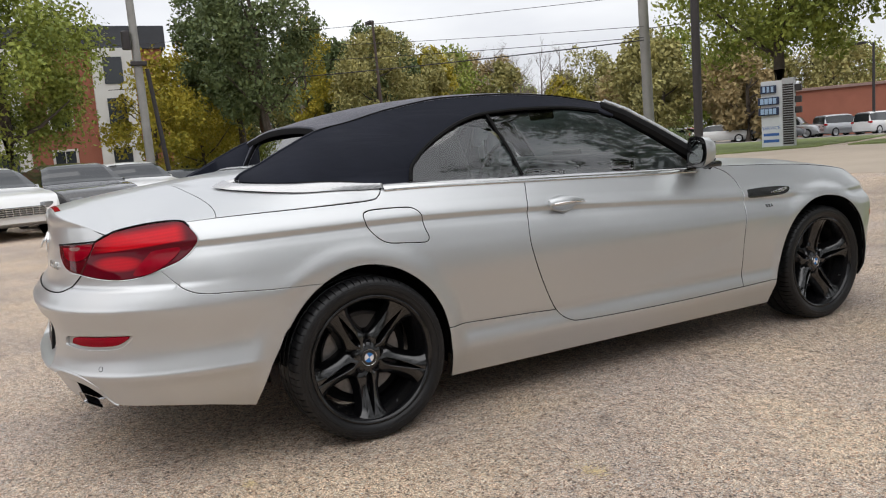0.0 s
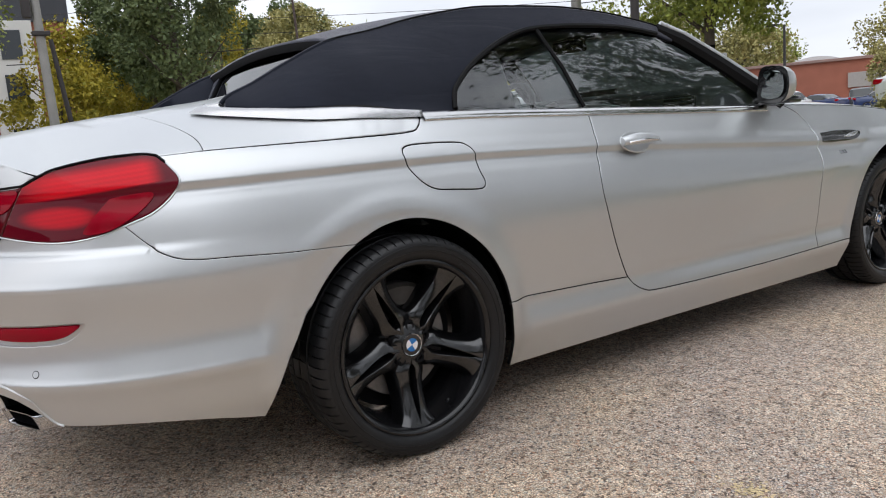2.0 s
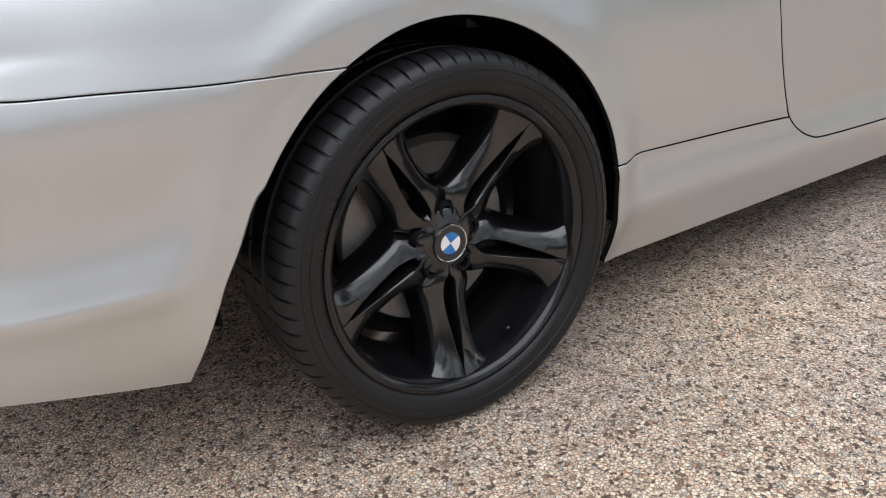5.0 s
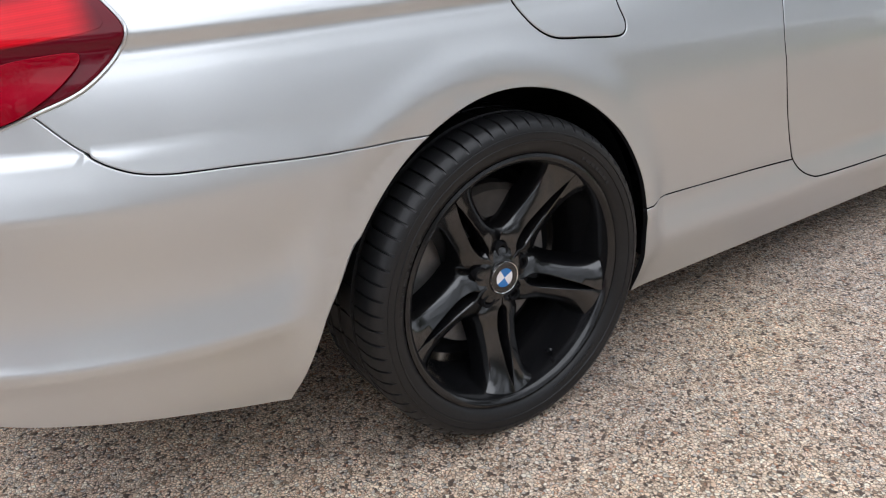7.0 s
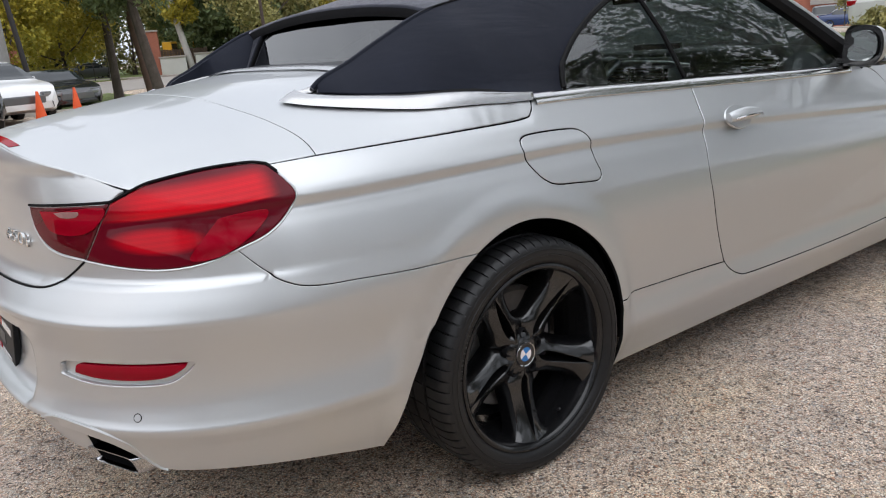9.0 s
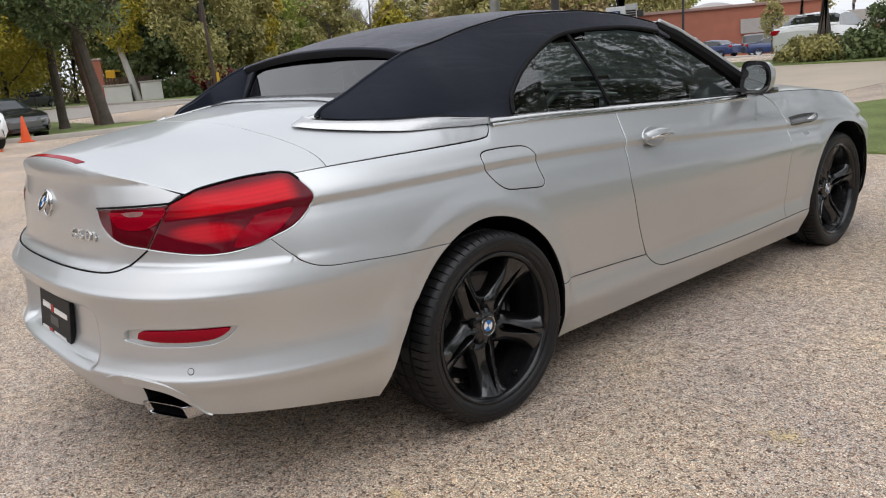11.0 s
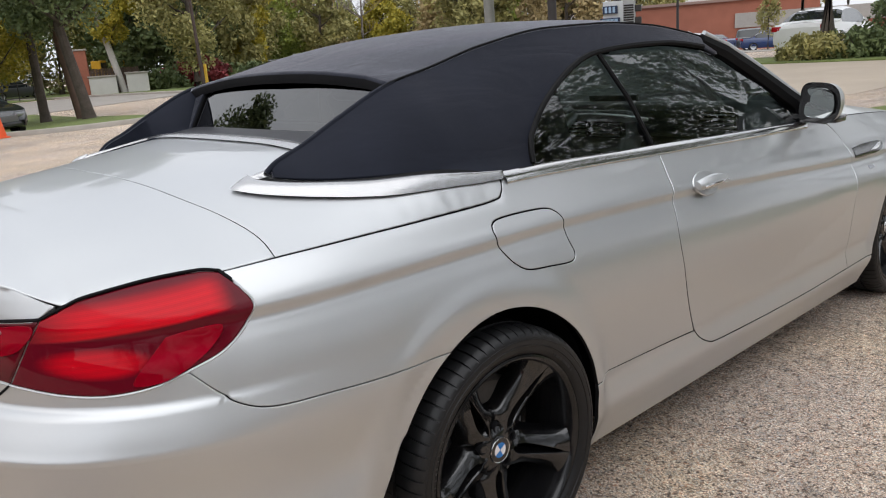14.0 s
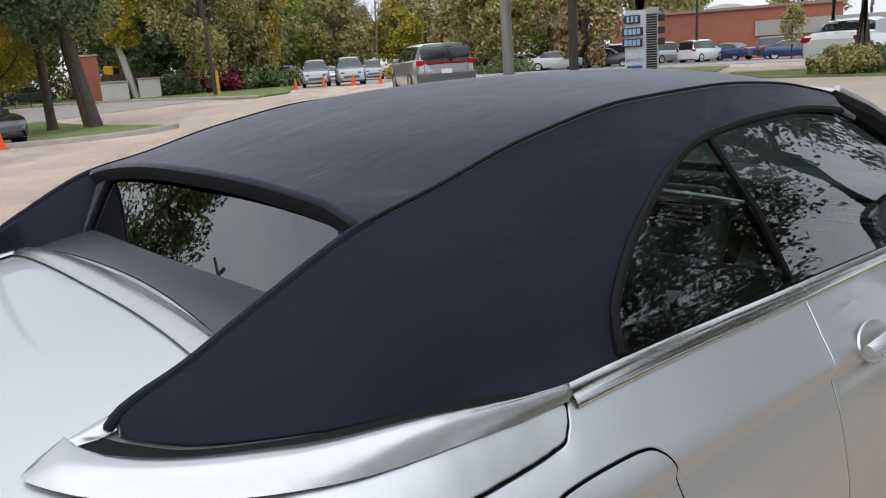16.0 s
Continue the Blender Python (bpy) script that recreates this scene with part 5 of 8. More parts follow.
# exhaust tips: flat oblong pipes, cut off at a slant
DARKCHROME = mat("dark_chrome", (0.42, 0.42, 0.43), rough=0.13, metal=1.0, vary=0.1, scale=20.0)


def oblong(a, cut):
    cx, sx = math.cos(a), math.sin(a)
    return (0.075 - cut) * math.copysign(abs(cx) ** 0.25, cx), (0.025 - cut) * math.copysign(abs(sx) ** 0.40, sx)


for s in (1, -1):
    bm = bmesh.new()
    rings = []
    for cut, dy in ((-0.003, 0.16), (0.0, 0.005), (0.0012, 0.001), (0.0030, 0.0), (0.0042, 0.002), (0.0045, 0.014)):
        ring = []
        for i in range(40):
            px, pz = oblong(2 * math.pi * (i + 0.5) / 40, cut)
            ring.append(bm.verts.new((s * (0.573 + px + 0.10 * dy), -0.988 + dy + 0.40 * px - 0.36 * pz, 0.298 + pz)))
        rings.append(ring)
    for p, q in zip(rings, rings[1:]):
        for i in range(40):
            f = (p[i], p[(i + 1) % 40], q[(i + 1) % 40], q[i])
            bm.faces.new(f if s > 0 else f[::-1])
    tip = part("exhaust_tip", bm, DARKCHROME, car, "dark chrome oblong exhaust tip", smooth=True)
    bm = bmesh.new()
    rings = []
    for dy in (0.014, 0.12):
        rings.append([])
        for i in range(40):
            px, pz = oblong(2 * math.pi * (i + 0.5) / 40, 0.0045)
            rings[-1].append(bm.verts.new((s * (0.573 + px), -0.988 + dy + 0.40 * px - 0.36 * pz, 0.298 + pz)))
    for i in range(40):
        bm.faces.new((rings[0][i], rings[0][(i + 1) % 40], rings[1][(i + 1) % 40], rings[1][i]))
    bm.faces.new(rings[1])
    part("exhaust_bore", bm, GAPS, tip, "black exhaust bore")

# ---- handle, mirror, vent ----
def on_flank(y, z, rise=0.0, s=1):
    u, e = at_y(y, z), 1e-3
    p = hull(u, z)
    n = np.cross(hull(u + e, z) - hull(u - e, z), hull(u, z + e) - hull(u, z - e))
    n = Vector(n / np.linalg.norm(n))
    up = (Vector((0, 0, 1)) - n * n.z).normalized()
    m = Matrix((up.cross(n), up, n)).transposed().to_4x4()
    m.translation = Vector(p) + n * rise
    if s < 0:
        m = Matrix.Diagonal((-1, 1, 1, 1)) @ m
    return m


for s in (1, -1):
    hm = on_flank(1.045, 0.848, 0.0, s)
    bm = bmesh.new()
    n_, ring = 18, []
    for i in range(n_ + 1):
        t = i / n_
        x = -0.105 + 0.205 * t
        h = 0.021 * (math.sin(math.pi * min(1, max(0, 0.22 + 0.76 * t))) ** 0.8)
        out = 0.010 + 0.030 * math.sin(math.pi * min(1, 0.08 + t * 0.92)) ** 0.6
        ring.append([bm.verts.new(hm @ Vector((x, h * math.cos(a), out + 0.010 * math.sin(a)))) for a in np.linspace(0, 2 * math.pi, 12, endpoint=False)])
    for a, b in zip(ring, ring[1:]):
        for k in range(12):
            bm.faces.new((a[k], a[(k + 1) % 12], b[(k + 1) % 12], b[k]))
    bm.faces.new(ring[0][::-1])
    bm.faces.new(ring[-1])
    handle = part("door_handle", bm, PAINT, car, "silver bow door handle with a bright insert", smooth=True)
    bm = bmesh.new()
    tube(bm, [tuple(hm @ Vector((x, -0.011, 0.010 + 0.030 * math.sin(math.pi * min(1, 0.08 + (x + 0.105) / 0.205 * 0.92)) ** 0.6 + 0.007))) for x in np.linspace(-0.09, 0.097, 12)], 0.0045, 6)
    part("handle_insert", bm, CHROME, handle, smooth=True)
    bm = bmesh.new()
    lathe(bm, [(0.0, 0.0008), (0.018, 0.0014), (0.032, 0.0024), (0.0428, 0.0040), (0.0434, 0.0040), (0.0456, 0.0)], 40, hm @ pose(-0.016, 0.003, 0) @ Matrix.Diagonal((1.7, 0.92, 1, 1)))
    part("handle_bowl", bm, PAINT, handle, smooth=True)
    # side vent in the front wing
    vl = flow(ys([(2.268, 0.800), (2.42, 0.802), (2.60, 0.790), (2.55, 0.757), (2.40, 0.752), (2.262, 0.758), (2.258, 0.78), (2.268, 0.800)]), 5)[:-1]
    sheet("wing_vent", hull_metric(vl), hull_point, BLACKGLOSS, car, mirror=s < 0, rise=0.003, gap=0.0, step=0.02, label="gloss black side vent")
    vc = flow(ys([(2.43, 0.770), (2.50, 0.780), (2.585, 0.788), (2.565, 0.776), (2.50, 0.766), (2.43, 0.770)]), 5)[:-1]
    sheet("vent_trim", hull_metric(vc), hull_point, CHROME, car, mirror=s < 0, rise=0.006, gap=0.0, step=0.02)
    bm = bmesh.new()
    for dx in (-0.02, 0.0, 0.02):
        box(bm, on_flank(2.39 + dx, 0.705, 0.001, s), (0.014, 0.018, 0.003))
    part("wing_badge", bm, DARKCHROME, car)
    marker = flow(ys([(3.34, 0.585), (3.40, 0.59), (3.405, 0.56), (3.36, 0.552), (3.34, 0.585)]), 5)[:-1]
    sheet("side_marker", hull_metric(marker), hull_point, mat("amber_plastic", (0.55, 0.13, 0.02), rough=0.3, coat=0.5), car, mirror=s < 0, rise=0.003, gap=0.0, step=0.02, label="amber side marker", dark_rim=False)
    # door mirror
    mc = Vector((s * 0.868, 1.90, 1.025))
    bm = bmesh.new()
    rings = []
    for t, k in ((0.0, 1.0), (0.010, 1.015), (0.045, 0.98), (0.08, 0.84), (0.105, 0.60), (0.115, 0.30)):
        rr = []
        for a in np.linspace(0, 2 * math.pi, 28, endpoint=False):
            cx, sz = math.cos(a), math.sin(a)
            rr.append(bm.verts.new(mc + Vector((s * (0.084 * k * math.copysign(abs(cx) ** 0.62, cx) - 0.02 * (sz < 0) * abs(sz)), t + 0.05 * cx * s * s * -0.5, 0.075 * k * math.copysign(abs(sz) ** 0.7, sz) - 0.01 * cx))))
        rings.append(rr)
    for a, b in zip(rings, rings[1:]):
        for i in range(28):
            f = (a[i], a[(i + 1) % 28], b[(i + 1) % 28], b[i])
            bm.faces.new(f if s < 0 else f[::-1])
    bm.faces.new(rings[-1] if s < 0 else rings[-1][::-1])
    shell = part("door_mirror", bm, PAINT, car, "silver door mirror with black base", smooth=True)
    bm = bmesh.new()
    f0 = [bm.verts.new(v) for v in [mc + Vector((s * (0.0875 * math.copysign(abs(math.cos(a)) ** 0.62, math.cos(a)) - 0.02 * (math.sin(a) < 0) * abs(math.sin(a))), -0.001 - 0.025 * math.cos(a), 0.0785 * math.copysign(abs(math.sin(a)) ** 0.7, math.sin(a)) - 0.01 * math.cos(a))) for a in np.linspace(0, 2 * math.pi, 28, endpoint=False)]]
    bm.faces.new(f0 if s > 0 else f0[::-1])
    part("mirror_bezel", bm, BLACKGLOSS, shell)
    bm = bmesh.new()
    f0 = [bm.verts.new(v) for v in [mc + Vector((s * (0.066 * math.copysign(abs(math.cos(a)) ** 0.62, math.cos(a)) - 0.02 * (math.sin(a) < 0) * abs(math.sin(a))), -0.005 - 0.025 * math.cos(a), 0.058 * math.copysign(abs(math.sin(a)) ** 0.7, math.sin(a)) - 0.01 * math.cos(a))) for a in np.linspace(0, 2 * math.pi, 28, endpoint=False)]]
    bm.faces.new(f0 if s > 0 else f0[::-1])
    part("mirror_glass", bm, MIRROR, shell)
    bm = bmesh.new()
    tube(bm, [(s * 0.75, 1.99, 0.955), (s * 0.80, 1.97, 0.965), (s * 0.87, 1.955, 0.965)], [0.035, 0.024, 0.03], 10)
    box(bm, Matrix.Translation(mc + Vector((-0.012 * s, 0.062, -0.066))), (0.150, 0.095, 0.030), 0.012)
    part("mirror_foot", bm, BLACKGLOSS, shell, smooth=True)

# ---- wheels ----
def wheel(place, s, turn, steer=0.0):
    w = new("wheel")
    w.parent = car
    w.matrix_local = pose(*place, 0, 0, steer) @ pose(0, 0, 0, 0, 90 * s, 0) @ Matrix.Scale(0.98, 4)     # local z points out of the car
    tagged(w, "black twin-spoke alloy wheel with low tyre")
    R = 0.335
    bm = bmesh.new()
    prof = [(0.262, 0.118), (0.268, 0.128), (0.280, 0.136), (0.300, 0.140), (0.315, 0.137), (0.3245, 0.129), (0.3315, 0.114), (0.335, 0.094)]
    back = [(r, -0.78 * h) for r, h in prof[::-1]]
    line = prof + [(R, 0.062), (R - 0.007, 0.060), (R - 0.007, 0.052), (R, 0.050), (R, 0.006), (R - 0.007, 0.004), (R - 0.007, -0.004), (R, -0.006), (R, -0.042), (R - 0.007, -0.044), (R - 0.007, -0.05), (R, -0.052)] + back
    steps = 70 * 4
    rings = []
    for i in range(steps):
        a = 2 * math.pi * (i // 4 + (0.0, 0.82, 0.85, 0.97)[i % 4]) / 70
        groove = i % 4 > 1
        ring = []
        for r, h in line:
            cut = 0.0
            if groove and abs(h) > 0.055 and r > 0.33:
                cut = 0.006
            elif groove and 0.322 < r <= 0.33:
                cut = 0.004
            elif i % 8 > 5 and abs(h) < 0.05 and r > R - 0.001:
                cut = 0.006
            rr = r - cut
            ring.append(bm.verts.new((rr * math.cos(a + 0.10 * abs(h)), rr * math.sin(a + 0.10 * abs(h)), h)))
        rings.append(ring)
    for i in range(steps):
        p, q = rings[i], rings[(i + 1) % steps]
        for j in range(len(line) - 1):
            bm.faces.new((p[j], q[j], q[j + 1], p[j + 1]))
    tyre = part("tyre", bm, TYRE, w, "low-profile tyre with moulded sidewall", smooth=True)
    bm = bmesh.new()
    lathe(bm, [(0.290, 0.1375), (0.291, 0.1400), (0.2935, 0.1405), (0.2945, 0.1386)], 72)
    lathe(bm, [(0.306, 0.1380), (0.3065, 0.1402), (0.3085, 0.1397), (0.309, 0.1378)], 72)
    for a0, n in ((0.3, 9), (2.2, 7), (4.1, 10)):
        for i in range(n):
            a = a0 + i * 0.055
            box(bm, pose(0.2805 * math.cos(a), 0.2805 * math.sin(a), 0.1355, 0, 0, math.degrees(a)), (0.011, 0.007 + 0.004 * (i % 3), 0.0022), 0.0004, 1)
    part("sidewall_relief", bm, TYRE, tyre)
    # rim barrel and flange
    bm = bmesh.new()
    lathe(bm, [(0.262, 0.114), (0.2665, 0.122), (0.265, 0.128), (0.259, 0.130), (0.252, 0.127), (0.247, 0.118), (0.243, 0.09), (0.236, 0.05), (0.225, 0.0), (0.222, -0.09), (0.236, -0.12)], 96)
    part("rim", bm, BARREL, w, "satin black rim", smooth=True)
    # five pairs of ribs with a slot between
    face = pchip([0.03, 0.06, 0.10, 0.15, 0.20, 0.235, 0.252], [0.073, 0.073, 0.075, 0.086, 0.101, 0.114, 0.121])
    slot = pchip([0.03, 0.058, 0.070, 0.085, 0.11, 0.14, 0.17, 0.20, 0.222, 0.236, 0.26], [0.0, 0.0, 0.0085, 0.0125, 0.0138, 0.0118, 0.009, 0.006, 0.0028, 0.0, 0.0])
    span = pchip([0.03, 0.06, 0.083, 0.093, 0.106, 0.125, 0.16, 0.20, 0.225, 0.240, 0.2475], [0.022, 0.040, 0.0500, 0.0490, 0.0450, 0.0420, 0.0408, 0.0435, 0.053, 0.068, 0.082])
    for k in range(5):
        bm = bmesh.new()
        base = math.radians(turn + 72 * k)
        for side in (-1, 1):
            rows_ = []
            for r in (0.030, 0.042, 0.050, 0.058, 0.063, 0.070, 0.078, 0.084, 0.089, 0.094, 0.100, 0.107, 0.116, 0.128, 0.14, 0.16, 0.18, 0.195, 0.208, 0.218, 0.228, 0.234, 0.240, 0.2475):
                t = (r - 0.03) / 0.22
                d, inner, outer = float(face(r)), float(slot(r)), float(span(r))
                deep = 0.034 if inner > 0.001 else 0.004
                slope = 0.021 - 0.006 * min(1.0, max(0.0, (r - 0.07) / 0.08))
                mid_ = 0.5 * (inner + outer)
                pts = [(inner * 0.35, d - deep), (inner * 0.88, d - 0.006), (inner + 0.0008, d - 0.0008), (inner + 0.0024, d), (mid_, d - 0.0055), (outer - 0.004, d - 0.013), (outer, d - 0.018), (outer + slope * 0.42, d - 0.034), (outer + slope, d - 0.062)]
                rows_.append([bm.verts.new((r * math.cos(base) - side * p * math.sin(base), r * math.sin(base) + side * p * math.cos(base), h)) for p, h in pts])
            for a, b in zip(rows_, rows_[1:]):
                for j in range(8):
                    f = (a[j], b[j], b[j + 1], a[j + 1])
                    bm.faces.new(f if side > 0 else f[::-1])
        part("spoke", bm, RIM, w, smooth=True)
    bm = bmesh.new()
    lathe(bm, [(0.036, 0.075), (0.040, 0.073), (0.060, 0.069), (0.070, 0.057), (0.074, 0.0), (0.0, 0.0)], 60)
    part("hub", bm, RIM, w, smooth=True)
    for k in range(5):
        a = math.radians(turn + 36 + 72 * k)
        bm = bmesh.new()
        lathe(bm, [(0.0, 0.059), (0.009, 0.059), (0.0095, 0.070), (0.0135, 0.0715), (0.0155, 0.069), (0.0155, 0.055)], 16, pose(0.058 * math.cos(a), 0.056 * math.sin(a), 0))
        part("wheel_bolt", bm, GAPS, w, smooth=True)
    roundel(w, pose(0, 0, 0.0735, 0, 0, -62), 0.034)
    bm = bmesh.new()
    lathe(bm, [(0.075, -0.004), (0.17, -0.004), (0.172, -0.008), (0.172, -0.024), (0.075, -0.026)], 64)
    part("brake_disc", bm, DISC, w, smooth=True)
    bm = bmesh.new()
    rings = []
    for i in range(10):
        a = math.radians(150 + i * 8)
        rings.append([bm.verts.new((r * math.cos(a), r * math.sin(a), h)) for r, h in ((0.112, -0.03), (0.112, 0.018), (0.118, 0.026), (0.172, 0.026), (0.184, 0.014), (0.184, -0.03))])
    for p, q in zip(rings, rings[1:]):
        for j in range(6):
            bm.faces.new((p[j], q[j], q[(j + 1) % 6], p[(j + 1) % 6]))
    bm.faces.new(rings[0][::-1])
    bm.faces.new(rings[-1])
    part("brake_caliper", bm, mat("caliper_iron", (0.05, 0.045, 0.042), rough=0.6, vary=0.3), w, smooth=True)
    bm = bmesh.new()
    lathe(bm, [(0.0, -0.05), (0.20, -0.05), (0.215, -0.04)], 40)
    part("dust_shield", bm, GAPS, w)
    bm = bmesh.new()
    va = math.radians(turn + 30)
    tube(bm, [(0.232 * math.cos(va), 0.232 * math.sin(va), 0.085), (0.215 * math.cos(va), 0.215 * math.sin(va), 0.105)], [0.004, 0.003], 8)
    part("tyre_valve", bm, PLASTIC, w)
    return w


wheel((0.809, 0.020, 0.328), 1, -3.0)
wheel((-0.800, 0.020, 0.328), -1, 20.0)
wheel((0.744, 2.878, 0.329), 1, 31.0)
wheel((-0.744, 2.878, 0.329), -1, 10.0)

# ---- cabin ----
bm = bmesh.new()
box(bm, pose(0, 1.2, 0.67), (1.42, 2.0, 0.04), 0.01)
part("cabin_floor", bm, DASH, car)
for x in (0.73, -0.73):
    bm = bmesh.new()
    box(bm, pose(x, 1.2, 0.82), (0.05, 1.9, 0.27), 0.02)
    part("door_lining", bm, DASH, car)
bm = bmesh.new()
box(bm, pose(0, 1.95, 0.84, 28), (1.36, 0.56, 0.03), 0.01)
part("foot_board", bm, LEATHER, car, "black carpeted foot board")
bm = bmesh.new()
box(bm, pose(0, 1.95, 0.955, -5), (1.38, 0.56, 0.15), 0.05, 3)
box(bm, pose(-0.36, 1.70, 0.985), (0.42, 0.22, 0.08), 0.035, 3)
box(bm, pose(0.02, 1.63, 0.86, -22), (0.34, 0.16, 0.30), 0.03, 3)
box(bm, pose(0.02, 1.74, 1.035, 12), (0.26, 0.02, 0.09), 0.01)
part("dashboard", bm, DASH, car, "dark dashboard", smooth=True)
bm = bmesh.new()
box(bm, pose(0, 1.25, 0.77), (0.20, 0.72, 0.17), 0.03, 3)
part("centre_console", bm, LEATHER, car, "black centre console", smooth=True)
for x in (0.35, -0.36):
    bm = bmesh.new()
    box(bm, pose(x, 0.70, 0.99, 20), (0.45, 0.13, 0.46), 0.05, 3)
    box(bm, pose(x, 1.04, 0.795, 5), (0.46, 0.56, 0.14), 0.05, 3)
    box(bm, pose(x, 0.57, 1.225, 16), (0.25, 0.09, 0.13), 0.04, 3)
    part("front_seat", bm, LEATHER, car, "black leather front seat", smooth=True)
    bm = bmesh.new()
    box(bm, pose(x, 0.28, 0.94, 14), (0.48, 0.12, 0.36), 0.05, 3)
    part("rear_seat", bm, LEATHER, car, smooth=True)
bm = bmesh.new()
lathe(bm, [(0.175 + 0.015 * math.cos(a), 0.015 * math.sin(a)) for a in np.linspace(0, 2 * math.pi, 10, endpoint=False)], 36, pose(-0.36, 1.48, 0.98, 68), closed=True)
box(bm, pose(-0.36, 1.48, 0.98, 68), (0.32, 0.05, 0.02), 0.008)
lathe(bm, [(0.0, 0.02), (0.06, 0.015), (0.065, -0.03), (0.0, -0.03)], 20, pose(-0.36, 1.48, 0.98, 68))
part("steering_wheel", bm, LEATHER, car, smooth=True)
bm = bmesh.new()
box(bm, pose(0, 1.58, 1.29, 10), (0.22, 0.02, 0.06), 0.012, 3)
part("inside_mirror", bm, BLACKGLOSS, car)
SILVERY = mat("dash_silver", (0.62, 0.64, 0.64), rough=0.35, metal=0.6, vary=0.1, scale=14.0)
bm = bmesh.new()
tube(bm, [(0.29, 1.60, 0.985), (0.20, 1.555, 0.992), (0.05, 1.545, 0.997), (-0.1, 1.55, 0.997)], [0.006, 0.017, 0.020, 0.014], 8)
part("dash_strip", bm, SILVERY, car, "satin silver dashboard strip", smooth=True)
for x, y, z in ((0.57, 1.665, 0.975), (0.115, 1.545, 0.945), (-0.065, 1.545, 0.945), (-0.62, 1.665, 0.975)):
    bm = bmesh.new()
    box(bm, pose(x, y + 0.015, z), (0.165, 0.04, 0.072), 0.012, 3)
    vent = part("air_vent", bm, BLACKGLOSS, car, "black air vent with silver slats", smooth=True)
    for dz in (-0.026, -0.009, 0.009, 0.026):
        bm = bmesh.new()
        box(bm, pose(x, y - 0.008, z + dz), (0.145, 0.012, 0.004))
        part("vent_slat", bm, SILVERY, vent)
bm = bmesh.new()
lie = pose(0.42, 0.945, 0.882, 84, 0, 24)
box(bm, lie, (0.095, 0.004, 0.13), 0.001)
card = part("price_card", bm, WHITE, car, "white paper card with a blue square")
bm = bmesh.new()
box(bm, lie @ pose(0, 0.0032, 0.01), (0.045, 0.002, 0.045))
part("card_print", bm, BLUE, card)
bm = bmesh.new()
mat_pose = pose(0.34, 1.80, 0.785, 28, 0, 12)
box(bm, mat_pose, (0.30, 0.24, 0.006), 0.002)
paper = part("paper_mat", bm, mat("grey_paper", (0.62, 0.62, 0.60), rough=0.7, vary=0.12, scale=12.0), car, "pale printed paper mat in the footwell")
for dy, w in ((0.055, 0.12), (0.0, 0.20), (-0.055, 0.16)):
    bm = bmesh.new()
    box(bm, mat_pose @ pose(0.0, dy, 0.004), (w, 0.014, 0.002))
    part("mat_print", bm, DASH, paper)
bm = bmesh.new()
tube(bm, [(0.02, 1.36, 0.96), (0.03, 1.40, 1.0), (0.03, 1.44, 1.015)], [0.02, 0.024, 0.02], 10)
part("gear_lever", bm, SILVERY, car, smooth=True)

# ---- ground ----
rise = pchip([-3000, 4, 12, 20, 34, 60, 110, 3000], [0, 0, 0.18, 0.42, 0.34, -0.3, -1.3, -2.0])


def land(x, y):
    """The lie of the land: level round the car, up towards the street, then down."""
    dip = max(0.0, 1 - abs(x + 34.0) / 17.0) * max(0.0, 1 - abs(y - 6.0) / 22.0)
    return float(rise(y)) * min(1.0, max(0.0, (60.0 + x) / 40.0)) - 0.55 * dip * dip * (3 - 2 * dip)


bm = bmesh.new()
rings = []
for r in [0.5, 2, 4, 6, 8, 10, 12, 14, 16, 18, 20, 23, 26, 30, 35, 40, 48, 58, 70, 90, 120, 170, 260, 500, 1200, 3000]:
    ring = []
    for k in range(96):
        a = 2 * math.pi * k / 96
        x, y = r * math.cos(a), r * math.sin(a)
        ring.append(bm.verts.new((x, y, land(x, y))))
    if rings:
        for k in range(96):
            bm.faces.new((rings[-1][k], ring[k], ring[(k + 1) % 96], rings[-1][(k + 1) % 96]))
    else:
        bm.faces.new(ring)
    rings.append(ring)
me = bpy.data.meshes.new("ground")
bm.to_mesh(me)
bm.free()
me.materials.append(PEBBLE)
me.shade_smooth()
tagged(new("ground", me), "tan exposed-aggregate pavement with dark stains", "ground", kind="structure")

def paint_mark(x, y, r, colour, label, seed):
    """Old sprayed paint left on the tops of single stones, thinning out from the middle."""
    rng = random.Random(seed)
    bm = bmesh.new()
    for _ in range(int(1500 * r)):
        a, d, q = rng.uniform(0, 2 * math.pi), abs(rng.gauss(0, 0.45)) * r, rng.uniform(0.0025, 0.0052)
        cx, cy = x + d * math.cos(a) * 1.2, y + d * math.sin(a) * 0.8
        t, zz = rng.uniform(0, 6), rng.uniform(0.002, 0.006)
        bm.faces.new([bm.verts.new((cx + q * math.cos(t + k * 1.05) * rng.uniform(0.7, 1.2), cy + q * math.sin(t + k * 1.05) * rng.uniform(0.7, 1.2), zz)) for k in range(6)])
    me = bpy.data.meshes.new("paint_mark")
    bm.to_mesh(me)
    bm.free()
    me.materials.append(mat("mark_" + label.split()[1], colour, rough=0.8, vary=0.3, fine=120.0, per_island=0.3))
    tagged(new("paint_mark", me), label, "paint mark", kind="stuff")


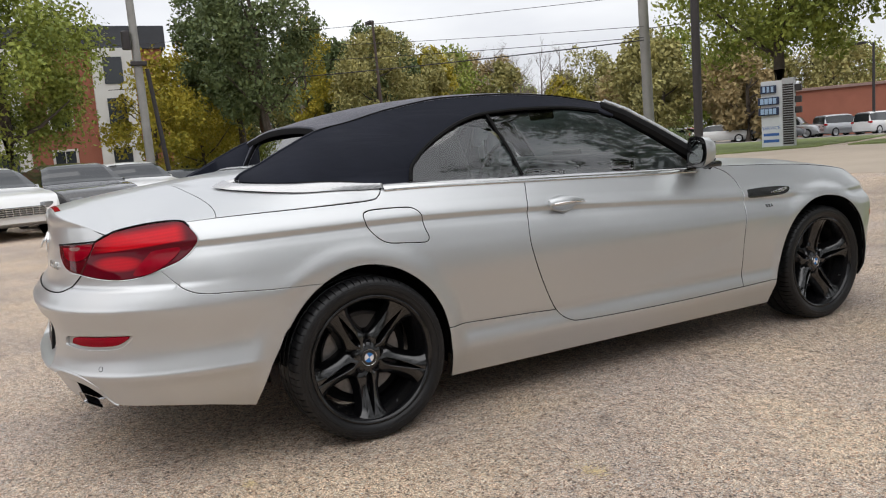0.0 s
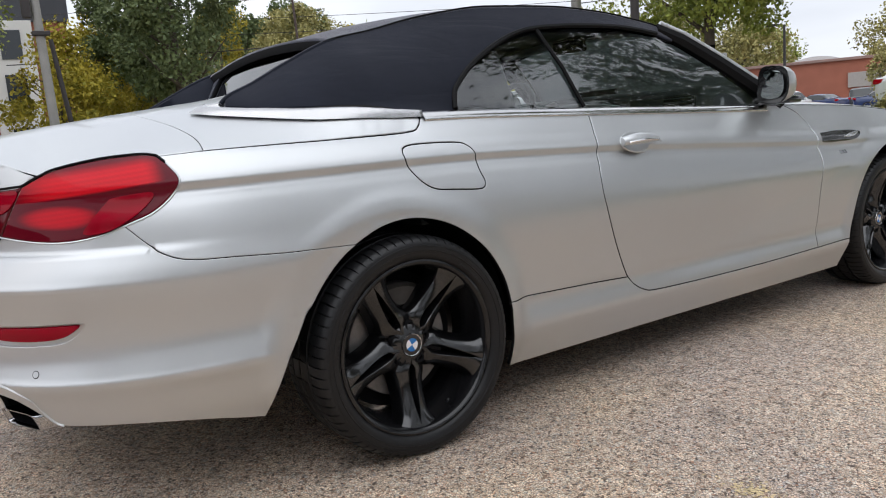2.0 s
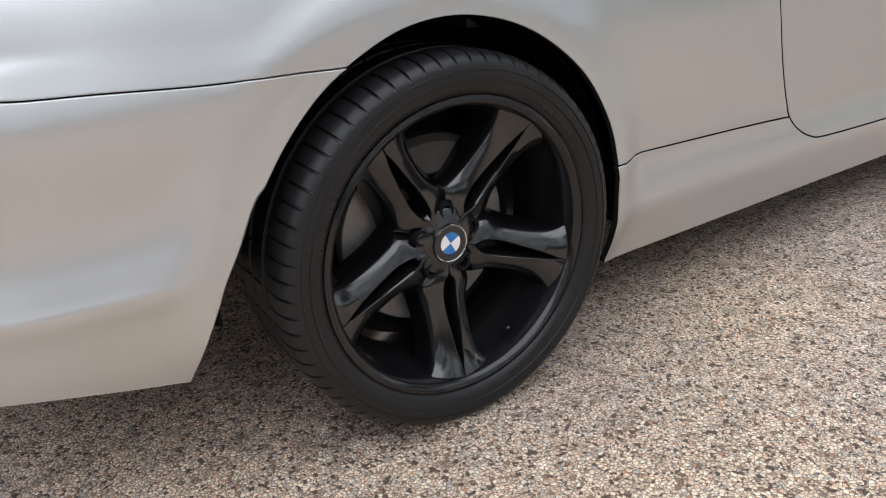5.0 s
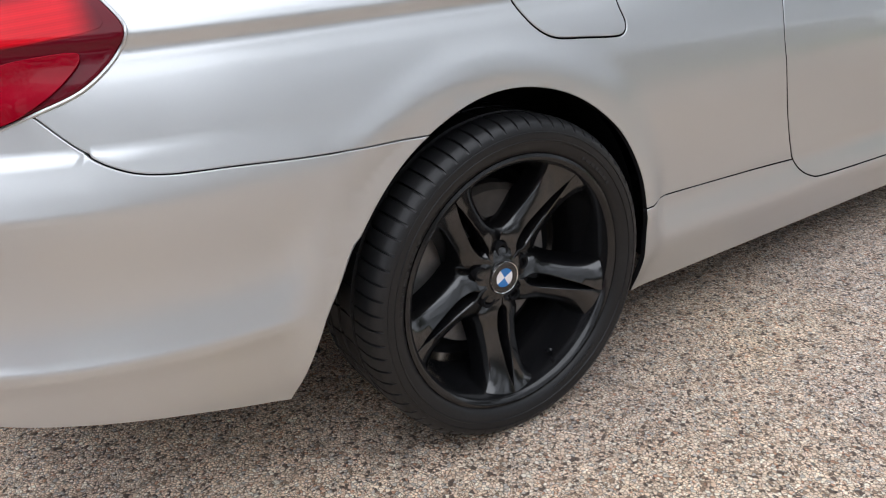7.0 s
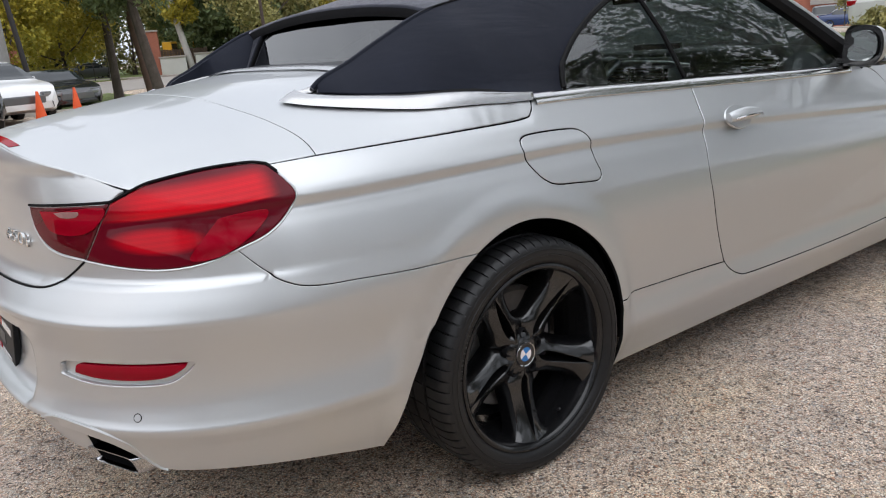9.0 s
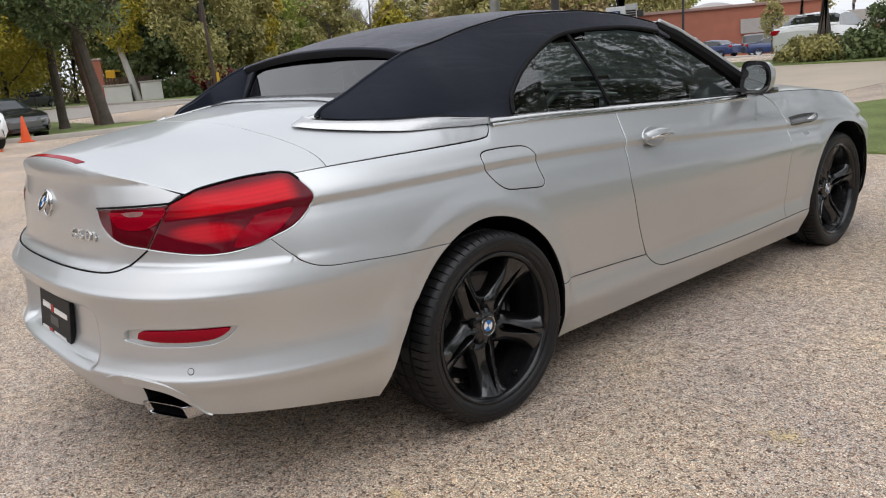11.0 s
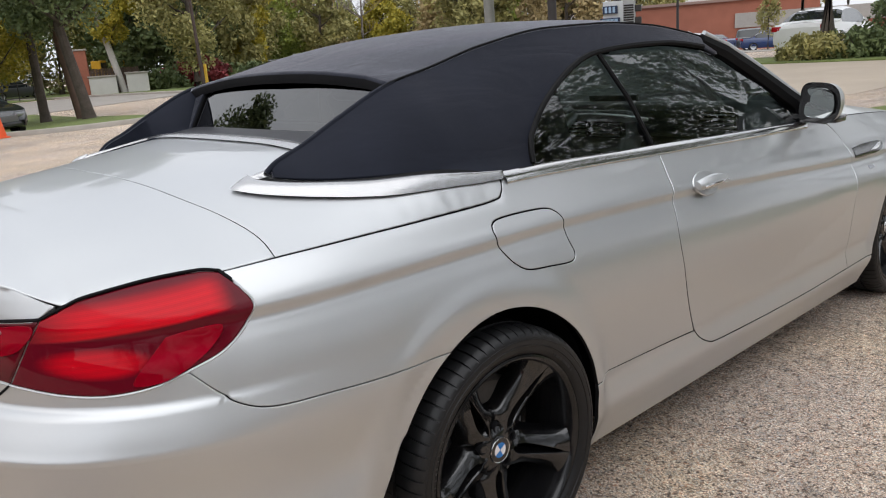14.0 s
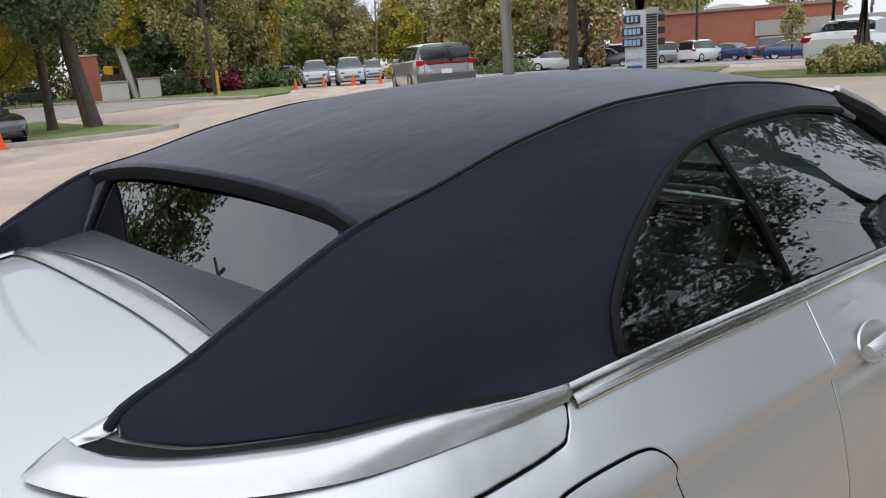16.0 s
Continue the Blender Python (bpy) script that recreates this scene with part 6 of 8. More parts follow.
paint_mark(1.446, -0.250, 0.05, (0.30, 0.35, 0.42), 'faded blue paint mark on the pavement', 1)
paint_mark(1.702, 0.478, 0.10, (0.58, 0.46, 0.26), 'faded yellow paint mark on the pavement', 2)
paint_mark(1.033, -0.539, 0.05, (0.58, 0.46, 0.26), 'faded yellow paint mark on the pavement', 3)
GRASS = mat("mown_grass", (0.135, 0.17, 0.045), rough=0.9, vary=0.5, scale=1.6, fine=42.0, bump=0.8, dist=0.03)
ASPHALT = mat("pale_street", (0.30, 0.275, 0.245), rough=0.85, vary=0.16, scale=0.7, fine=60.0, bump=0.2)
LOT = mat("grey_asphalt", (0.16, 0.155, 0.15), rough=0.85, vary=0.2, scale=0.7, fine=60.0)
DRIVE = mat("concrete_drive", (0.40, 0.335, 0.265), rough=0.85, vary=0.13, scale=0.9, fine=120.0, bump=0.3, dist=0.003)
KERB = mat("concrete_kerb", (0.36, 0.33, 0.29), rough=0.85, vary=0.2, scale=3.0, fine=80.0, bump=0.3)
BARK = mat("grey_bark", (0.085, 0.068, 0.055), rough=0.9, vary=0.4, scale=5.0, fine=40.0, bump=0.8, dist=0.02)
BRICK_RED = mat("red_brick", (0.34, 0.125, 0.080), rough=0.85, vary=0.16, scale=0.9, fine=14.0, bump=0.3, dist=0.01)
BRICK_DARK = mat("dark_brick", (0.22, 0.085, 0.06), rough=0.85, vary=0.2, scale=1.2, fine=14.0)
STUCCO = mat("white_cladding", (0.62, 0.61, 0.58), rough=0.7, vary=0.08, scale=1.5)
SLATE = mat("dark_roofing", (0.045, 0.047, 0.055), rough=0.7, vary=0.2, scale=2.0)
METAL_GREY = mat("galvanised_pole", (0.27, 0.265, 0.25), rough=0.55, metal=0.3, vary=0.18, scale=3.0)
WOODPOLE = mat("weathered_pole", (0.17, 0.155, 0.14), rough=0.85, vary=0.25, scale=4.0, fine=30.0, bump=0.4)
DARKPOLE = mat("dark_pole", (0.03, 0.026, 0.026), rough=0.6, vary=0.2)
ORANGE = mat("orange_cone", (0.75, 0.10, 0.02), rough=0.5, vary=0.1)
PANE = mat("window_pane", (0.03, 0.035, 0.04), rough=0.08, vary=0.1)


def plot(name, outline, material, up, label, category, depth=0.02, step=1.0):
    """A piece of ground of its own surface, lying on the land."""
    def where(q):
        return np.stack([q[:, 0], q[:, 1], np.array([land(a, b) for a, b in q]) + up], 1)
    ob = sheet(name, np.array(outline, float), where, material, None, gap=0.0, rounding=0.01, depth=depth + 0.02, step=step, dark_rim=False)
    return tagged(ob, label, category, kind="structure")


plot("lawn_1", [(-0.6, 6.4), (12, 5.0), (14, 13.5), (4, 12.6), (-1.4, 11.6), (-2.1, 10.2), (-2.0, 9.0)], GRASS, 0.03, "green mown grass verge beside the drive", "grass", 0.03)
plot("lawn_2", [(-10.2, 19.6), (-3, 19.2), (9, 20.5), (9, 25), (-6, 24.5), (-11.6, 23.2)], GRASS, 0.04, "green grass bed under the hedge", "grass", 0.03)
plot("lawn_3", [(-13.5, 17.0), (-10.9, 19.0), (-12.4, 23.5), (-16, 31), (-26, 33), (-33, 29), (-24, 22)], GRASS, 0.04, "green grass strip beside the street", "grass", 0.03)
plot("lawn_4", [(-20.6, 8.3), (-20.0, 7.2), (-21.0, 5.0), (-24.0, 2.6), (-37.0, 2.0), (-39.0, 9.6), (-34.0, 10.2), (-26.0, 9.2)], GRASS, 0.10, "worn grass island under street trees", "grass", 0.1)
plot("lawn_6", [(-36.0, 19.4), (-66.0, 14.8), (-100.0, 9.0), (-100.0, 40.0), (-62.0, 36.0), (-50.0, 30.0), (-42.0, 25.0), (-36.6, 21.6)], GRASS, 0.10, "rough grass strip before the wood", "grass", 0.08)
plot("lawn_5", [(-59, -40), (-57, 20), (-60, 34), (-75, 60), (-160, 80), (-160, -60)], GRASS, 0.06, "far park lawn behind a fence", "grass")
plot("street_1", [(-56, -30), (-54, 22), (-50, 40), (-40, 40), (-40, -30)], ASPHALT, 0.02, "pale worn street", "road")
plot("street_2", [(-52, 38), (-20, 34.5), (20, 33), (20, 41), (-20, 43), (-50, 46)], ASPHALT, 0.03, "pale worn street", "road")
plot("lot", [(-75, 50), (-20, 44), (30, 42), (30, 62), (-30, 62), (-80, 100), (-95, 80)], LOT, 0.03, "grey asphalt car park", "car park")
plot("drive", [(-2.9, 12.3), (-2.6, 14.2), (4, 15.4), (14, 17), (14, 20), (9, 20.3), (-3, 19.0), (-10.4, 19.4), (-13, 16.8), (-9, 11)], DRIVE, 0.012, "tan concrete drive", "pavement")
plot("kerb", [(-20.55, 8.55), (-19.75, 7.2), (-20.75, 4.9), (-23.9, 2.35), (-23.95, 2.65), (-20.98, 5.05), (-19.98, 7.2), (-20.62, 8.33)], KERB, 0.13, "low concrete kerb round the island", "kerb", 0.15, 0.5)
plot("kerb", [(-35.6, 19.2), (-66.0, 14.5), (-100.0, 8.7), (-100.0, 9.0), (-66.0, 14.8), (-36.0, 19.42)], KERB, 0.14, "far concrete kerb", "kerb", 0.12, 1.0)


# ---- trees ----
def leaf_mesh(name, clumps, per, size, spread, material, seed):
    """Leaves as small tilted quads gathered in clumps; clumps are rows of x, y, z, radius."""
    rng = np.random.default_rng(seed)
    c = np.repeat(clumps, per, axis=0)
    n = len(c)
    d = rng.normal(size=(n, 3))
    d /= np.linalg.norm(d, axis=1)[:, None]
    p = c[:, :3] + d * c[:, 3:4] * (rng.random((n, 1)) ** 0.45) * spread
    a, b = rng.normal(size=(n, 3)), rng.normal(size=(n, 3))
    a /= np.linalg.norm(a, axis=1)[:, None]
    b -= a * np.sum(a * b, 1)[:, None]
    b /= np.linalg.norm(b, axis=1)[:, None]
    s = size * (0.55 + 0.9 * rng.random((n, 1)))
    v = np.stack([p - a * s, p + b * s * 0.55, p + a * s, p - b * s * 0.55], 1).reshape(-1, 3)
    f = np.arange(4 * n).reshape(-1, 4)
    me = bpy.data.meshes.new(name)
    me.from_pydata(v.tolist(), [], f.tolist())
    me.materials.append(material)
    me.shade_smooth()
    return me


def foliage(name, a, b, rough=0.7):
    """Leaf colour between two tones, leaf by leaf and tree by tree."""
    m, n, l, bs = nodes_of(name)
    geo, info, mix, add, co, nz = (n.new("ShaderNodeNewGeometry"), n.new("ShaderNodeObjectInfo"), n.new("ShaderNodeMixRGB"), n.new("ShaderNodeMath"),
                                   n.new("ShaderNodeTexCoord"), n.new("ShaderNodeTexNoise"))
    nz.inputs["Scale"].default_value = 0.7
    l.new(co.outputs["Object"], nz.inputs["Vector"])
    add.operation = "MULTIPLY_ADD"
    l.new(geo.outputs["Random Per Island"], add.inputs[0])
    add.inputs[1].default_value = 0.5
    sub = n.new("ShaderNodeMapRange")
    sub.inputs["From Min"].default_value, sub.inputs["From Max"].default_value = 0.3, 0.7
    sub.inputs["To Max"].default_value = 0.5
    l.new(nz.outputs["Fac"], sub.inputs["Value"])
    l.new(sub.outputs["Result"], add.inputs[2])
    l.new(add.outputs[0], mix.inputs[0])
    mix.inputs[1].default_value, mix.inputs[2].default_value = (*a, 1), (*b, 1)
    l.new(mix.outputs[0], bs.inputs["Base Color"])
    bs.inputs["Roughness"].default_value = rough
    bs.inputs["Subsurface Weight"].default_value = 0.0
    return m


LEAF_GREEN = foliage("green_leaves", (0.109, 0.155, 0.028), (0.380, 0.414, 0.069))
LEAF_DARK = foliage("dark_green_leaves", (0.060, 0.092, 0.038), (0.185, 0.225, 0.080))
LEAF_YELLOW = foliage("yellowing_leaves", (0.196, 0.196, 0.023), (0.529, 0.414, 0.032))
LEAF_OLIVE = foliage("olive_leaves", (0.170, 0.168, 0.058), (0.440, 0.390, 0.135))
LEAF_RUST = foliage("rust_leaves", (0.235, 0.180, 0.085), (0.470, 0.360, 0.165))
# darker copy: backlit shade is put into the leaf colour of unseen trees
LEAF_SHADED = foliage("shaded_leaves", (0.030, 0.042, 0.014), (0.080, 0.098, 0.030))
LEAF_RED = foliage("red_leaves", (0.105, 0.018, 0.021), (0.330, 0.045, 0.053))


def limbs(bm, base, top, r, rng, spread, n, bare=0, first=0.32):
    """A tapered, bent trunk with limbs, and twigs when bare. Gives back the limbs' ends."""
    base, top = Vector(base), Vector(top)
    bend = Vector((rng.uniform(-1, 1), rng.uniform(-1, 1), 0)) * r * 1.2
    pts = [base, base.lerp(top, 0.06), base.lerp(top, 0.35) + bend, base.lerp(top, 0.7) - bend * 0.5, top]
    tube(bm, pts, [r * 1.35, r, r * 0.8, r * 0.5, r * 0.12], 9)
    ends = []
    for i in range(n):
        t = rng.uniform(first, 0.92)
        a = 2 * math.pi * (i / n + rng.uniform(-0.1, 0.1))
        p = base.lerp(top, t)
        ln = spread * (1.15 - 0.6 * t) * rng.uniform(0.7, 1.1)
        e = p + Vector((math.cos(a) * ln, math.sin(a) * ln, ln * rng.uniform(0.45, 1.0)))
        m_ = p.lerp(e, 0.5) + Vector((0, 0, -0.08 * ln))
        rr = r * (0.55 - 0.35 * t)
        tube(bm, [p, m_, e], [rr, rr * 0.6, rr * 0.15], 6)
        ends.append(e)
        for j in range(bare):
            b0 = p.lerp(e, rng.uniform(0.3, 0.95))
            d = Vector((rng.uniform(-1, 1), rng.uniform(-1, 1), rng.uniform(0.3, 1.3))).normalized() * ln * rng.uniform(0.25, 0.5)
            tube(bm, [b0, b0 + d * 0.5 + Vector((0, 0, 0.02)), b0 + d], [rr * 0.35, rr * 0.2, rr * 0.06], 4, caps=False)
            for _ in range(3):
                c0 = b0 + d * rng.uniform(0.4, 1.0)
                q = d.length * 0.5 * Vector((rng.uniform(-1, 1), rng.uniform(-1, 1), rng.uniform(0.2, 1.2)))
                tube(bm, [c0, c0 + q], [rr * 0.14, rr * 0.04], 3, caps=False)
    return ends


def tree(place, height, crown, low, leaf, label, seed, trunk=0.16, leaves=5200, size=0.11, lean=(0, 0), name="tree", squash=1.0, limbs_n=9, first=0.32):
    """A tree: tapered trunk with limbs and a ragged crown from low to height, crown wide either way."""
    rng = random.Random(seed)
    t = thing(name, place, label, "tree", "street trees")
    bm = bmesh.new()
    limbs(bm, (0, 0, -0.1), (lean[0], lean[1], height * 0.86), trunk, rng, crown * 0.85, limbs_n, 0, first)
    part("trunk", bm, BARK, t, smooth=True)
    n = 46
    rows_ = []
    for i in range(n):
        while True:
            x, y, z = (rng.uniform(-1, 1) for _ in range(3))
            if 0.25 < x * x + y * y + z * z < 1:
                break
        zz = low + (height - low) * (0.5 + 0.5 * z)
        k = crown * (1.0 if z < 0.2 else 1.0 - 0.45 * (z - 0.2))
        rows_.append((x * k * 0.86 + lean[0] * 0.8, y * k * 0.86 * squash + lean[1] * 0.8, zz, crown * rng.uniform(0.16, 0.36)))
    me = leaf_mesh("crown", np.array(rows_), leaves // n, size, 1.15, leaf, seed)
    crown_ob = new("crown", me)
    crown_ob.parent = t
    return t


def bare_tree(place, height, spread, seed, label="leafless tree with fine grey twigs"):
    rng = random.Random(seed)
    t = thing("bare_tree", place, label, "tree", "bare trees")
    bm = bmesh.new()
    limbs(bm, (0, 0, -0.1), (rng.uniform(-0.5, 0.5), 0, height), 0.16, rng, spread, 13, bare=9)
    part("trunk", bm, mat("pale_bark", (0.20, 0.17, 0.145), rough=0.9, vary=0.3), t, smooth=True)
    return t


def at_land(x, y, up=0.0):
    return (x, y, land(x, y) + up)


# trees along the lot and the street, left to right
tree(at_land(-30.2, -1.2), 10.5, 4.0, 2.6, LEAF_GREEN, "broad green maple beginning to turn", 3, 0.26, 26000, 0.085)
tree(at_land(-33.0, -5.2), 10.5, 3.8, 2.0, LEAF_GREEN, "broad green maple beginning to turn", 33, 0.26, 12000, 0.11)
tree(at_land(-31.9, 4.4), 6.6, 2.2, 1.0, LEAF_YELLOW, "slender young yellow-green tree", 4, 0.12, 11000, 0.08)
tree(at_land(-35.4, 7.0), 7.2, 2.3, 1.3, LEAF_YELLOW, "slender young yellow-green tree", 5, 0.12, 10000, 0.085)
tree(at_land(-34.0, 8.75, 0.1), 11.5, 2.5, 2.6, LEAF_DARK, "dark green street tree on the grass island", 6, 0.20, 16000, 0.09, (-0.4, -0.6))
tree(at_land(-30.4, 9.35, 0.1), 12.0, 2.9, 3.0, LEAF_DARK, "dark green street tree on the grass island", 7, 0.22, 20000, 0.095, (-0.2, -0.9))
tree(at_land(-54.6, 19.4), 12.0, 2.2, 3.4, LEAF_YELLOW, "bright yellow autumn tree across the street", 8, 0.18, 14000, 0.105)
tree(at_land(-51.0, 23.8), 10.6, 3.7, 1.8, LEAF_OLIVE, "brown-green broad autumn tree", 9, 0.26, 16000, 0.12)
tree(at_land(-13.9, 21.5), 8.6, 3.6, 2.6, LEAF_GREEN, "green maple tree with low broad crown behind the sign", 10, 0.22, 26000, 0.08)
tree(at_land(-7.0, 21.4), 10.0, 3.2, 4.6, LEAF_GREEN, "tall green tree on the grass bed", 11, 0.24, 15000, 0.08, first=0.55)
tree(at_land(-9.8, 26.2), 10.0, 2.8, 4.8, LEAF_GREEN, "tall green tree beside the street", 12, 0.15, 6000, 0.12, first=0.55)
# woods across the street
k = 0
for x, y, h, c, lf in ((-84, 20, 13, 4.6, LEAF_DARK), (-80, 27, 12.5, 4.4, LEAF_DARK), (-86, 33, 14, 5.0, LEAF_OLIVE), (-80, 38, 12.5, 4.4, LEAF_DARK), (-92, 12, 12, 5.0, LEAF_YELLOW),
                       (-96, 3, 12, 5.0, LEAF_GREEN), (-100, 22, 15, 5.5, LEAF_GREEN), (-88, 44, 13, 4.0, LEAF_YELLOW), (-82, 47, 11, 3.6, LEAF_YELLOW), (-100, 52, 13, 5.0, LEAF_OLIVE),
                       (-104, 62, 13, 5.4, LEAF_OLIVE), (-102, 72, 11, 5.0, LEAF_GREEN), (-92, 66, 9, 4.0, LEAF_OLIVE), (-98, 84, 12, 5.2, LEAF_OLIVE), (-86, 80, 9.5, 4.4, LEAF_RUST), (-75, 74, 10, 4.6, LEAF_OLIVE),
                       (-66, 62, 9.0, 4.0, LEAF_RUST), (-57, 55, 8.5, 4.2, LEAF_OLIVE), (-52, 50, 8.6, 3.6, LEAF_RUST), (-47, 47, 9.6, 3.6, LEAF_OLIVE), (-43.5, 45.5, 8.4, 2.6, LEAF_OLIVE), (-40, 49.5, 7.6, 2.6, LEAF_RUST), (-60, 70, 9.5, 4.5, LEAF_GREEN),
                       (-52, 82, 11, 5, LEAF_GREEN), (-40, 90, 11, 5, LEAF_OLIVE), (-25, 92, 11, 5, LEAF_GREEN), (-10, 88, 11, 5, LEAF_GREEN), (-110, 38, 16, 6, LEAF_DARK), (-62, -12, 12, 5, LEAF_GREEN),
                       (-70, 60, 12, 5.0, LEAF_OLIVE), (-62, 66, 12, 5.4, LEAF_GREEN), (-56, 71, 12, 5.0, LEAF_OLIVE), (-78, 51, 13, 5.0, LEAF_RUST), (-49, 75, 11, 5.0, LEAF_OLIVE), (-88, 55, 13, 5.2, LEAF_GREEN),
                       (-37.0, 47.6, 6.5, 2.6, LEAF_RUST), (-66, 14, 9, 3.4, LEAF_YELLOW), (-61.2, 23.8, 12, 3.2, LEAF_DARK), (-60.4, 26.4, 13, 3.4, LEAF_DARK), (-59.8, 28.9, 12, 3.2, LEAF_DARK), (-59.6, 31.4, 11, 3.0, LEAF_OLIVE), (-62.0, 34.2, 11, 2.6, LEAF_YELLOW),
                       (-67, 25, 14, 4.2, LEAF_DARK), (-66, 30, 14, 4.2, LEAF_DARK), (-72, 21, 13, 4.4, LEAF_OLIVE), (-76, 16, 12, 4.6, LEAF_OLIVE), (-68, 37.5, 12, 4.0, LEAF_OLIVE), (-72, 43, 12, 4.4, LEAF_GREEN), (-68, 46, 10, 3.0, LEAF_OLIVE), (-67, 53.5, 8, 3.0, LEAF_YELLOW), (-70, 5, 9, 3.6, LEAF_GREEN), (-86, -2, 10, 5.4, LEAF_OLIVE), (-84, 6, 9, 5.0, LEAF_DARK), (-82, 13, 9, 4.6, LEAF_OLIVE), (-80, -10, 10, 5.4, LEAF_DARK)):
    k += 1
    tree(at_land(x, y), h, c, 0.5 if lf is not LEAF_YELLOW else 1.2, lf,
         {LEAF_DARK: "tall dark green tree at the edge of a wood", LEAF_OLIVE: "tall olive-brown tree at the edge of a wood", LEAF_GREEN: "tall green tree across the street",
          LEAF_YELLOW: "tall yellow autumn tree across the street", LEAF_RUST: "rust-brown autumn tree beside the car park"}[lf], 100 + k, 0.22, 8000, 0.19, name="wood_tree")
for i, (x, y, h) in enumerate(((-84, 52, 13), (-80, 57, 12), (-76, 53, 12), (-73, 49, 12.5), (-70, 56, 12), (-88, 60, 13), (-66, 50, 11), (-94, 74, 14), (-110, 70, 15), (-22, 75, 11), (-28, 78, 12))):
    bare_tree(at_land(x, y), h, 3.4, 300 + i)


# ---- hedges and bushes ----
def bush(place, rx, ry, h, leaf, label, seed, n=2600, size=0.06, name="bush"):
    rng = random.Random(seed)
    b = thing(name, place, label, "bush")
    rows_ = []
    for i in range(40):
        a, rr = rng.uniform(0, 2 * math.pi), math.sqrt(rng.random())
        rows_.append((rr * rx * math.cos(a), rr * ry * math.sin(a), h * rng.uniform(0.12, 0.85) * (1.1 - 0.45 * rr), min(rx, ry, h) * rng.uniform(0.18, 0.34)))
    ob = new("foliage", leaf_mesh("foliage", np.array(rows_), n // 40, size, 1.15, leaf, seed))
    ob.parent = b
    bm = bmesh.new()
    for i in range(7):
        a = 2 * math.pi * i / 7
        tube(bm, [(0.1 * math.cos(a), 0.1 * math.sin(a), -0.05), (rx * 0.3 * math.cos(a), ry * 0.3 * math.sin(a), h * 0.35), (rx * 0.6 * math.cos(a), ry * 0.6 * math.sin(a), h * 0.7)], [0.03, 0.02, 0.006], 5)
    part("stem", bm, BARK, b, smooth=True)
    return b


for i, (x, y, rx, h) in enumerate(((-6.9, 20.5, 0.8, 0.8), (-5.9, 20.8, 0.9, 0.85), (-4.8, 21.1, 1.0, 0.95), (-3.5, 21.4, 1.1, 1.05), (-2.1, 21.6, 1.2, 1.1), (-5.2, 22.1, 1.2, 2.2), (-3.7, 22.6, 1.4, 2.4), (-1.6, 23.0, 1.5, 2.3))):
    bush(at_land(x, y), rx, 0.8, h, LEAF_DARK if i % 3 else LEAF_OLIVE, "dense dark green hedge shrub on the grass bed", 400 + i, 4200, 0.055, "hedge_shrub")
bush(at_land(-56.4, 27.2), 2.2, 1.5, 2.9, LEAF_RED, "dark red shrub beside the street", 420, 3000, 0.16)
bush(at_land(-57.4, 25.2), 1.4, 1.2, 2.2, LEAF_RED, "dark red shrub beside the street", 421, 2000, 0.16)
for i, (x, y) in enumerate(((-57.0, 22.9), (-56.2, 24.0), (-55.6, 29.0), (-55.4, 31.0), (-57.0, 33.2))):
    bush(at_land(x, y), 1.7, 1.4, 1.5 + 0.4 * (i % 2), LEAF_DARK, "dark green shrub at the edge of the wood", 430 + i, 2200, 0.16)
for i, (x, y) in enumerate(((-29.3, -1.0), (-29.4, 0.2), (-29.3, 1.2), (-29.1, 2.2), (-29.0, 3.2), (-30.0, -2.6))):
    bush(at_land(x, y), 0.9, 0.8, 1.35, LEAF_DARK, "dark clipped hedge shrub behind the parked cars", 450 + i, 1800, 0.07, "hedge_shrub")
bush(at_land(-41, 43), 2.4, 1.6, 1.5, LEAF_DARK, "dark low shrub at the car park", 440, 1600, 0.12)
bush(at_land(-46, 36.5), 0.9, 0.9, 1.5, LEAF_YELLOW, "small orange shrub at the car park", 441, 900, 0.10)


# ---- poles, wires, sign ----
def pole(name, place, height, r0, r1, material, label, lean=(0, 0), arm=0.0):
    p = thing(name, place, label, "pole")
    bm = bmesh.new()
    tube(bm, [(0, 0, -0.2), (lean[0] * 0.5, lean[1] * 0.5, height * 0.5), (lean[0], lean[1], height)], [r0, 0.5 * (r0 + r1), r1], 12)
    part("shaft", bm, material, p, smooth=True)
    if arm:
        bm = bmesh.new()
        tube(bm, [(lean[0], lean[1], height - 0.3), (lean[0] - arm * 0.3, lean[1] + 0.1, height + 0.05), (lean[0] - arm, lean[1] + 0.2, height + 0.12)], 0.05, 6)
        part("bracket", bm, material, p, smooth=True)
        bm = bmesh.new()
        box(bm, pose(lean[0] - arm, lean[1] + 0.2, height + 0.10), (0.75, 0.35, 0.2), 0.05)
        part("lamp_head", bm, DARKPOLE, p)
    return p


p1 = pole("utility_pole", at_land(-24.0, 2.95), 11.0, 0.15, 0.11, METAL_GREY, "grey weathered utility pole with a crossarm", (0.0, -0.15))
bm = bmesh.new()
box(bm, pose(0.10, -0.05, 4.85), (0.24, 0.5, 0.14), 0.03)
part("bracket", bm, DARKPOLE, p1)
bm = bmesh.new()
lathe(bm, [(0.0, -0.3), (0.13, -0.3), (0.14, -0.26), (0.14, 0.26), (0.10, 0.30), (0.0, 0.30)], 16, pose(0.1, -0.36, 5.6))
part("transformer", bm, DARKPOLE, p1, smooth=True)
pole("brace_pole", at_land(-24.6, 3.7), 4.8, 0.085, 0.07, DARKPOLE, "dark stub pole beside the utility pole", (0.0, -0.45))
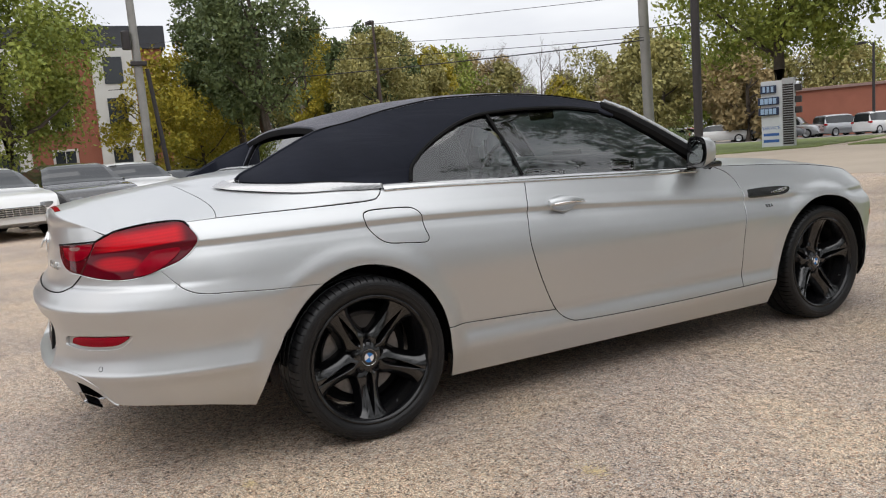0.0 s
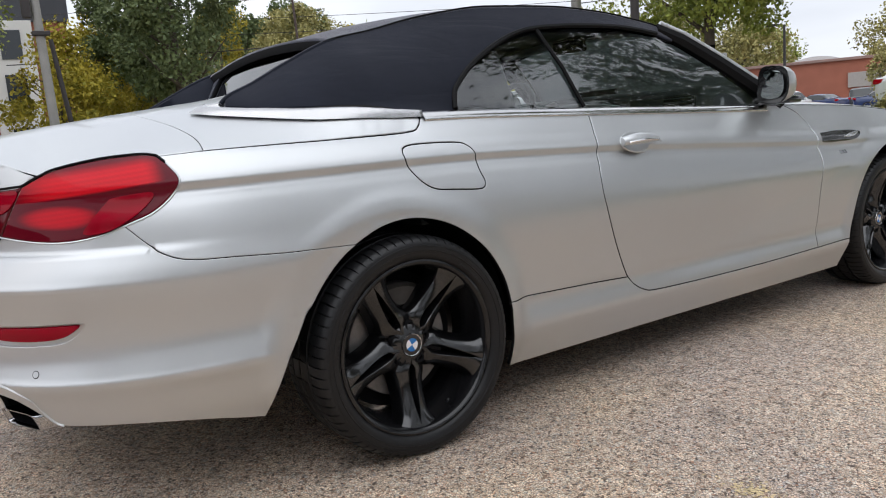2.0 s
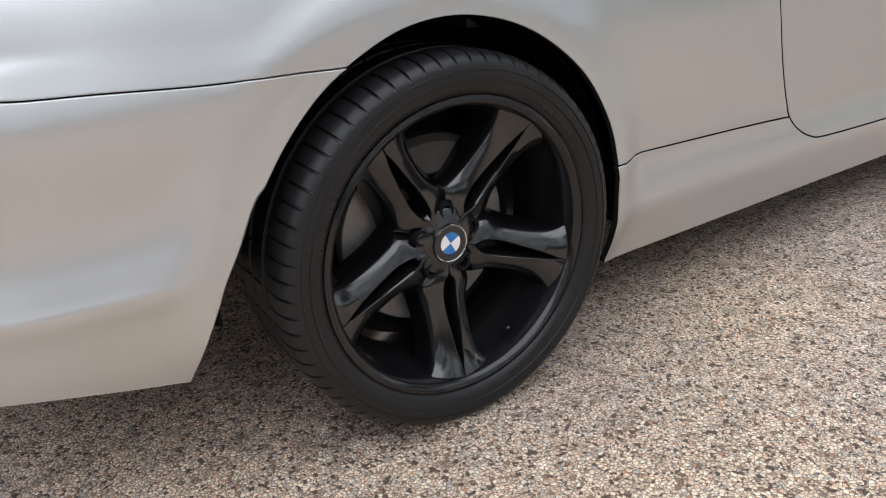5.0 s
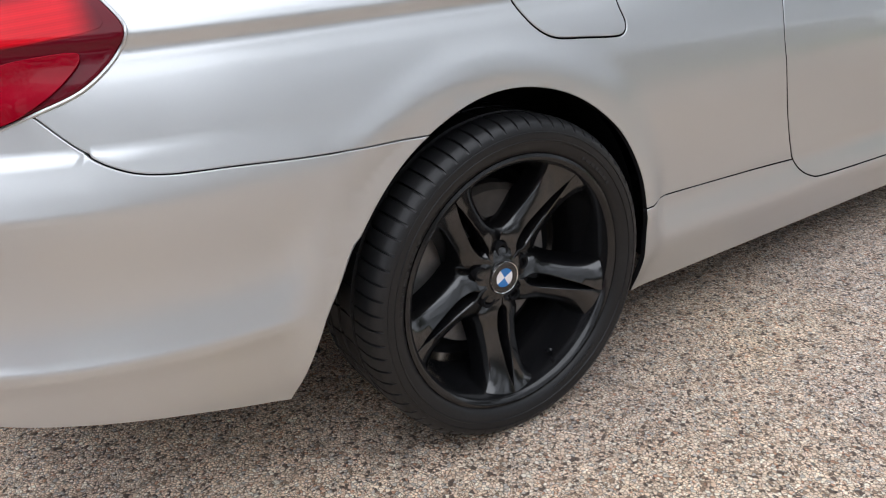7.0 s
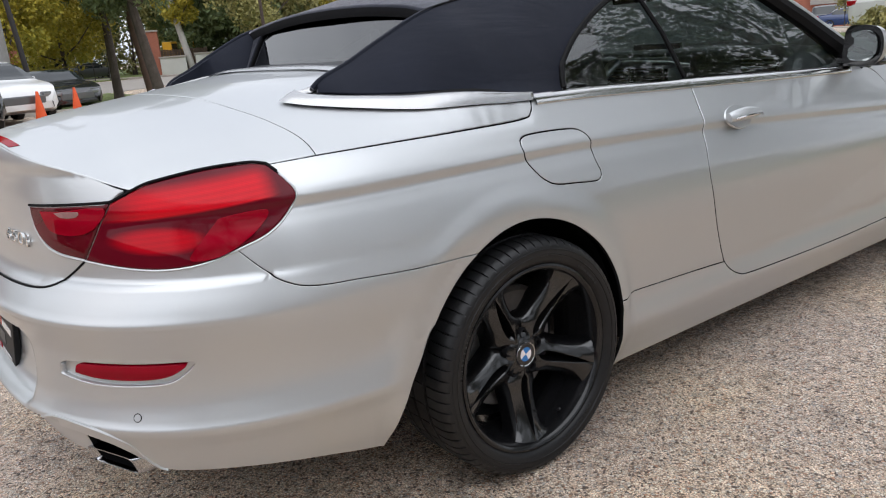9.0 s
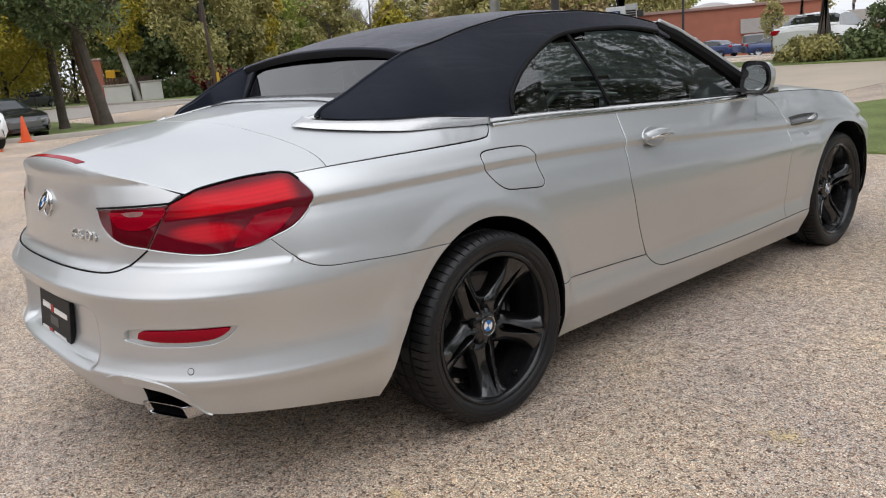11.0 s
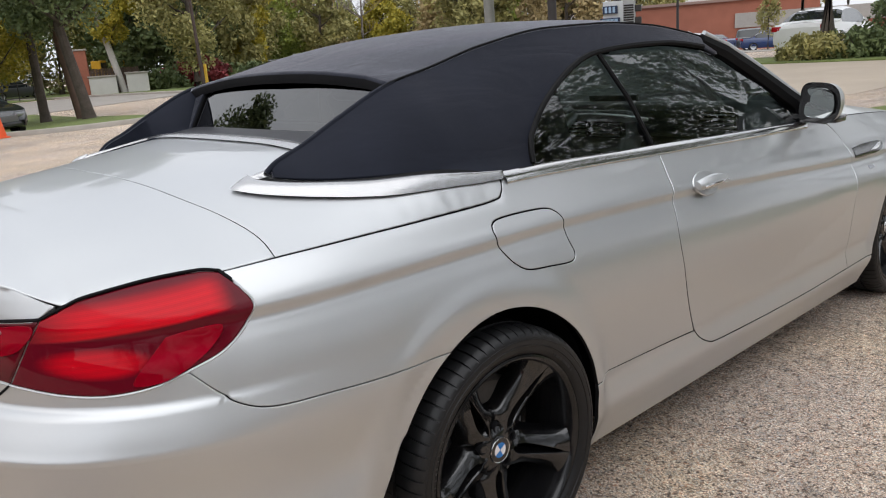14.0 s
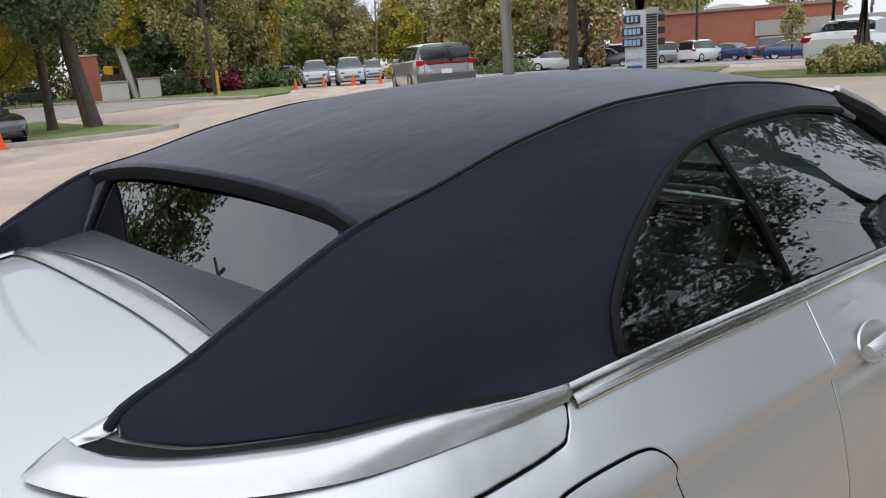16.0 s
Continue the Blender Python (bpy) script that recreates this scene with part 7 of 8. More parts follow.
pole("utility_pole", at_land(-17.8, 19.4), 10.5, 0.20, 0.16, METAL_GREY, "pale grey utility pole beside the lot", (0.0, -0.2))
pole("dark_pole", at_land(-11.0, 14.6), 8.5, 0.115, 0.105, DARKPOLE, "dark brown steel pole beside the lot")
pole("street_lamp", at_land(-43.2, 20.5), 9.5, 0.11, 0.07, mat("brown_steel", (0.055, 0.036, 0.030), rough=0.6, vary=0.2), "dark brown street lamp on a tall pole", (-0.1, -0.25), 0.9)
pole("leaning_pole", at_land(-32.3, 9.65), 8.0, 0.16, 0.13, mat("brown_wood_pole", (0.10, 0.062, 0.045), rough=0.85, vary=0.25, scale=4.0, fine=30.0, bump=0.4), "brown wooden pole between the street trees", (-0.25, -0.9))
pole("street_lamp", at_land(-33.5, 57.5), 7.0, 0.12, 0.09, DARKPOLE, "dark car park lamp post", (0, 0), 1.2)
pole("leaning_pole", at_land(-54.3, 19.9), 8.6, 0.24, 0.2, mat("pale_pole", (0.48, 0.46, 0.43), rough=0.8, vary=0.15), "pale leaning pole beside utility boxes", (-1.2, -1.4))
pole("marker_post", at_land(-43.6, 20.9), 1.5, 0.10, 0.09, mat("yellow_post", (0.6, 0.36, 0.03), rough=0.6), "short yellow marker post")
for a, b, sag, r in (((-37.0, 3.4, 7.2), (-17.7, 18.3, 5.95), 0.12, 0.010), ((-35.5, 8.2, 6.84), (-17.6, 19.1, 4.96), 0.12, 0.010), ((-35.3, 9.1, 6.1), (-17.6, 19.1, 4.58), 0.12, 0.012),
                    ((-37.9, 3.4, 5.24), (-17.6, 19.1, 4.48), 0.2, 0.022), ((-17.8, 19.3, 4.9), (10, 40, 6.6), 0.4, 0.016)):
    bm = bmesh.new()
    a, b = Vector(a), Vector(b)
    tube(bm, [a.lerp(b, t) + Vector((0, 0, -4 * sag * t * (1 - t))) for t in np.linspace(0, 1, 15)], r, 5)
    cable = part("overhead_cable", bm, DARKPOLE, None, "thin black overhead cable", smooth=True)
    tagged(cable, category="cable", group="overhead cables")

sg = thing("roadside_sign", at_land(-13.0, 20.0), "white pylon sign with blue letter blocks and grey louvres", "sign", turn=28)
bm = bmesh.new()
box(bm, pose(0, 0, 1.0), (0.62, 0.30, 2.16), 0.02)
part("pylon", bm, mat("sign_white", (0.58, 0.60, 0.62), rough=0.5, vary=0.06), sg)
bm = bmesh.new()
box(bm, pose(0.48, 0.02, 1.03), (0.36, 0.30, 2.2), 0.02)
part("louvre_box", bm, mat("sign_grey", (0.40, 0.41, 0.42), rough=0.5, vary=0.06), sg)
for i in range(26):
    bm = bmesh.new()
    box(bm, pose(0.48, -0.14, 0.12 + i * 0.072, 25), (0.30, 0.02, 0.045))
    part("louvre", bm, DARKPOLE, sg)
SIGN_BLUE = mat("sign_blue", (0.03, 0.11, 0.36), rough=0.4, vary=0.08)
SIGN_PALE = mat("sign_pale_blue", (0.32, 0.45, 0.62), rough=0.4, vary=0.08)
for i, (z, w) in enumerate(((1.82, 0.46), (1.46, 0.62), (1.14, 0.60))):
    bm = bmesh.new()
    box(bm, pose(-0.08, -0.19, z), (w, 0.10, 0.24), 0.02)
    blk = part("letter_block", bm, mat("block_navy", (0.012, 0.025, 0.07), rough=0.5), sg, "dark blue letter block")
    bm = bmesh.new()
    for j in range(3 + (i > 0)):
        box(bm, pose(-0.08 - w * 0.4 + w * 0.8 * (j + 0.5) / (3 + (i > 0)), -0.245, z), (w * 0.16, 0.012, 0.17))
    part("letter_bars", bm, SIGN_PALE, blk)
    bm = bmesh.new()
    box(bm, pose(0.75, 0.02, z), (0.2, 0.22, 0.20), 0.03)
    part("side_block", bm, DARKPOLE, sg)
lettering("sign_word", "SERVICE", pose(-0.02, -0.152, 0.62, 90), 0.15, SIGN_BLUE, sg, 0.002)
for z in (0.42, 0.22):
    bm = bmesh.new()
    box(bm, pose(-0.02, -0.152, z), (0.46, 0.006, 0.085))
    part("sign_bar", bm, SIGN_BLUE, sg)


# ---- buildings ----
def building(name, place, turn, w, d, h, wall, label, windows, roof, roof_h=0.4, glazing=PANE):
    """A house front: walls, roof edge and framed windows (x, z, width, height) on its front, which faces -y."""
    b = thing(name, place, label, "building", turn=turn)
    bm = bmesh.new()
    box(bm, pose(0, d / 2, h / 2 - 0.5), (w, d, h + 1.0))
    part("wall", bm, wall, b)
    bm = bmesh.new()
    box(bm, pose(0, d / 2, h + roof_h / 2), (w + 0.5, d + 0.5, roof_h), 0.03)
    part("roof", bm, roof, b)
    for x, z, ww, hh in windows:
        bm = bmesh.new()
        box(bm, pose(x, -0.03, z), (ww + 0.24, 0.12, hh + 0.24), 0.02)
        win = part("window", bm, STUCCO, b)
        for sx in (-0.25, 0.25):
            bm = bmesh.new()
            box(bm, pose(x + sx * ww, -0.075, z), (ww * 0.46, 0.05, hh))
            part("pane", bm, glazing, win)
    return b


flats = building("apartment_building", at_land(-46.5, -9.6), 86, 34, 14, 8.3, BRICK_RED, "three-storey brick and white apartment building with dark roof",
                 [(x, z, 1.1, 1.5) for x in (-13, -8, -3, 5.5, 11.2) for z in (1.9, 4.7)], SLATE, 1.3)
for x in (2.2, 8.4, 14.2):
    bm = bmesh.new()
    box(bm, pose(x, -0.45, 4.1), (2.2, 1.1, 8.3), 0.03)
    bay = part("bay", bm, STUCCO, flats, "white clad bay")
    for z in (1.9, 4.7, 7.0):
        bm = bmesh.new()
        box(bm, pose(x, -1.02, z), (1.0, 0.06, 1.5))
        part("pane", bm, PANE, bay)
store = building("brick_store", at_land(-37.0, 67.3, -0.2), 29, 20, 16, 4.5, BRICK_RED, "long low red brick commercial building", [], mat("store_coping", (0.30, 0.2, 0.17), rough=0.8), 0.25)
bm = bmesh.new()
arc_ = [(-2.3 + i * 0.6, 4.6 + 0.6 * math.sin(i / 9 * math.pi)) for i in range(10)]
ends_ = [[bm.verts.new((x, y, z)) for x, z in arc_] + [bm.verts.new((arc_[-1][0], y, 3.9)), bm.verts.new((arc_[0][0], y, 3.9))] for y in (2.0, 10.0)]
bm.faces.new(ends_[0])
bm.faces.new(ends_[1][::-1])
for i in range(12):
    bm.faces.new((ends_[0][i], ends_[1][i], ends_[1][(i + 1) % 12], ends_[0][(i + 1) % 12]))
part("rooftop_unit", bm, mat("pale_roof", (0.6, 0.6, 0.6), rough=0.6), store)
building("brick_annexe", at_land(-24.6, 74.2, 0.0), 29, 22, 12, 2.2, mat("painted_brick", (0.40, 0.11, 0.075), rough=0.8, vary=0.1), "low red painted brick annexe", [], mat("annexe_band", (0.36, 0.34, 0.32), rough=0.8, vary=0.1), 1.3)


# ---- vehicles ----
CAR_GLASS = mat("parked_car_glass", (0.02, 0.024, 0.026), rough=0.05, vary=0.05, coat=0.5)
CAR_WHITE = mat("white_car_paint", (0.74, 0.74, 0.73), rough=0.3, vary=0.03, coat=0.8)
CAR_SILVER = mat("silver_car_paint", (0.45, 0.46, 0.47), rough=0.3, metal=0.6, vary=0.03, coat=0.8)
CAR_BLACK = mat("black_car_paint", (0.012, 0.012, 0.014), rough=0.22, vary=0.05, coat=0.9)
CAR_BLUE = mat("blue_car_paint", (0.02, 0.04, 0.13), rough=0.25, vary=0.05, coat=0.9)
CAR_RED = mat("red_car_paint", (0.35, 0.02, 0.02), rough=0.25, vary=0.05, coat=0.9)
CAR_GREY = mat("grey_car_paint", (0.12, 0.125, 0.13), rough=0.3, metal=0.4, vary=0.05, coat=0.8)
HEADLAMP = mat("clear_headlamp", (0.22, 0.225, 0.235), rough=0.1, metal=0.4, vary=0.1, coat=1.0)
SHAPES = {  # along the length from tail to nose: part, waist, roof
    "sedan": [(0.0, 0.86, 0.88), (0.03, 0.98, 1.0), (0.16, 1.0, 1.03), (0.32, 0.98, 1.40), (0.46, 0.96, 1.46), (0.58, 0.95, 1.42), (0.74, 0.94, 0.98), (0.9, 0.84, 0.88), (0.98, 0.70, 0.74), (1.0, 0.5, 0.52)],
    "suv": [(0.0, 1.0, 1.05), (0.015, 1.10, 1.55), (0.05, 1.12, 1.74), (0.3, 1.10, 1.80), (0.5, 1.08, 1.80), (0.62, 1.06, 1.72), (0.76, 1.06, 1.10), (0.92, 1.0, 1.04), (0.985, 0.85, 0.9), (1.0, 0.5, 0.52)],
    "hatch": [(0.0, 0.92, 0.95), (0.02, 1.02, 1.12), (0.10, 1.05, 1.36), (0.28, 1.03, 1.56), (0.46, 1.0, 1.62), (0.60, 0.98, 1.54), (0.80, 0.96, 1.02), (0.93, 0.86, 0.9), (0.985, 0.7, 0.74), (1.0, 0.5, 0.52)],
}


def parked_car(place, turn, shape, paint, label, length=4.7, width=1.84, tall=1.0, bars=False, group="parked cars"):
    """A parked car, nose towards its own +y: body, glass, wheels and lamps."""
    c = thing("parked_car", place, label, "car", group, turn)
    prof = SHAPES[shape]
    tt = np.linspace(0, 1, 41)
    waist, roof = pchip([p[0] for p in prof], [p[1] for p in prof])(tt), pchip([p[0] for p in prof], [p[2] for p in prof])(tt) * tall
    bm, gl = bmesh.new(), bmesh.new()
    rows_ = []
    for t, wz, rz in zip(tt, waist, roof):
        y = (t - 0.5) * length
        end = (1 - abs(2 * t - 1) ** 7) ** 0.5 * 0.25 + 0.75 if 0 < t < 1 else 0.72
        w = width / 2 * end
        cabin = max(0.0, rz - wz)
        tw = w * (0.97 - 0.42 * min(cabin, 0.62))
        lowz = 0.22 + 0.12 * (abs(2 * t - 1) ** 6)
        pts = [(0, lowz), (w * 0.9, lowz), (w * 0.985, lowz + 0.14), (w, 0.62 * wz), (w * 0.97, wz - 0.04), (w * 0.93, wz), (tw, wz + cabin * 0.86 + 0.004), (tw * 0.8, rz + 0.005), (0, rz + 0.02)]
        rows_.append([(x, y, z) for x, z in pts])
    verts = [[(bm.verts.new(p), bm.verts.new((-p[0], p[1], p[2]))) for p in r] for r in rows_]
    for i in range(40):
        cab = (roof[i] - waist[i] > 0.16) and (roof[i + 1] - waist[i + 1] > 0.16)
        slope = (roof[i] - waist[i] > 0.10 or roof[i + 1] - waist[i + 1] > 0.10) and abs(roof[i + 1] - roof[i]) > 0.035 * tall
        for j in range(8):
            for s in (0, 1):
                f = [verts[i][j][s], verts[i + 1][j][s], verts[i + 1][j + 1][s], verts[i][j + 1][s]]
                if s == 0:
                    f = f[::-1]
                is_glass = (j == 5 and cab) or (j in (6, 7) and slope)
                if is_glass:
                    q = [gl.verts.new(v.co + Vector(((0.006 if s == 0 else -0.006) if j == 5 else 0, 0, 0.006 if j > 5 else 0))) for v in f]
                    gl.faces.new(q)
                bm.faces.new(f)
    for e in (0, 40):
        for s in (0, 1):
            f = [verts[e][j][s] for j in range(9)]
            bm.faces.new(f if (s == 0) == (e == 0) else f[::-1])
    bmesh.ops.remove_doubles(bm, verts=bm.verts, dist=1e-4)
    bmesh.ops.recalc_face_normals(bm, faces=bm.faces)
    part("body", bm, paint, c, smooth=True)
    bmesh.ops.recalc_face_normals(gl, faces=gl.faces)
    part("window_glass", gl, CAR_GLASS, c, smooth=True)
    r = 0.33 if shape != "suv" else 0.38
    for y in (-0.30 * length, 0.31 * length):
        for s in (1, -1):
            bm = bmesh.new()
            m = pose(s * (width / 2 - 0.10), y, r, 0, 90 * s, 0)
            lathe(bm, [(r * 0.66, 0.10), (r * 0.9, 0.11), (r, 0.08), (r, -0.08), (r * 0.9, -0.1)], 28, m)
            w = part("wheel", bm, TYRE, c, smooth=True)
            bm = bmesh.new()
            lathe(bm, [(0.0, 0.085), (r * 0.15, 0.085), (r * 0.2, 0.07), (r * 0.6, 0.08), (r * 0.68, 0.1)], 20, m)
            part("rim", bm, CAR_SILVER, w, smooth=True)
    wz = float(waist[38])
    for s in (1, -1):
        bm = bmesh.new()
        box(bm, pose(s * width * 0.33, length * 0.474, wz * 0.84, 0, 0, -s * 26), (0.40, 0.14, 0.13), 0.05)
        part("headlight", bm, HEADLAMP, c, smooth=True)
        bm = bmesh.new()
        box(bm, pose(s * width * 0.385, -length * 0.482, float(waist[2]) * 0.9, 0, 0, s * 16), (0.30, 0.12, 0.16), 0.04)
        part("tail_light", bm, LENS, c, smooth=True)
        bm = bmesh.new()
        box(bm, pose(s * (width / 2 + 0.06), length * 0.12, 1.0 if shape != "suv" else 1.15), (0.16, 0.09, 0.11), 0.04)
        part("side_mirror", bm, paint, c, smooth=True)
    bm = bmesh.new()
    box(bm, pose(0, length * 0.492, 0.55), (width * 0.55, 0.08, 0.2), 0.03)
    part("grille", bm, CAR_GREY if not bars else BLACKGLOSS, c)
    if bars:
        for i in range(5):
            bm = bmesh.new()
            box(bm, pose(0, length * 0.502, 0.47 + i * 0.04), (width * 0.52, 0.05, 0.012), 0.003)
            part("grille_bar", bm, CHROME, c)
        for i in range(9):
            bm = bmesh.new()
            box(bm, pose(width * 0.26 * (i - 4) / 4, length * 0.501, 0.55), (0.012, 0.05, 0.18), 0.003)
            part("grille_bar", bm, CHROME, c)
    return c


parked_car(at_land(-15.6, -1.9), -72, "sedan", CAR_WHITE, "white sedan with bright mesh grille parked in the lot", 4.9, 1.86, bars=True)
parked_car(at_land(-19.4, -0.2), -78, "sedan", CAR_WHITE, "white sedan parked in the lot", 4.8)
parked_car(at_land(-16.6, 0.0), -78, "sedan", CAR_BLACK, "black sedan parked between white cars", 4.7, bars=True)
parked_car(at_land(-22.4, 1.4), -78, "sedan", CAR_WHITE, "white sedan parked in the lot", 4.6)
parked_car(at_land(-24.4, 3.9), -78, "sedan", CAR_BLACK, "black low convertible parked beside the grass island", 4.3, 1.8, 0.93)
parked_car(at_land(-19.6, 1.6), -78, "sedan", CAR_WHITE, "white sedan with dark grille parked behind an orange cone", 4.5)
wagon = parked_car(at_land(-19.2, 17.0), 61.5, "suv", CAR_SILVER, "silver-grey sport utility car with a wide black rear window", 4.9, 2.02, 0.89)
bm = bmesh.new()
box(bm, pose(0, -2.385, 1.285, -12), (1.56, 0.07, 0.34), 0.03, 3)
rear_window = part("rear_window", bm, BLACKGLOSS, wagon, "wide black wrapped rear window", smooth=True)
bm = bmesh.new()
box(bm, pose(0, -2.425, 1.21, -12), (0.62, 0.02, 0.02), 0.006)
part("wiper", bm, CAR_SILVER, rear_window)
bm = bmesh.new()
box(bm, pose(0, -2.46, 1.0), (1.30, 0.05, 0.05), 0.012)
part("light_strip", bm, LENS, wagon, "thin red strip of lamps")
bm = bmesh.new()
box(bm, pose(0, -2.43, 0.55), (1.86, 0.16, 0.34), 0.05, 3)
part("rear_bumper", bm, CAR_GREY, wagon, "dark rear bumper", smooth=True)
bm = bmesh.new()
box(bm, pose(0, -2.50, 0.74), (0.34, 0.03, 0.14), 0.008)
part("plate_recess", bm, WHITE, wagon, "pale plate")
parked_car(at_land(-8.9, 26.0), 4, "sedan", CAR_WHITE, "white fastback car with dark glass beside the hedge", 4.8, 1.9)
for i, (x, y, turn, shape, paint, label) in enumerate((
        (-45.1, 28.8, -122, "suv", CAR_SILVER, "silver pickup-height car facing out"), (-42.2, 29.6, -122, "suv", CAR_SILVER, "silver sport utility car facing out"),
        (-60, 40, -122, "sedan", CAR_WHITE, "white car in the far row"), (-58, 43, -122, "suv", CAR_SILVER, "silver car in the far row"), (-62, 36.5, -122, "suv", CAR_GREY, "grey car in the far row"), (-55, 46, -122, "sedan", CAR_WHITE, "white car in the far row"),
        (-45, 48.5, -60, "sedan", CAR_WHITE, "white sedan in the car park"), (-42, 51, -60, "sedan", CAR_SILVER, "silver sedan in the car park"), (-39.5, 47.5, -60, "sedan", CAR_WHITE, "white sedan in the car park"), (-38.3, 54.1, -70, "suv", CAR_SILVER, "silver boxy wagon in the car park"),
        (-38.0, 60.0, -10, "suv", CAR_SILVER, "silver wagon in the car park"), (-33.0, 61.5, 80, "sedan", CAR_BLUE, "dark blue sedan in the car park"), (-34.0, 59.0, 0, "suv", CAR_WHITE, "white sport utility car before the brick building"),
        (-48, 53.5, -60, "sedan", CAR_RED, "red sedan in the car park"), (-29.5, 64.5, -60, "suv", CAR_GREY, "dark grey car in the car park"), (-36.5, 49.5, -60, "sedan", CAR_GREY, "dark grey sedan in the car park"), (-27.0, 60.5, -60, "sedan", CAR_BLUE, "dark blue sedan in the car park"))):
    parked_car(at_land(x, y), turn, shape, paint, label)

# ---- cones, fence, boxes ----
def digger(place, turn):
    """A small yellow excavator: tracks, house, cab, boom, arm and bucket."""
    d = thing("excavator", place, "small yellow excavator behind a wooden fence", "excavator", turn=turn)
    yellow = mat("machine_yellow", (0.62, 0.36, 0.02), rough=0.5, vary=0.1)
    for sx in (-0.75, 0.75):
        bm = bmesh.new()
        box(bm, pose(sx, 0, 0.32), (0.38, 2.3, 0.62), 0.2, 3)
        part("track", bm, RUBBER, d)
    bm = bmesh.new()
    box(bm, pose(0, -0.35, 1.15), (1.75, 1.9, 0.95), 0.15, 3)
    part("house", bm, yellow, d)
    bm = bmesh.new()
    box(bm, pose(-0.45, 0.35, 1.85), (0.8, 0.95, 1.4), 0.08)
    cab = part("cab", bm, yellow, d)
    bm = bmesh.new()
    box(bm, pose(-0.45, 0.36, 2.05), (0.83, 0.80, 0.7), 0.03)
    part("cab_glass", bm, PANE, cab)
    bm = bmesh.new()
    tube(bm, [(0.3, 0.5, 1.3), (0.35, 1.6, 2.7), (0.35, 2.6, 2.5)], [0.2, 0.17, 0.14], 8)
    part("boom", bm, yellow, d, smooth=True)
    bm = bmesh.new()
    tube(bm, [(0.35, 2.6, 2.6), (0.35, 2.9, 1.2)], [0.14, 0.1], 8)
    part("arm", bm, yellow, d, smooth=True)
    bm = bmesh.new()
    box(bm, pose(0.35, 2.75, 0.95, 20), (0.6, 0.5, 0.45), 0.08)
    part("bucket", bm, DARKPOLE, d)


def board_fence(a, b, h):
    """An upright board fence between two places, board by board."""
    ax, ay, bx, by = *a, *b
    f = thing("board_fence", at_land(0.5 * (ax + bx), 0.5 * (ay + by)), "brown weathered board fence behind utility cabinets", "fence", turn=math.degrees(math.atan2(by - ay, bx - ax)))
    n = int(math.hypot(bx - ax, by - ay) / 0.2)
    wood = mat("fence_wood", (0.11, 0.075, 0.055), rough=0.85, vary=0.3, per_object=0.25)
    for i in range(n):
        bm = bmesh.new()
        box(bm, pose((i - n / 2 + 0.5) * 0.2, 0, h / 2), (0.185, 0.025, h - 0.05 * (i % 3)), 0.004, 1)
        part("board", bm, wood, f)
    for z in (0.35, h - 0.35):
        bm = bmesh.new()
        box(bm, pose(0, 0.035, z), (n * 0.2, 0.04, 0.09))
        part("rail", bm, wood, f)


digger(at_land(-61.0, 20.9), 40)
board_fence((-57.4, 18.2), (-56.6, 22.0), 1.9)
for x, y, turn, shape, paint, label in ((-70.0, 13.4, 20, "suv", CAR_WHITE, "white van parked behind the park fence"), (-71.0, 16.8, 15, "sedan", CAR_GREY, "grey sedan parked behind the park fence"), (-69.5, 10.0, 10, "hatch", CAR_RED, "red hatchback parked behind the park fence")):
    parked_car(at_land(x, y), turn, shape, paint, label)


def cone(x, y):
    c = thing("traffic_cone", at_land(x, y), "orange traffic cone on a square foot", "traffic cone", "traffic cones")
    bm = bmesh.new()
    lathe(bm, [(0.0, 0.71), (0.025, 0.71), (0.03, 0.69), (0.14, 0.03), (0.14, 0.0)], 20)
    part("body", bm, ORANGE, c, smooth=True)
    bm = bmesh.new()
    box(bm, pose(0, 0, 0.02), (0.36, 0.36, 0.04), 0.01)
    part("foot", bm, ORANGE, c)


for x, y in ((-21.1, 4.0), (-17.3, 2.35), (-41.5, 25.0), (-40.6, 26.5), (-39.6, 28.0), (-38.6, 29.4)):
    cone(x, y)
fence = thing("park_fence", at_land(-61.5, 4.5), "black iron park fence", "fence", turn=-14)
for i in range(26):
    bm = bmesh.new()
    tube(bm, [(0, -14 + i * 1.0, 0), (0, -14 + i * 1.0, 1.35)], 0.035, 6)
    part("post", bm, DARKPOLE, fence)
for z in (0.25, 1.2):
    bm = bmesh.new()
    tube(bm, [(0, -14, z), (0, 11, z)], 0.03, 6)
    part("rail", bm, DARKPOLE, fence)
for (x, y, w, h), m_, nm, lb in (((-55.1, 17.3, 1.1, 3.1), BRICK_RED, "brick_pier", "tall brown brick gate pier"), ((-54.7, 18.6, 1.75, 1.25), STUCCO, "utility_cabinet", "pale grey utility cabinet"),
                                 ((-54.0, 20.75, 1.45, 1.35), STUCCO, "utility_cabinet", "pale grey utility cabinet")):
    t_ = thing(nm, at_land(x, y), lb, "cabinet" if "cab" in nm else "pier", turn=68)
    bm = bmesh.new()
    box(bm, pose(0, 0, h / 2), (w, w * 0.7, h), 0.04)
    part("body", bm, m_, t_)
    bm = bmesh.new()
    box(bm, pose(0, 0, h + 0.05), (w + 0.14, w * 0.7 + 0.14, 0.12), 0.03)
    part("cap", bm, KERB, t_)

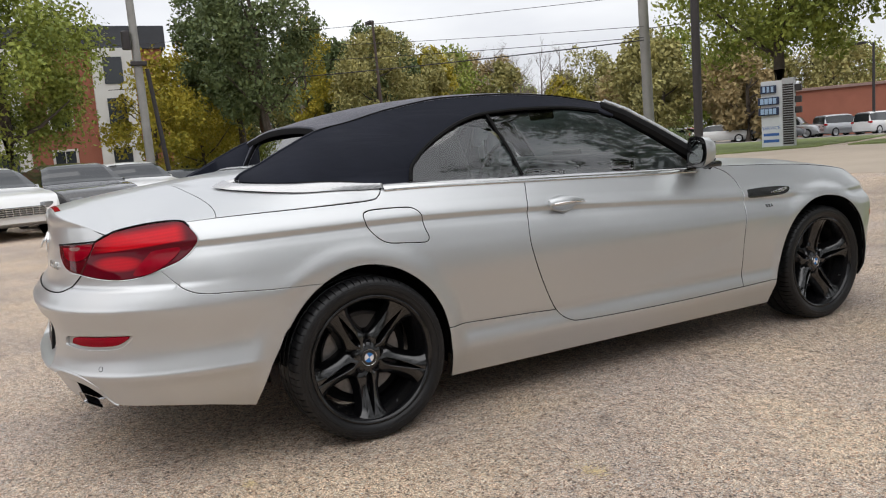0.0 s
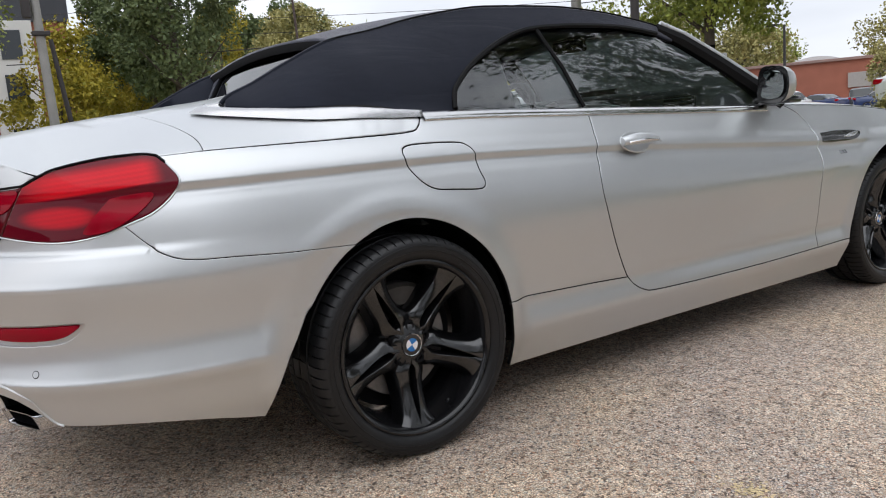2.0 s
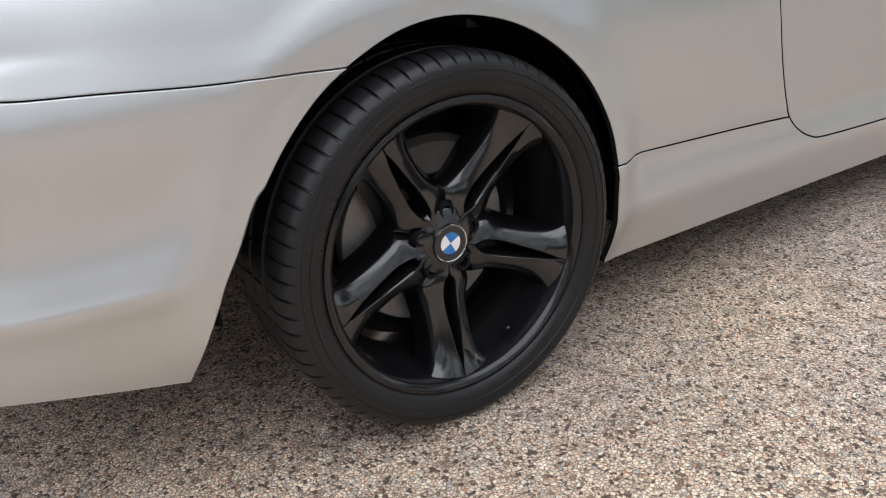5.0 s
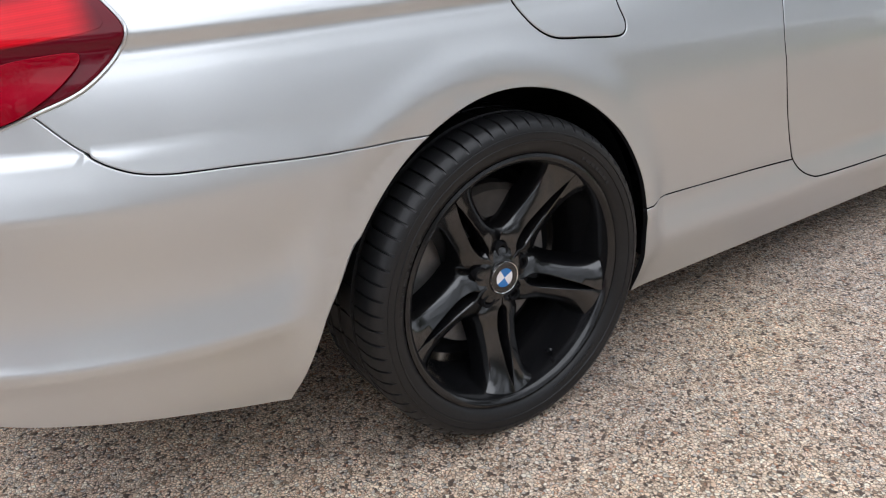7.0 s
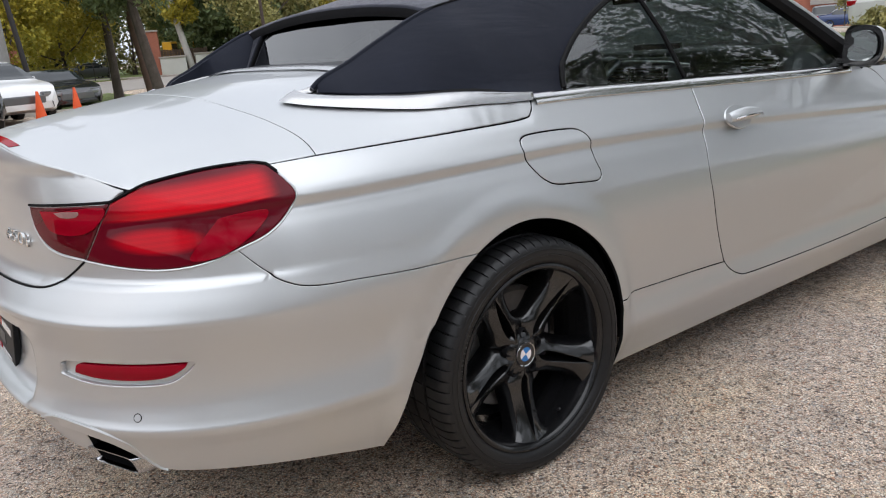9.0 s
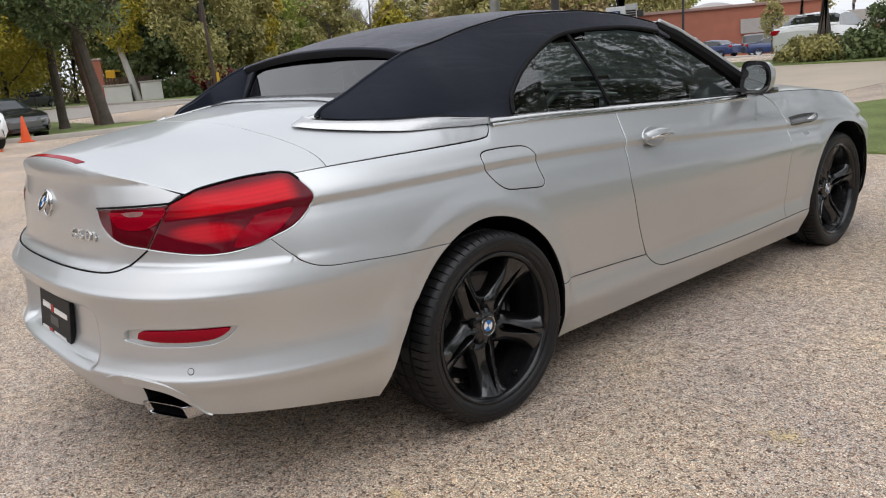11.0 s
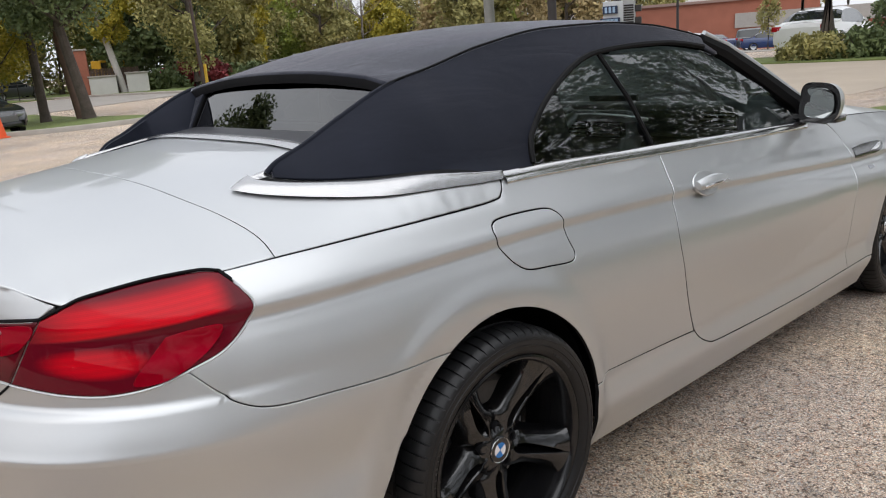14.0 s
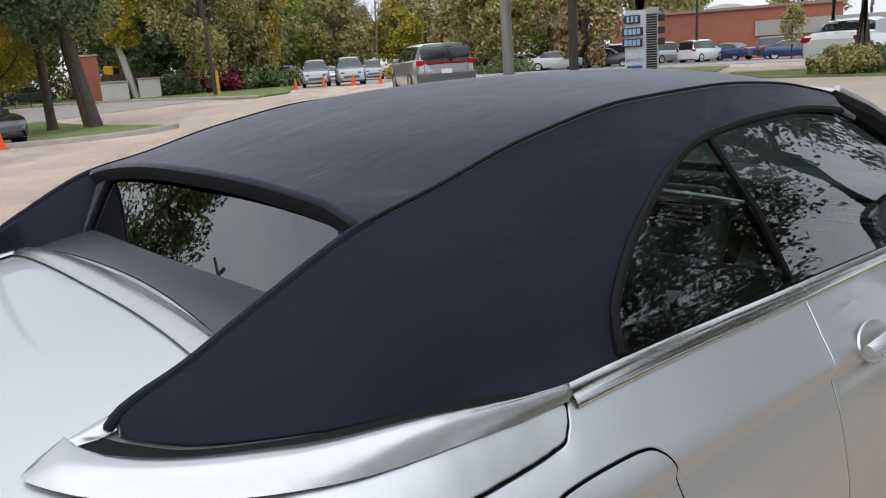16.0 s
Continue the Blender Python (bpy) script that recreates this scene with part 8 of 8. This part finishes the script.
# ---- behind the camera: shop front and trees that the paint and glass mirror ----
shop = building("dealer_building", (4, -24, 0), 180, 46, 12, 4.2, BRICK_DARK, "low brown brick shop building with wide dark windows", [(x, 1.7, 3.2, 2.2) for x in (-18, -12, -6, 0, 6, 12, 18)], SLATE, 0.5)
# unseen trees; the last two are added to darken the rear bumper's reflections
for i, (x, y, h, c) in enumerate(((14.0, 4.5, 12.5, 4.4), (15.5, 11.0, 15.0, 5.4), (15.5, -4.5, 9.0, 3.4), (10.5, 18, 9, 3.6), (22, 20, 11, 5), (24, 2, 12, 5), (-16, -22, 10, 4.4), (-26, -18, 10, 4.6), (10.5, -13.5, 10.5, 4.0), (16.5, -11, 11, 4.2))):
    tree((x, y, 0), h, c, 2.4, LEAF_SHADED, "unseen leafy tree beside the lot, leaves coloured as shaded", 500 + i, 0.24, 4200, 0.115)
# unseen row, added so that the car's flank mirrors a dark band
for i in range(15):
    bush((12.6 + 0.5 * (i % 3), -11.0 + 2.2 * i, 0), 1.7, 1.3, 2.3 + 0.3 * (i % 2), LEAF_SHADED, "unseen shrub added to darken the flank's reflections", 700 + i, 2400, 0.12, "hedge_shrub")
# unseen tree that the side windows mirror, shade mixed into its leaf colour
tree(at_land(3.3, 8.9), 11.5, 3.3, 2.6, LEAF_SHADED, "tall leafy tree on the verge ahead of the car, leaves coloured as shaded", 601, 0.26, 5600, 0.12)
tree((-27.5, -8.2, 0), 15.0, 3.0, 1.2, LEAF_DARK, "tall dark tree behind the lot", 602, 0.3, 16000, 0.12)
# two unseen trees added to cover sky in the side windows' reflections
tree((1.8, 21.5, 0.4), 11.0, 4.3, 1.0, LEAF_SHADED, "leafy tree on the verge beside the drive, leaves coloured as shaded", 604, 0.26, 6000, 0.12)
tree((8.5, 14.5, 0.2), 10.0, 3.8, 1.6, LEAF_SHADED, "leafy tree on the verge beside the drive, leaves coloured as shaded", 605, 0.26, 6000, 0.12)
building("brick_block", (-36, -19, 0), 118, 22, 10, 4.2, BRICK_DARK, "low dark red brick block behind the lot", [(x, 1.8, 1.4, 1.6) for x in (-8, -4, 0, 4, 8)], SLATE, 0.5)
far_pole = pole("utility_pole", (-27.0, -13.0, 0), 9.6, 0.15, 0.11, WOODPOLE, "wooden utility pole with two crossarms")
for z in (8.4, 9.2):
    bm = bmesh.new()
    box(bm, pose(0, 0, z, 0, 0, -25), (0.12, 2.4, 0.12), 0.02)
    part("crossarm", bm, WOODPOLE, far_pole)
tree(at_land(-19.2, 43.5), 3.0, 0.75, 1.0, LEAF_OLIVE, "small young tree before the brick building", 606, 0.05, 1600, 0.07)
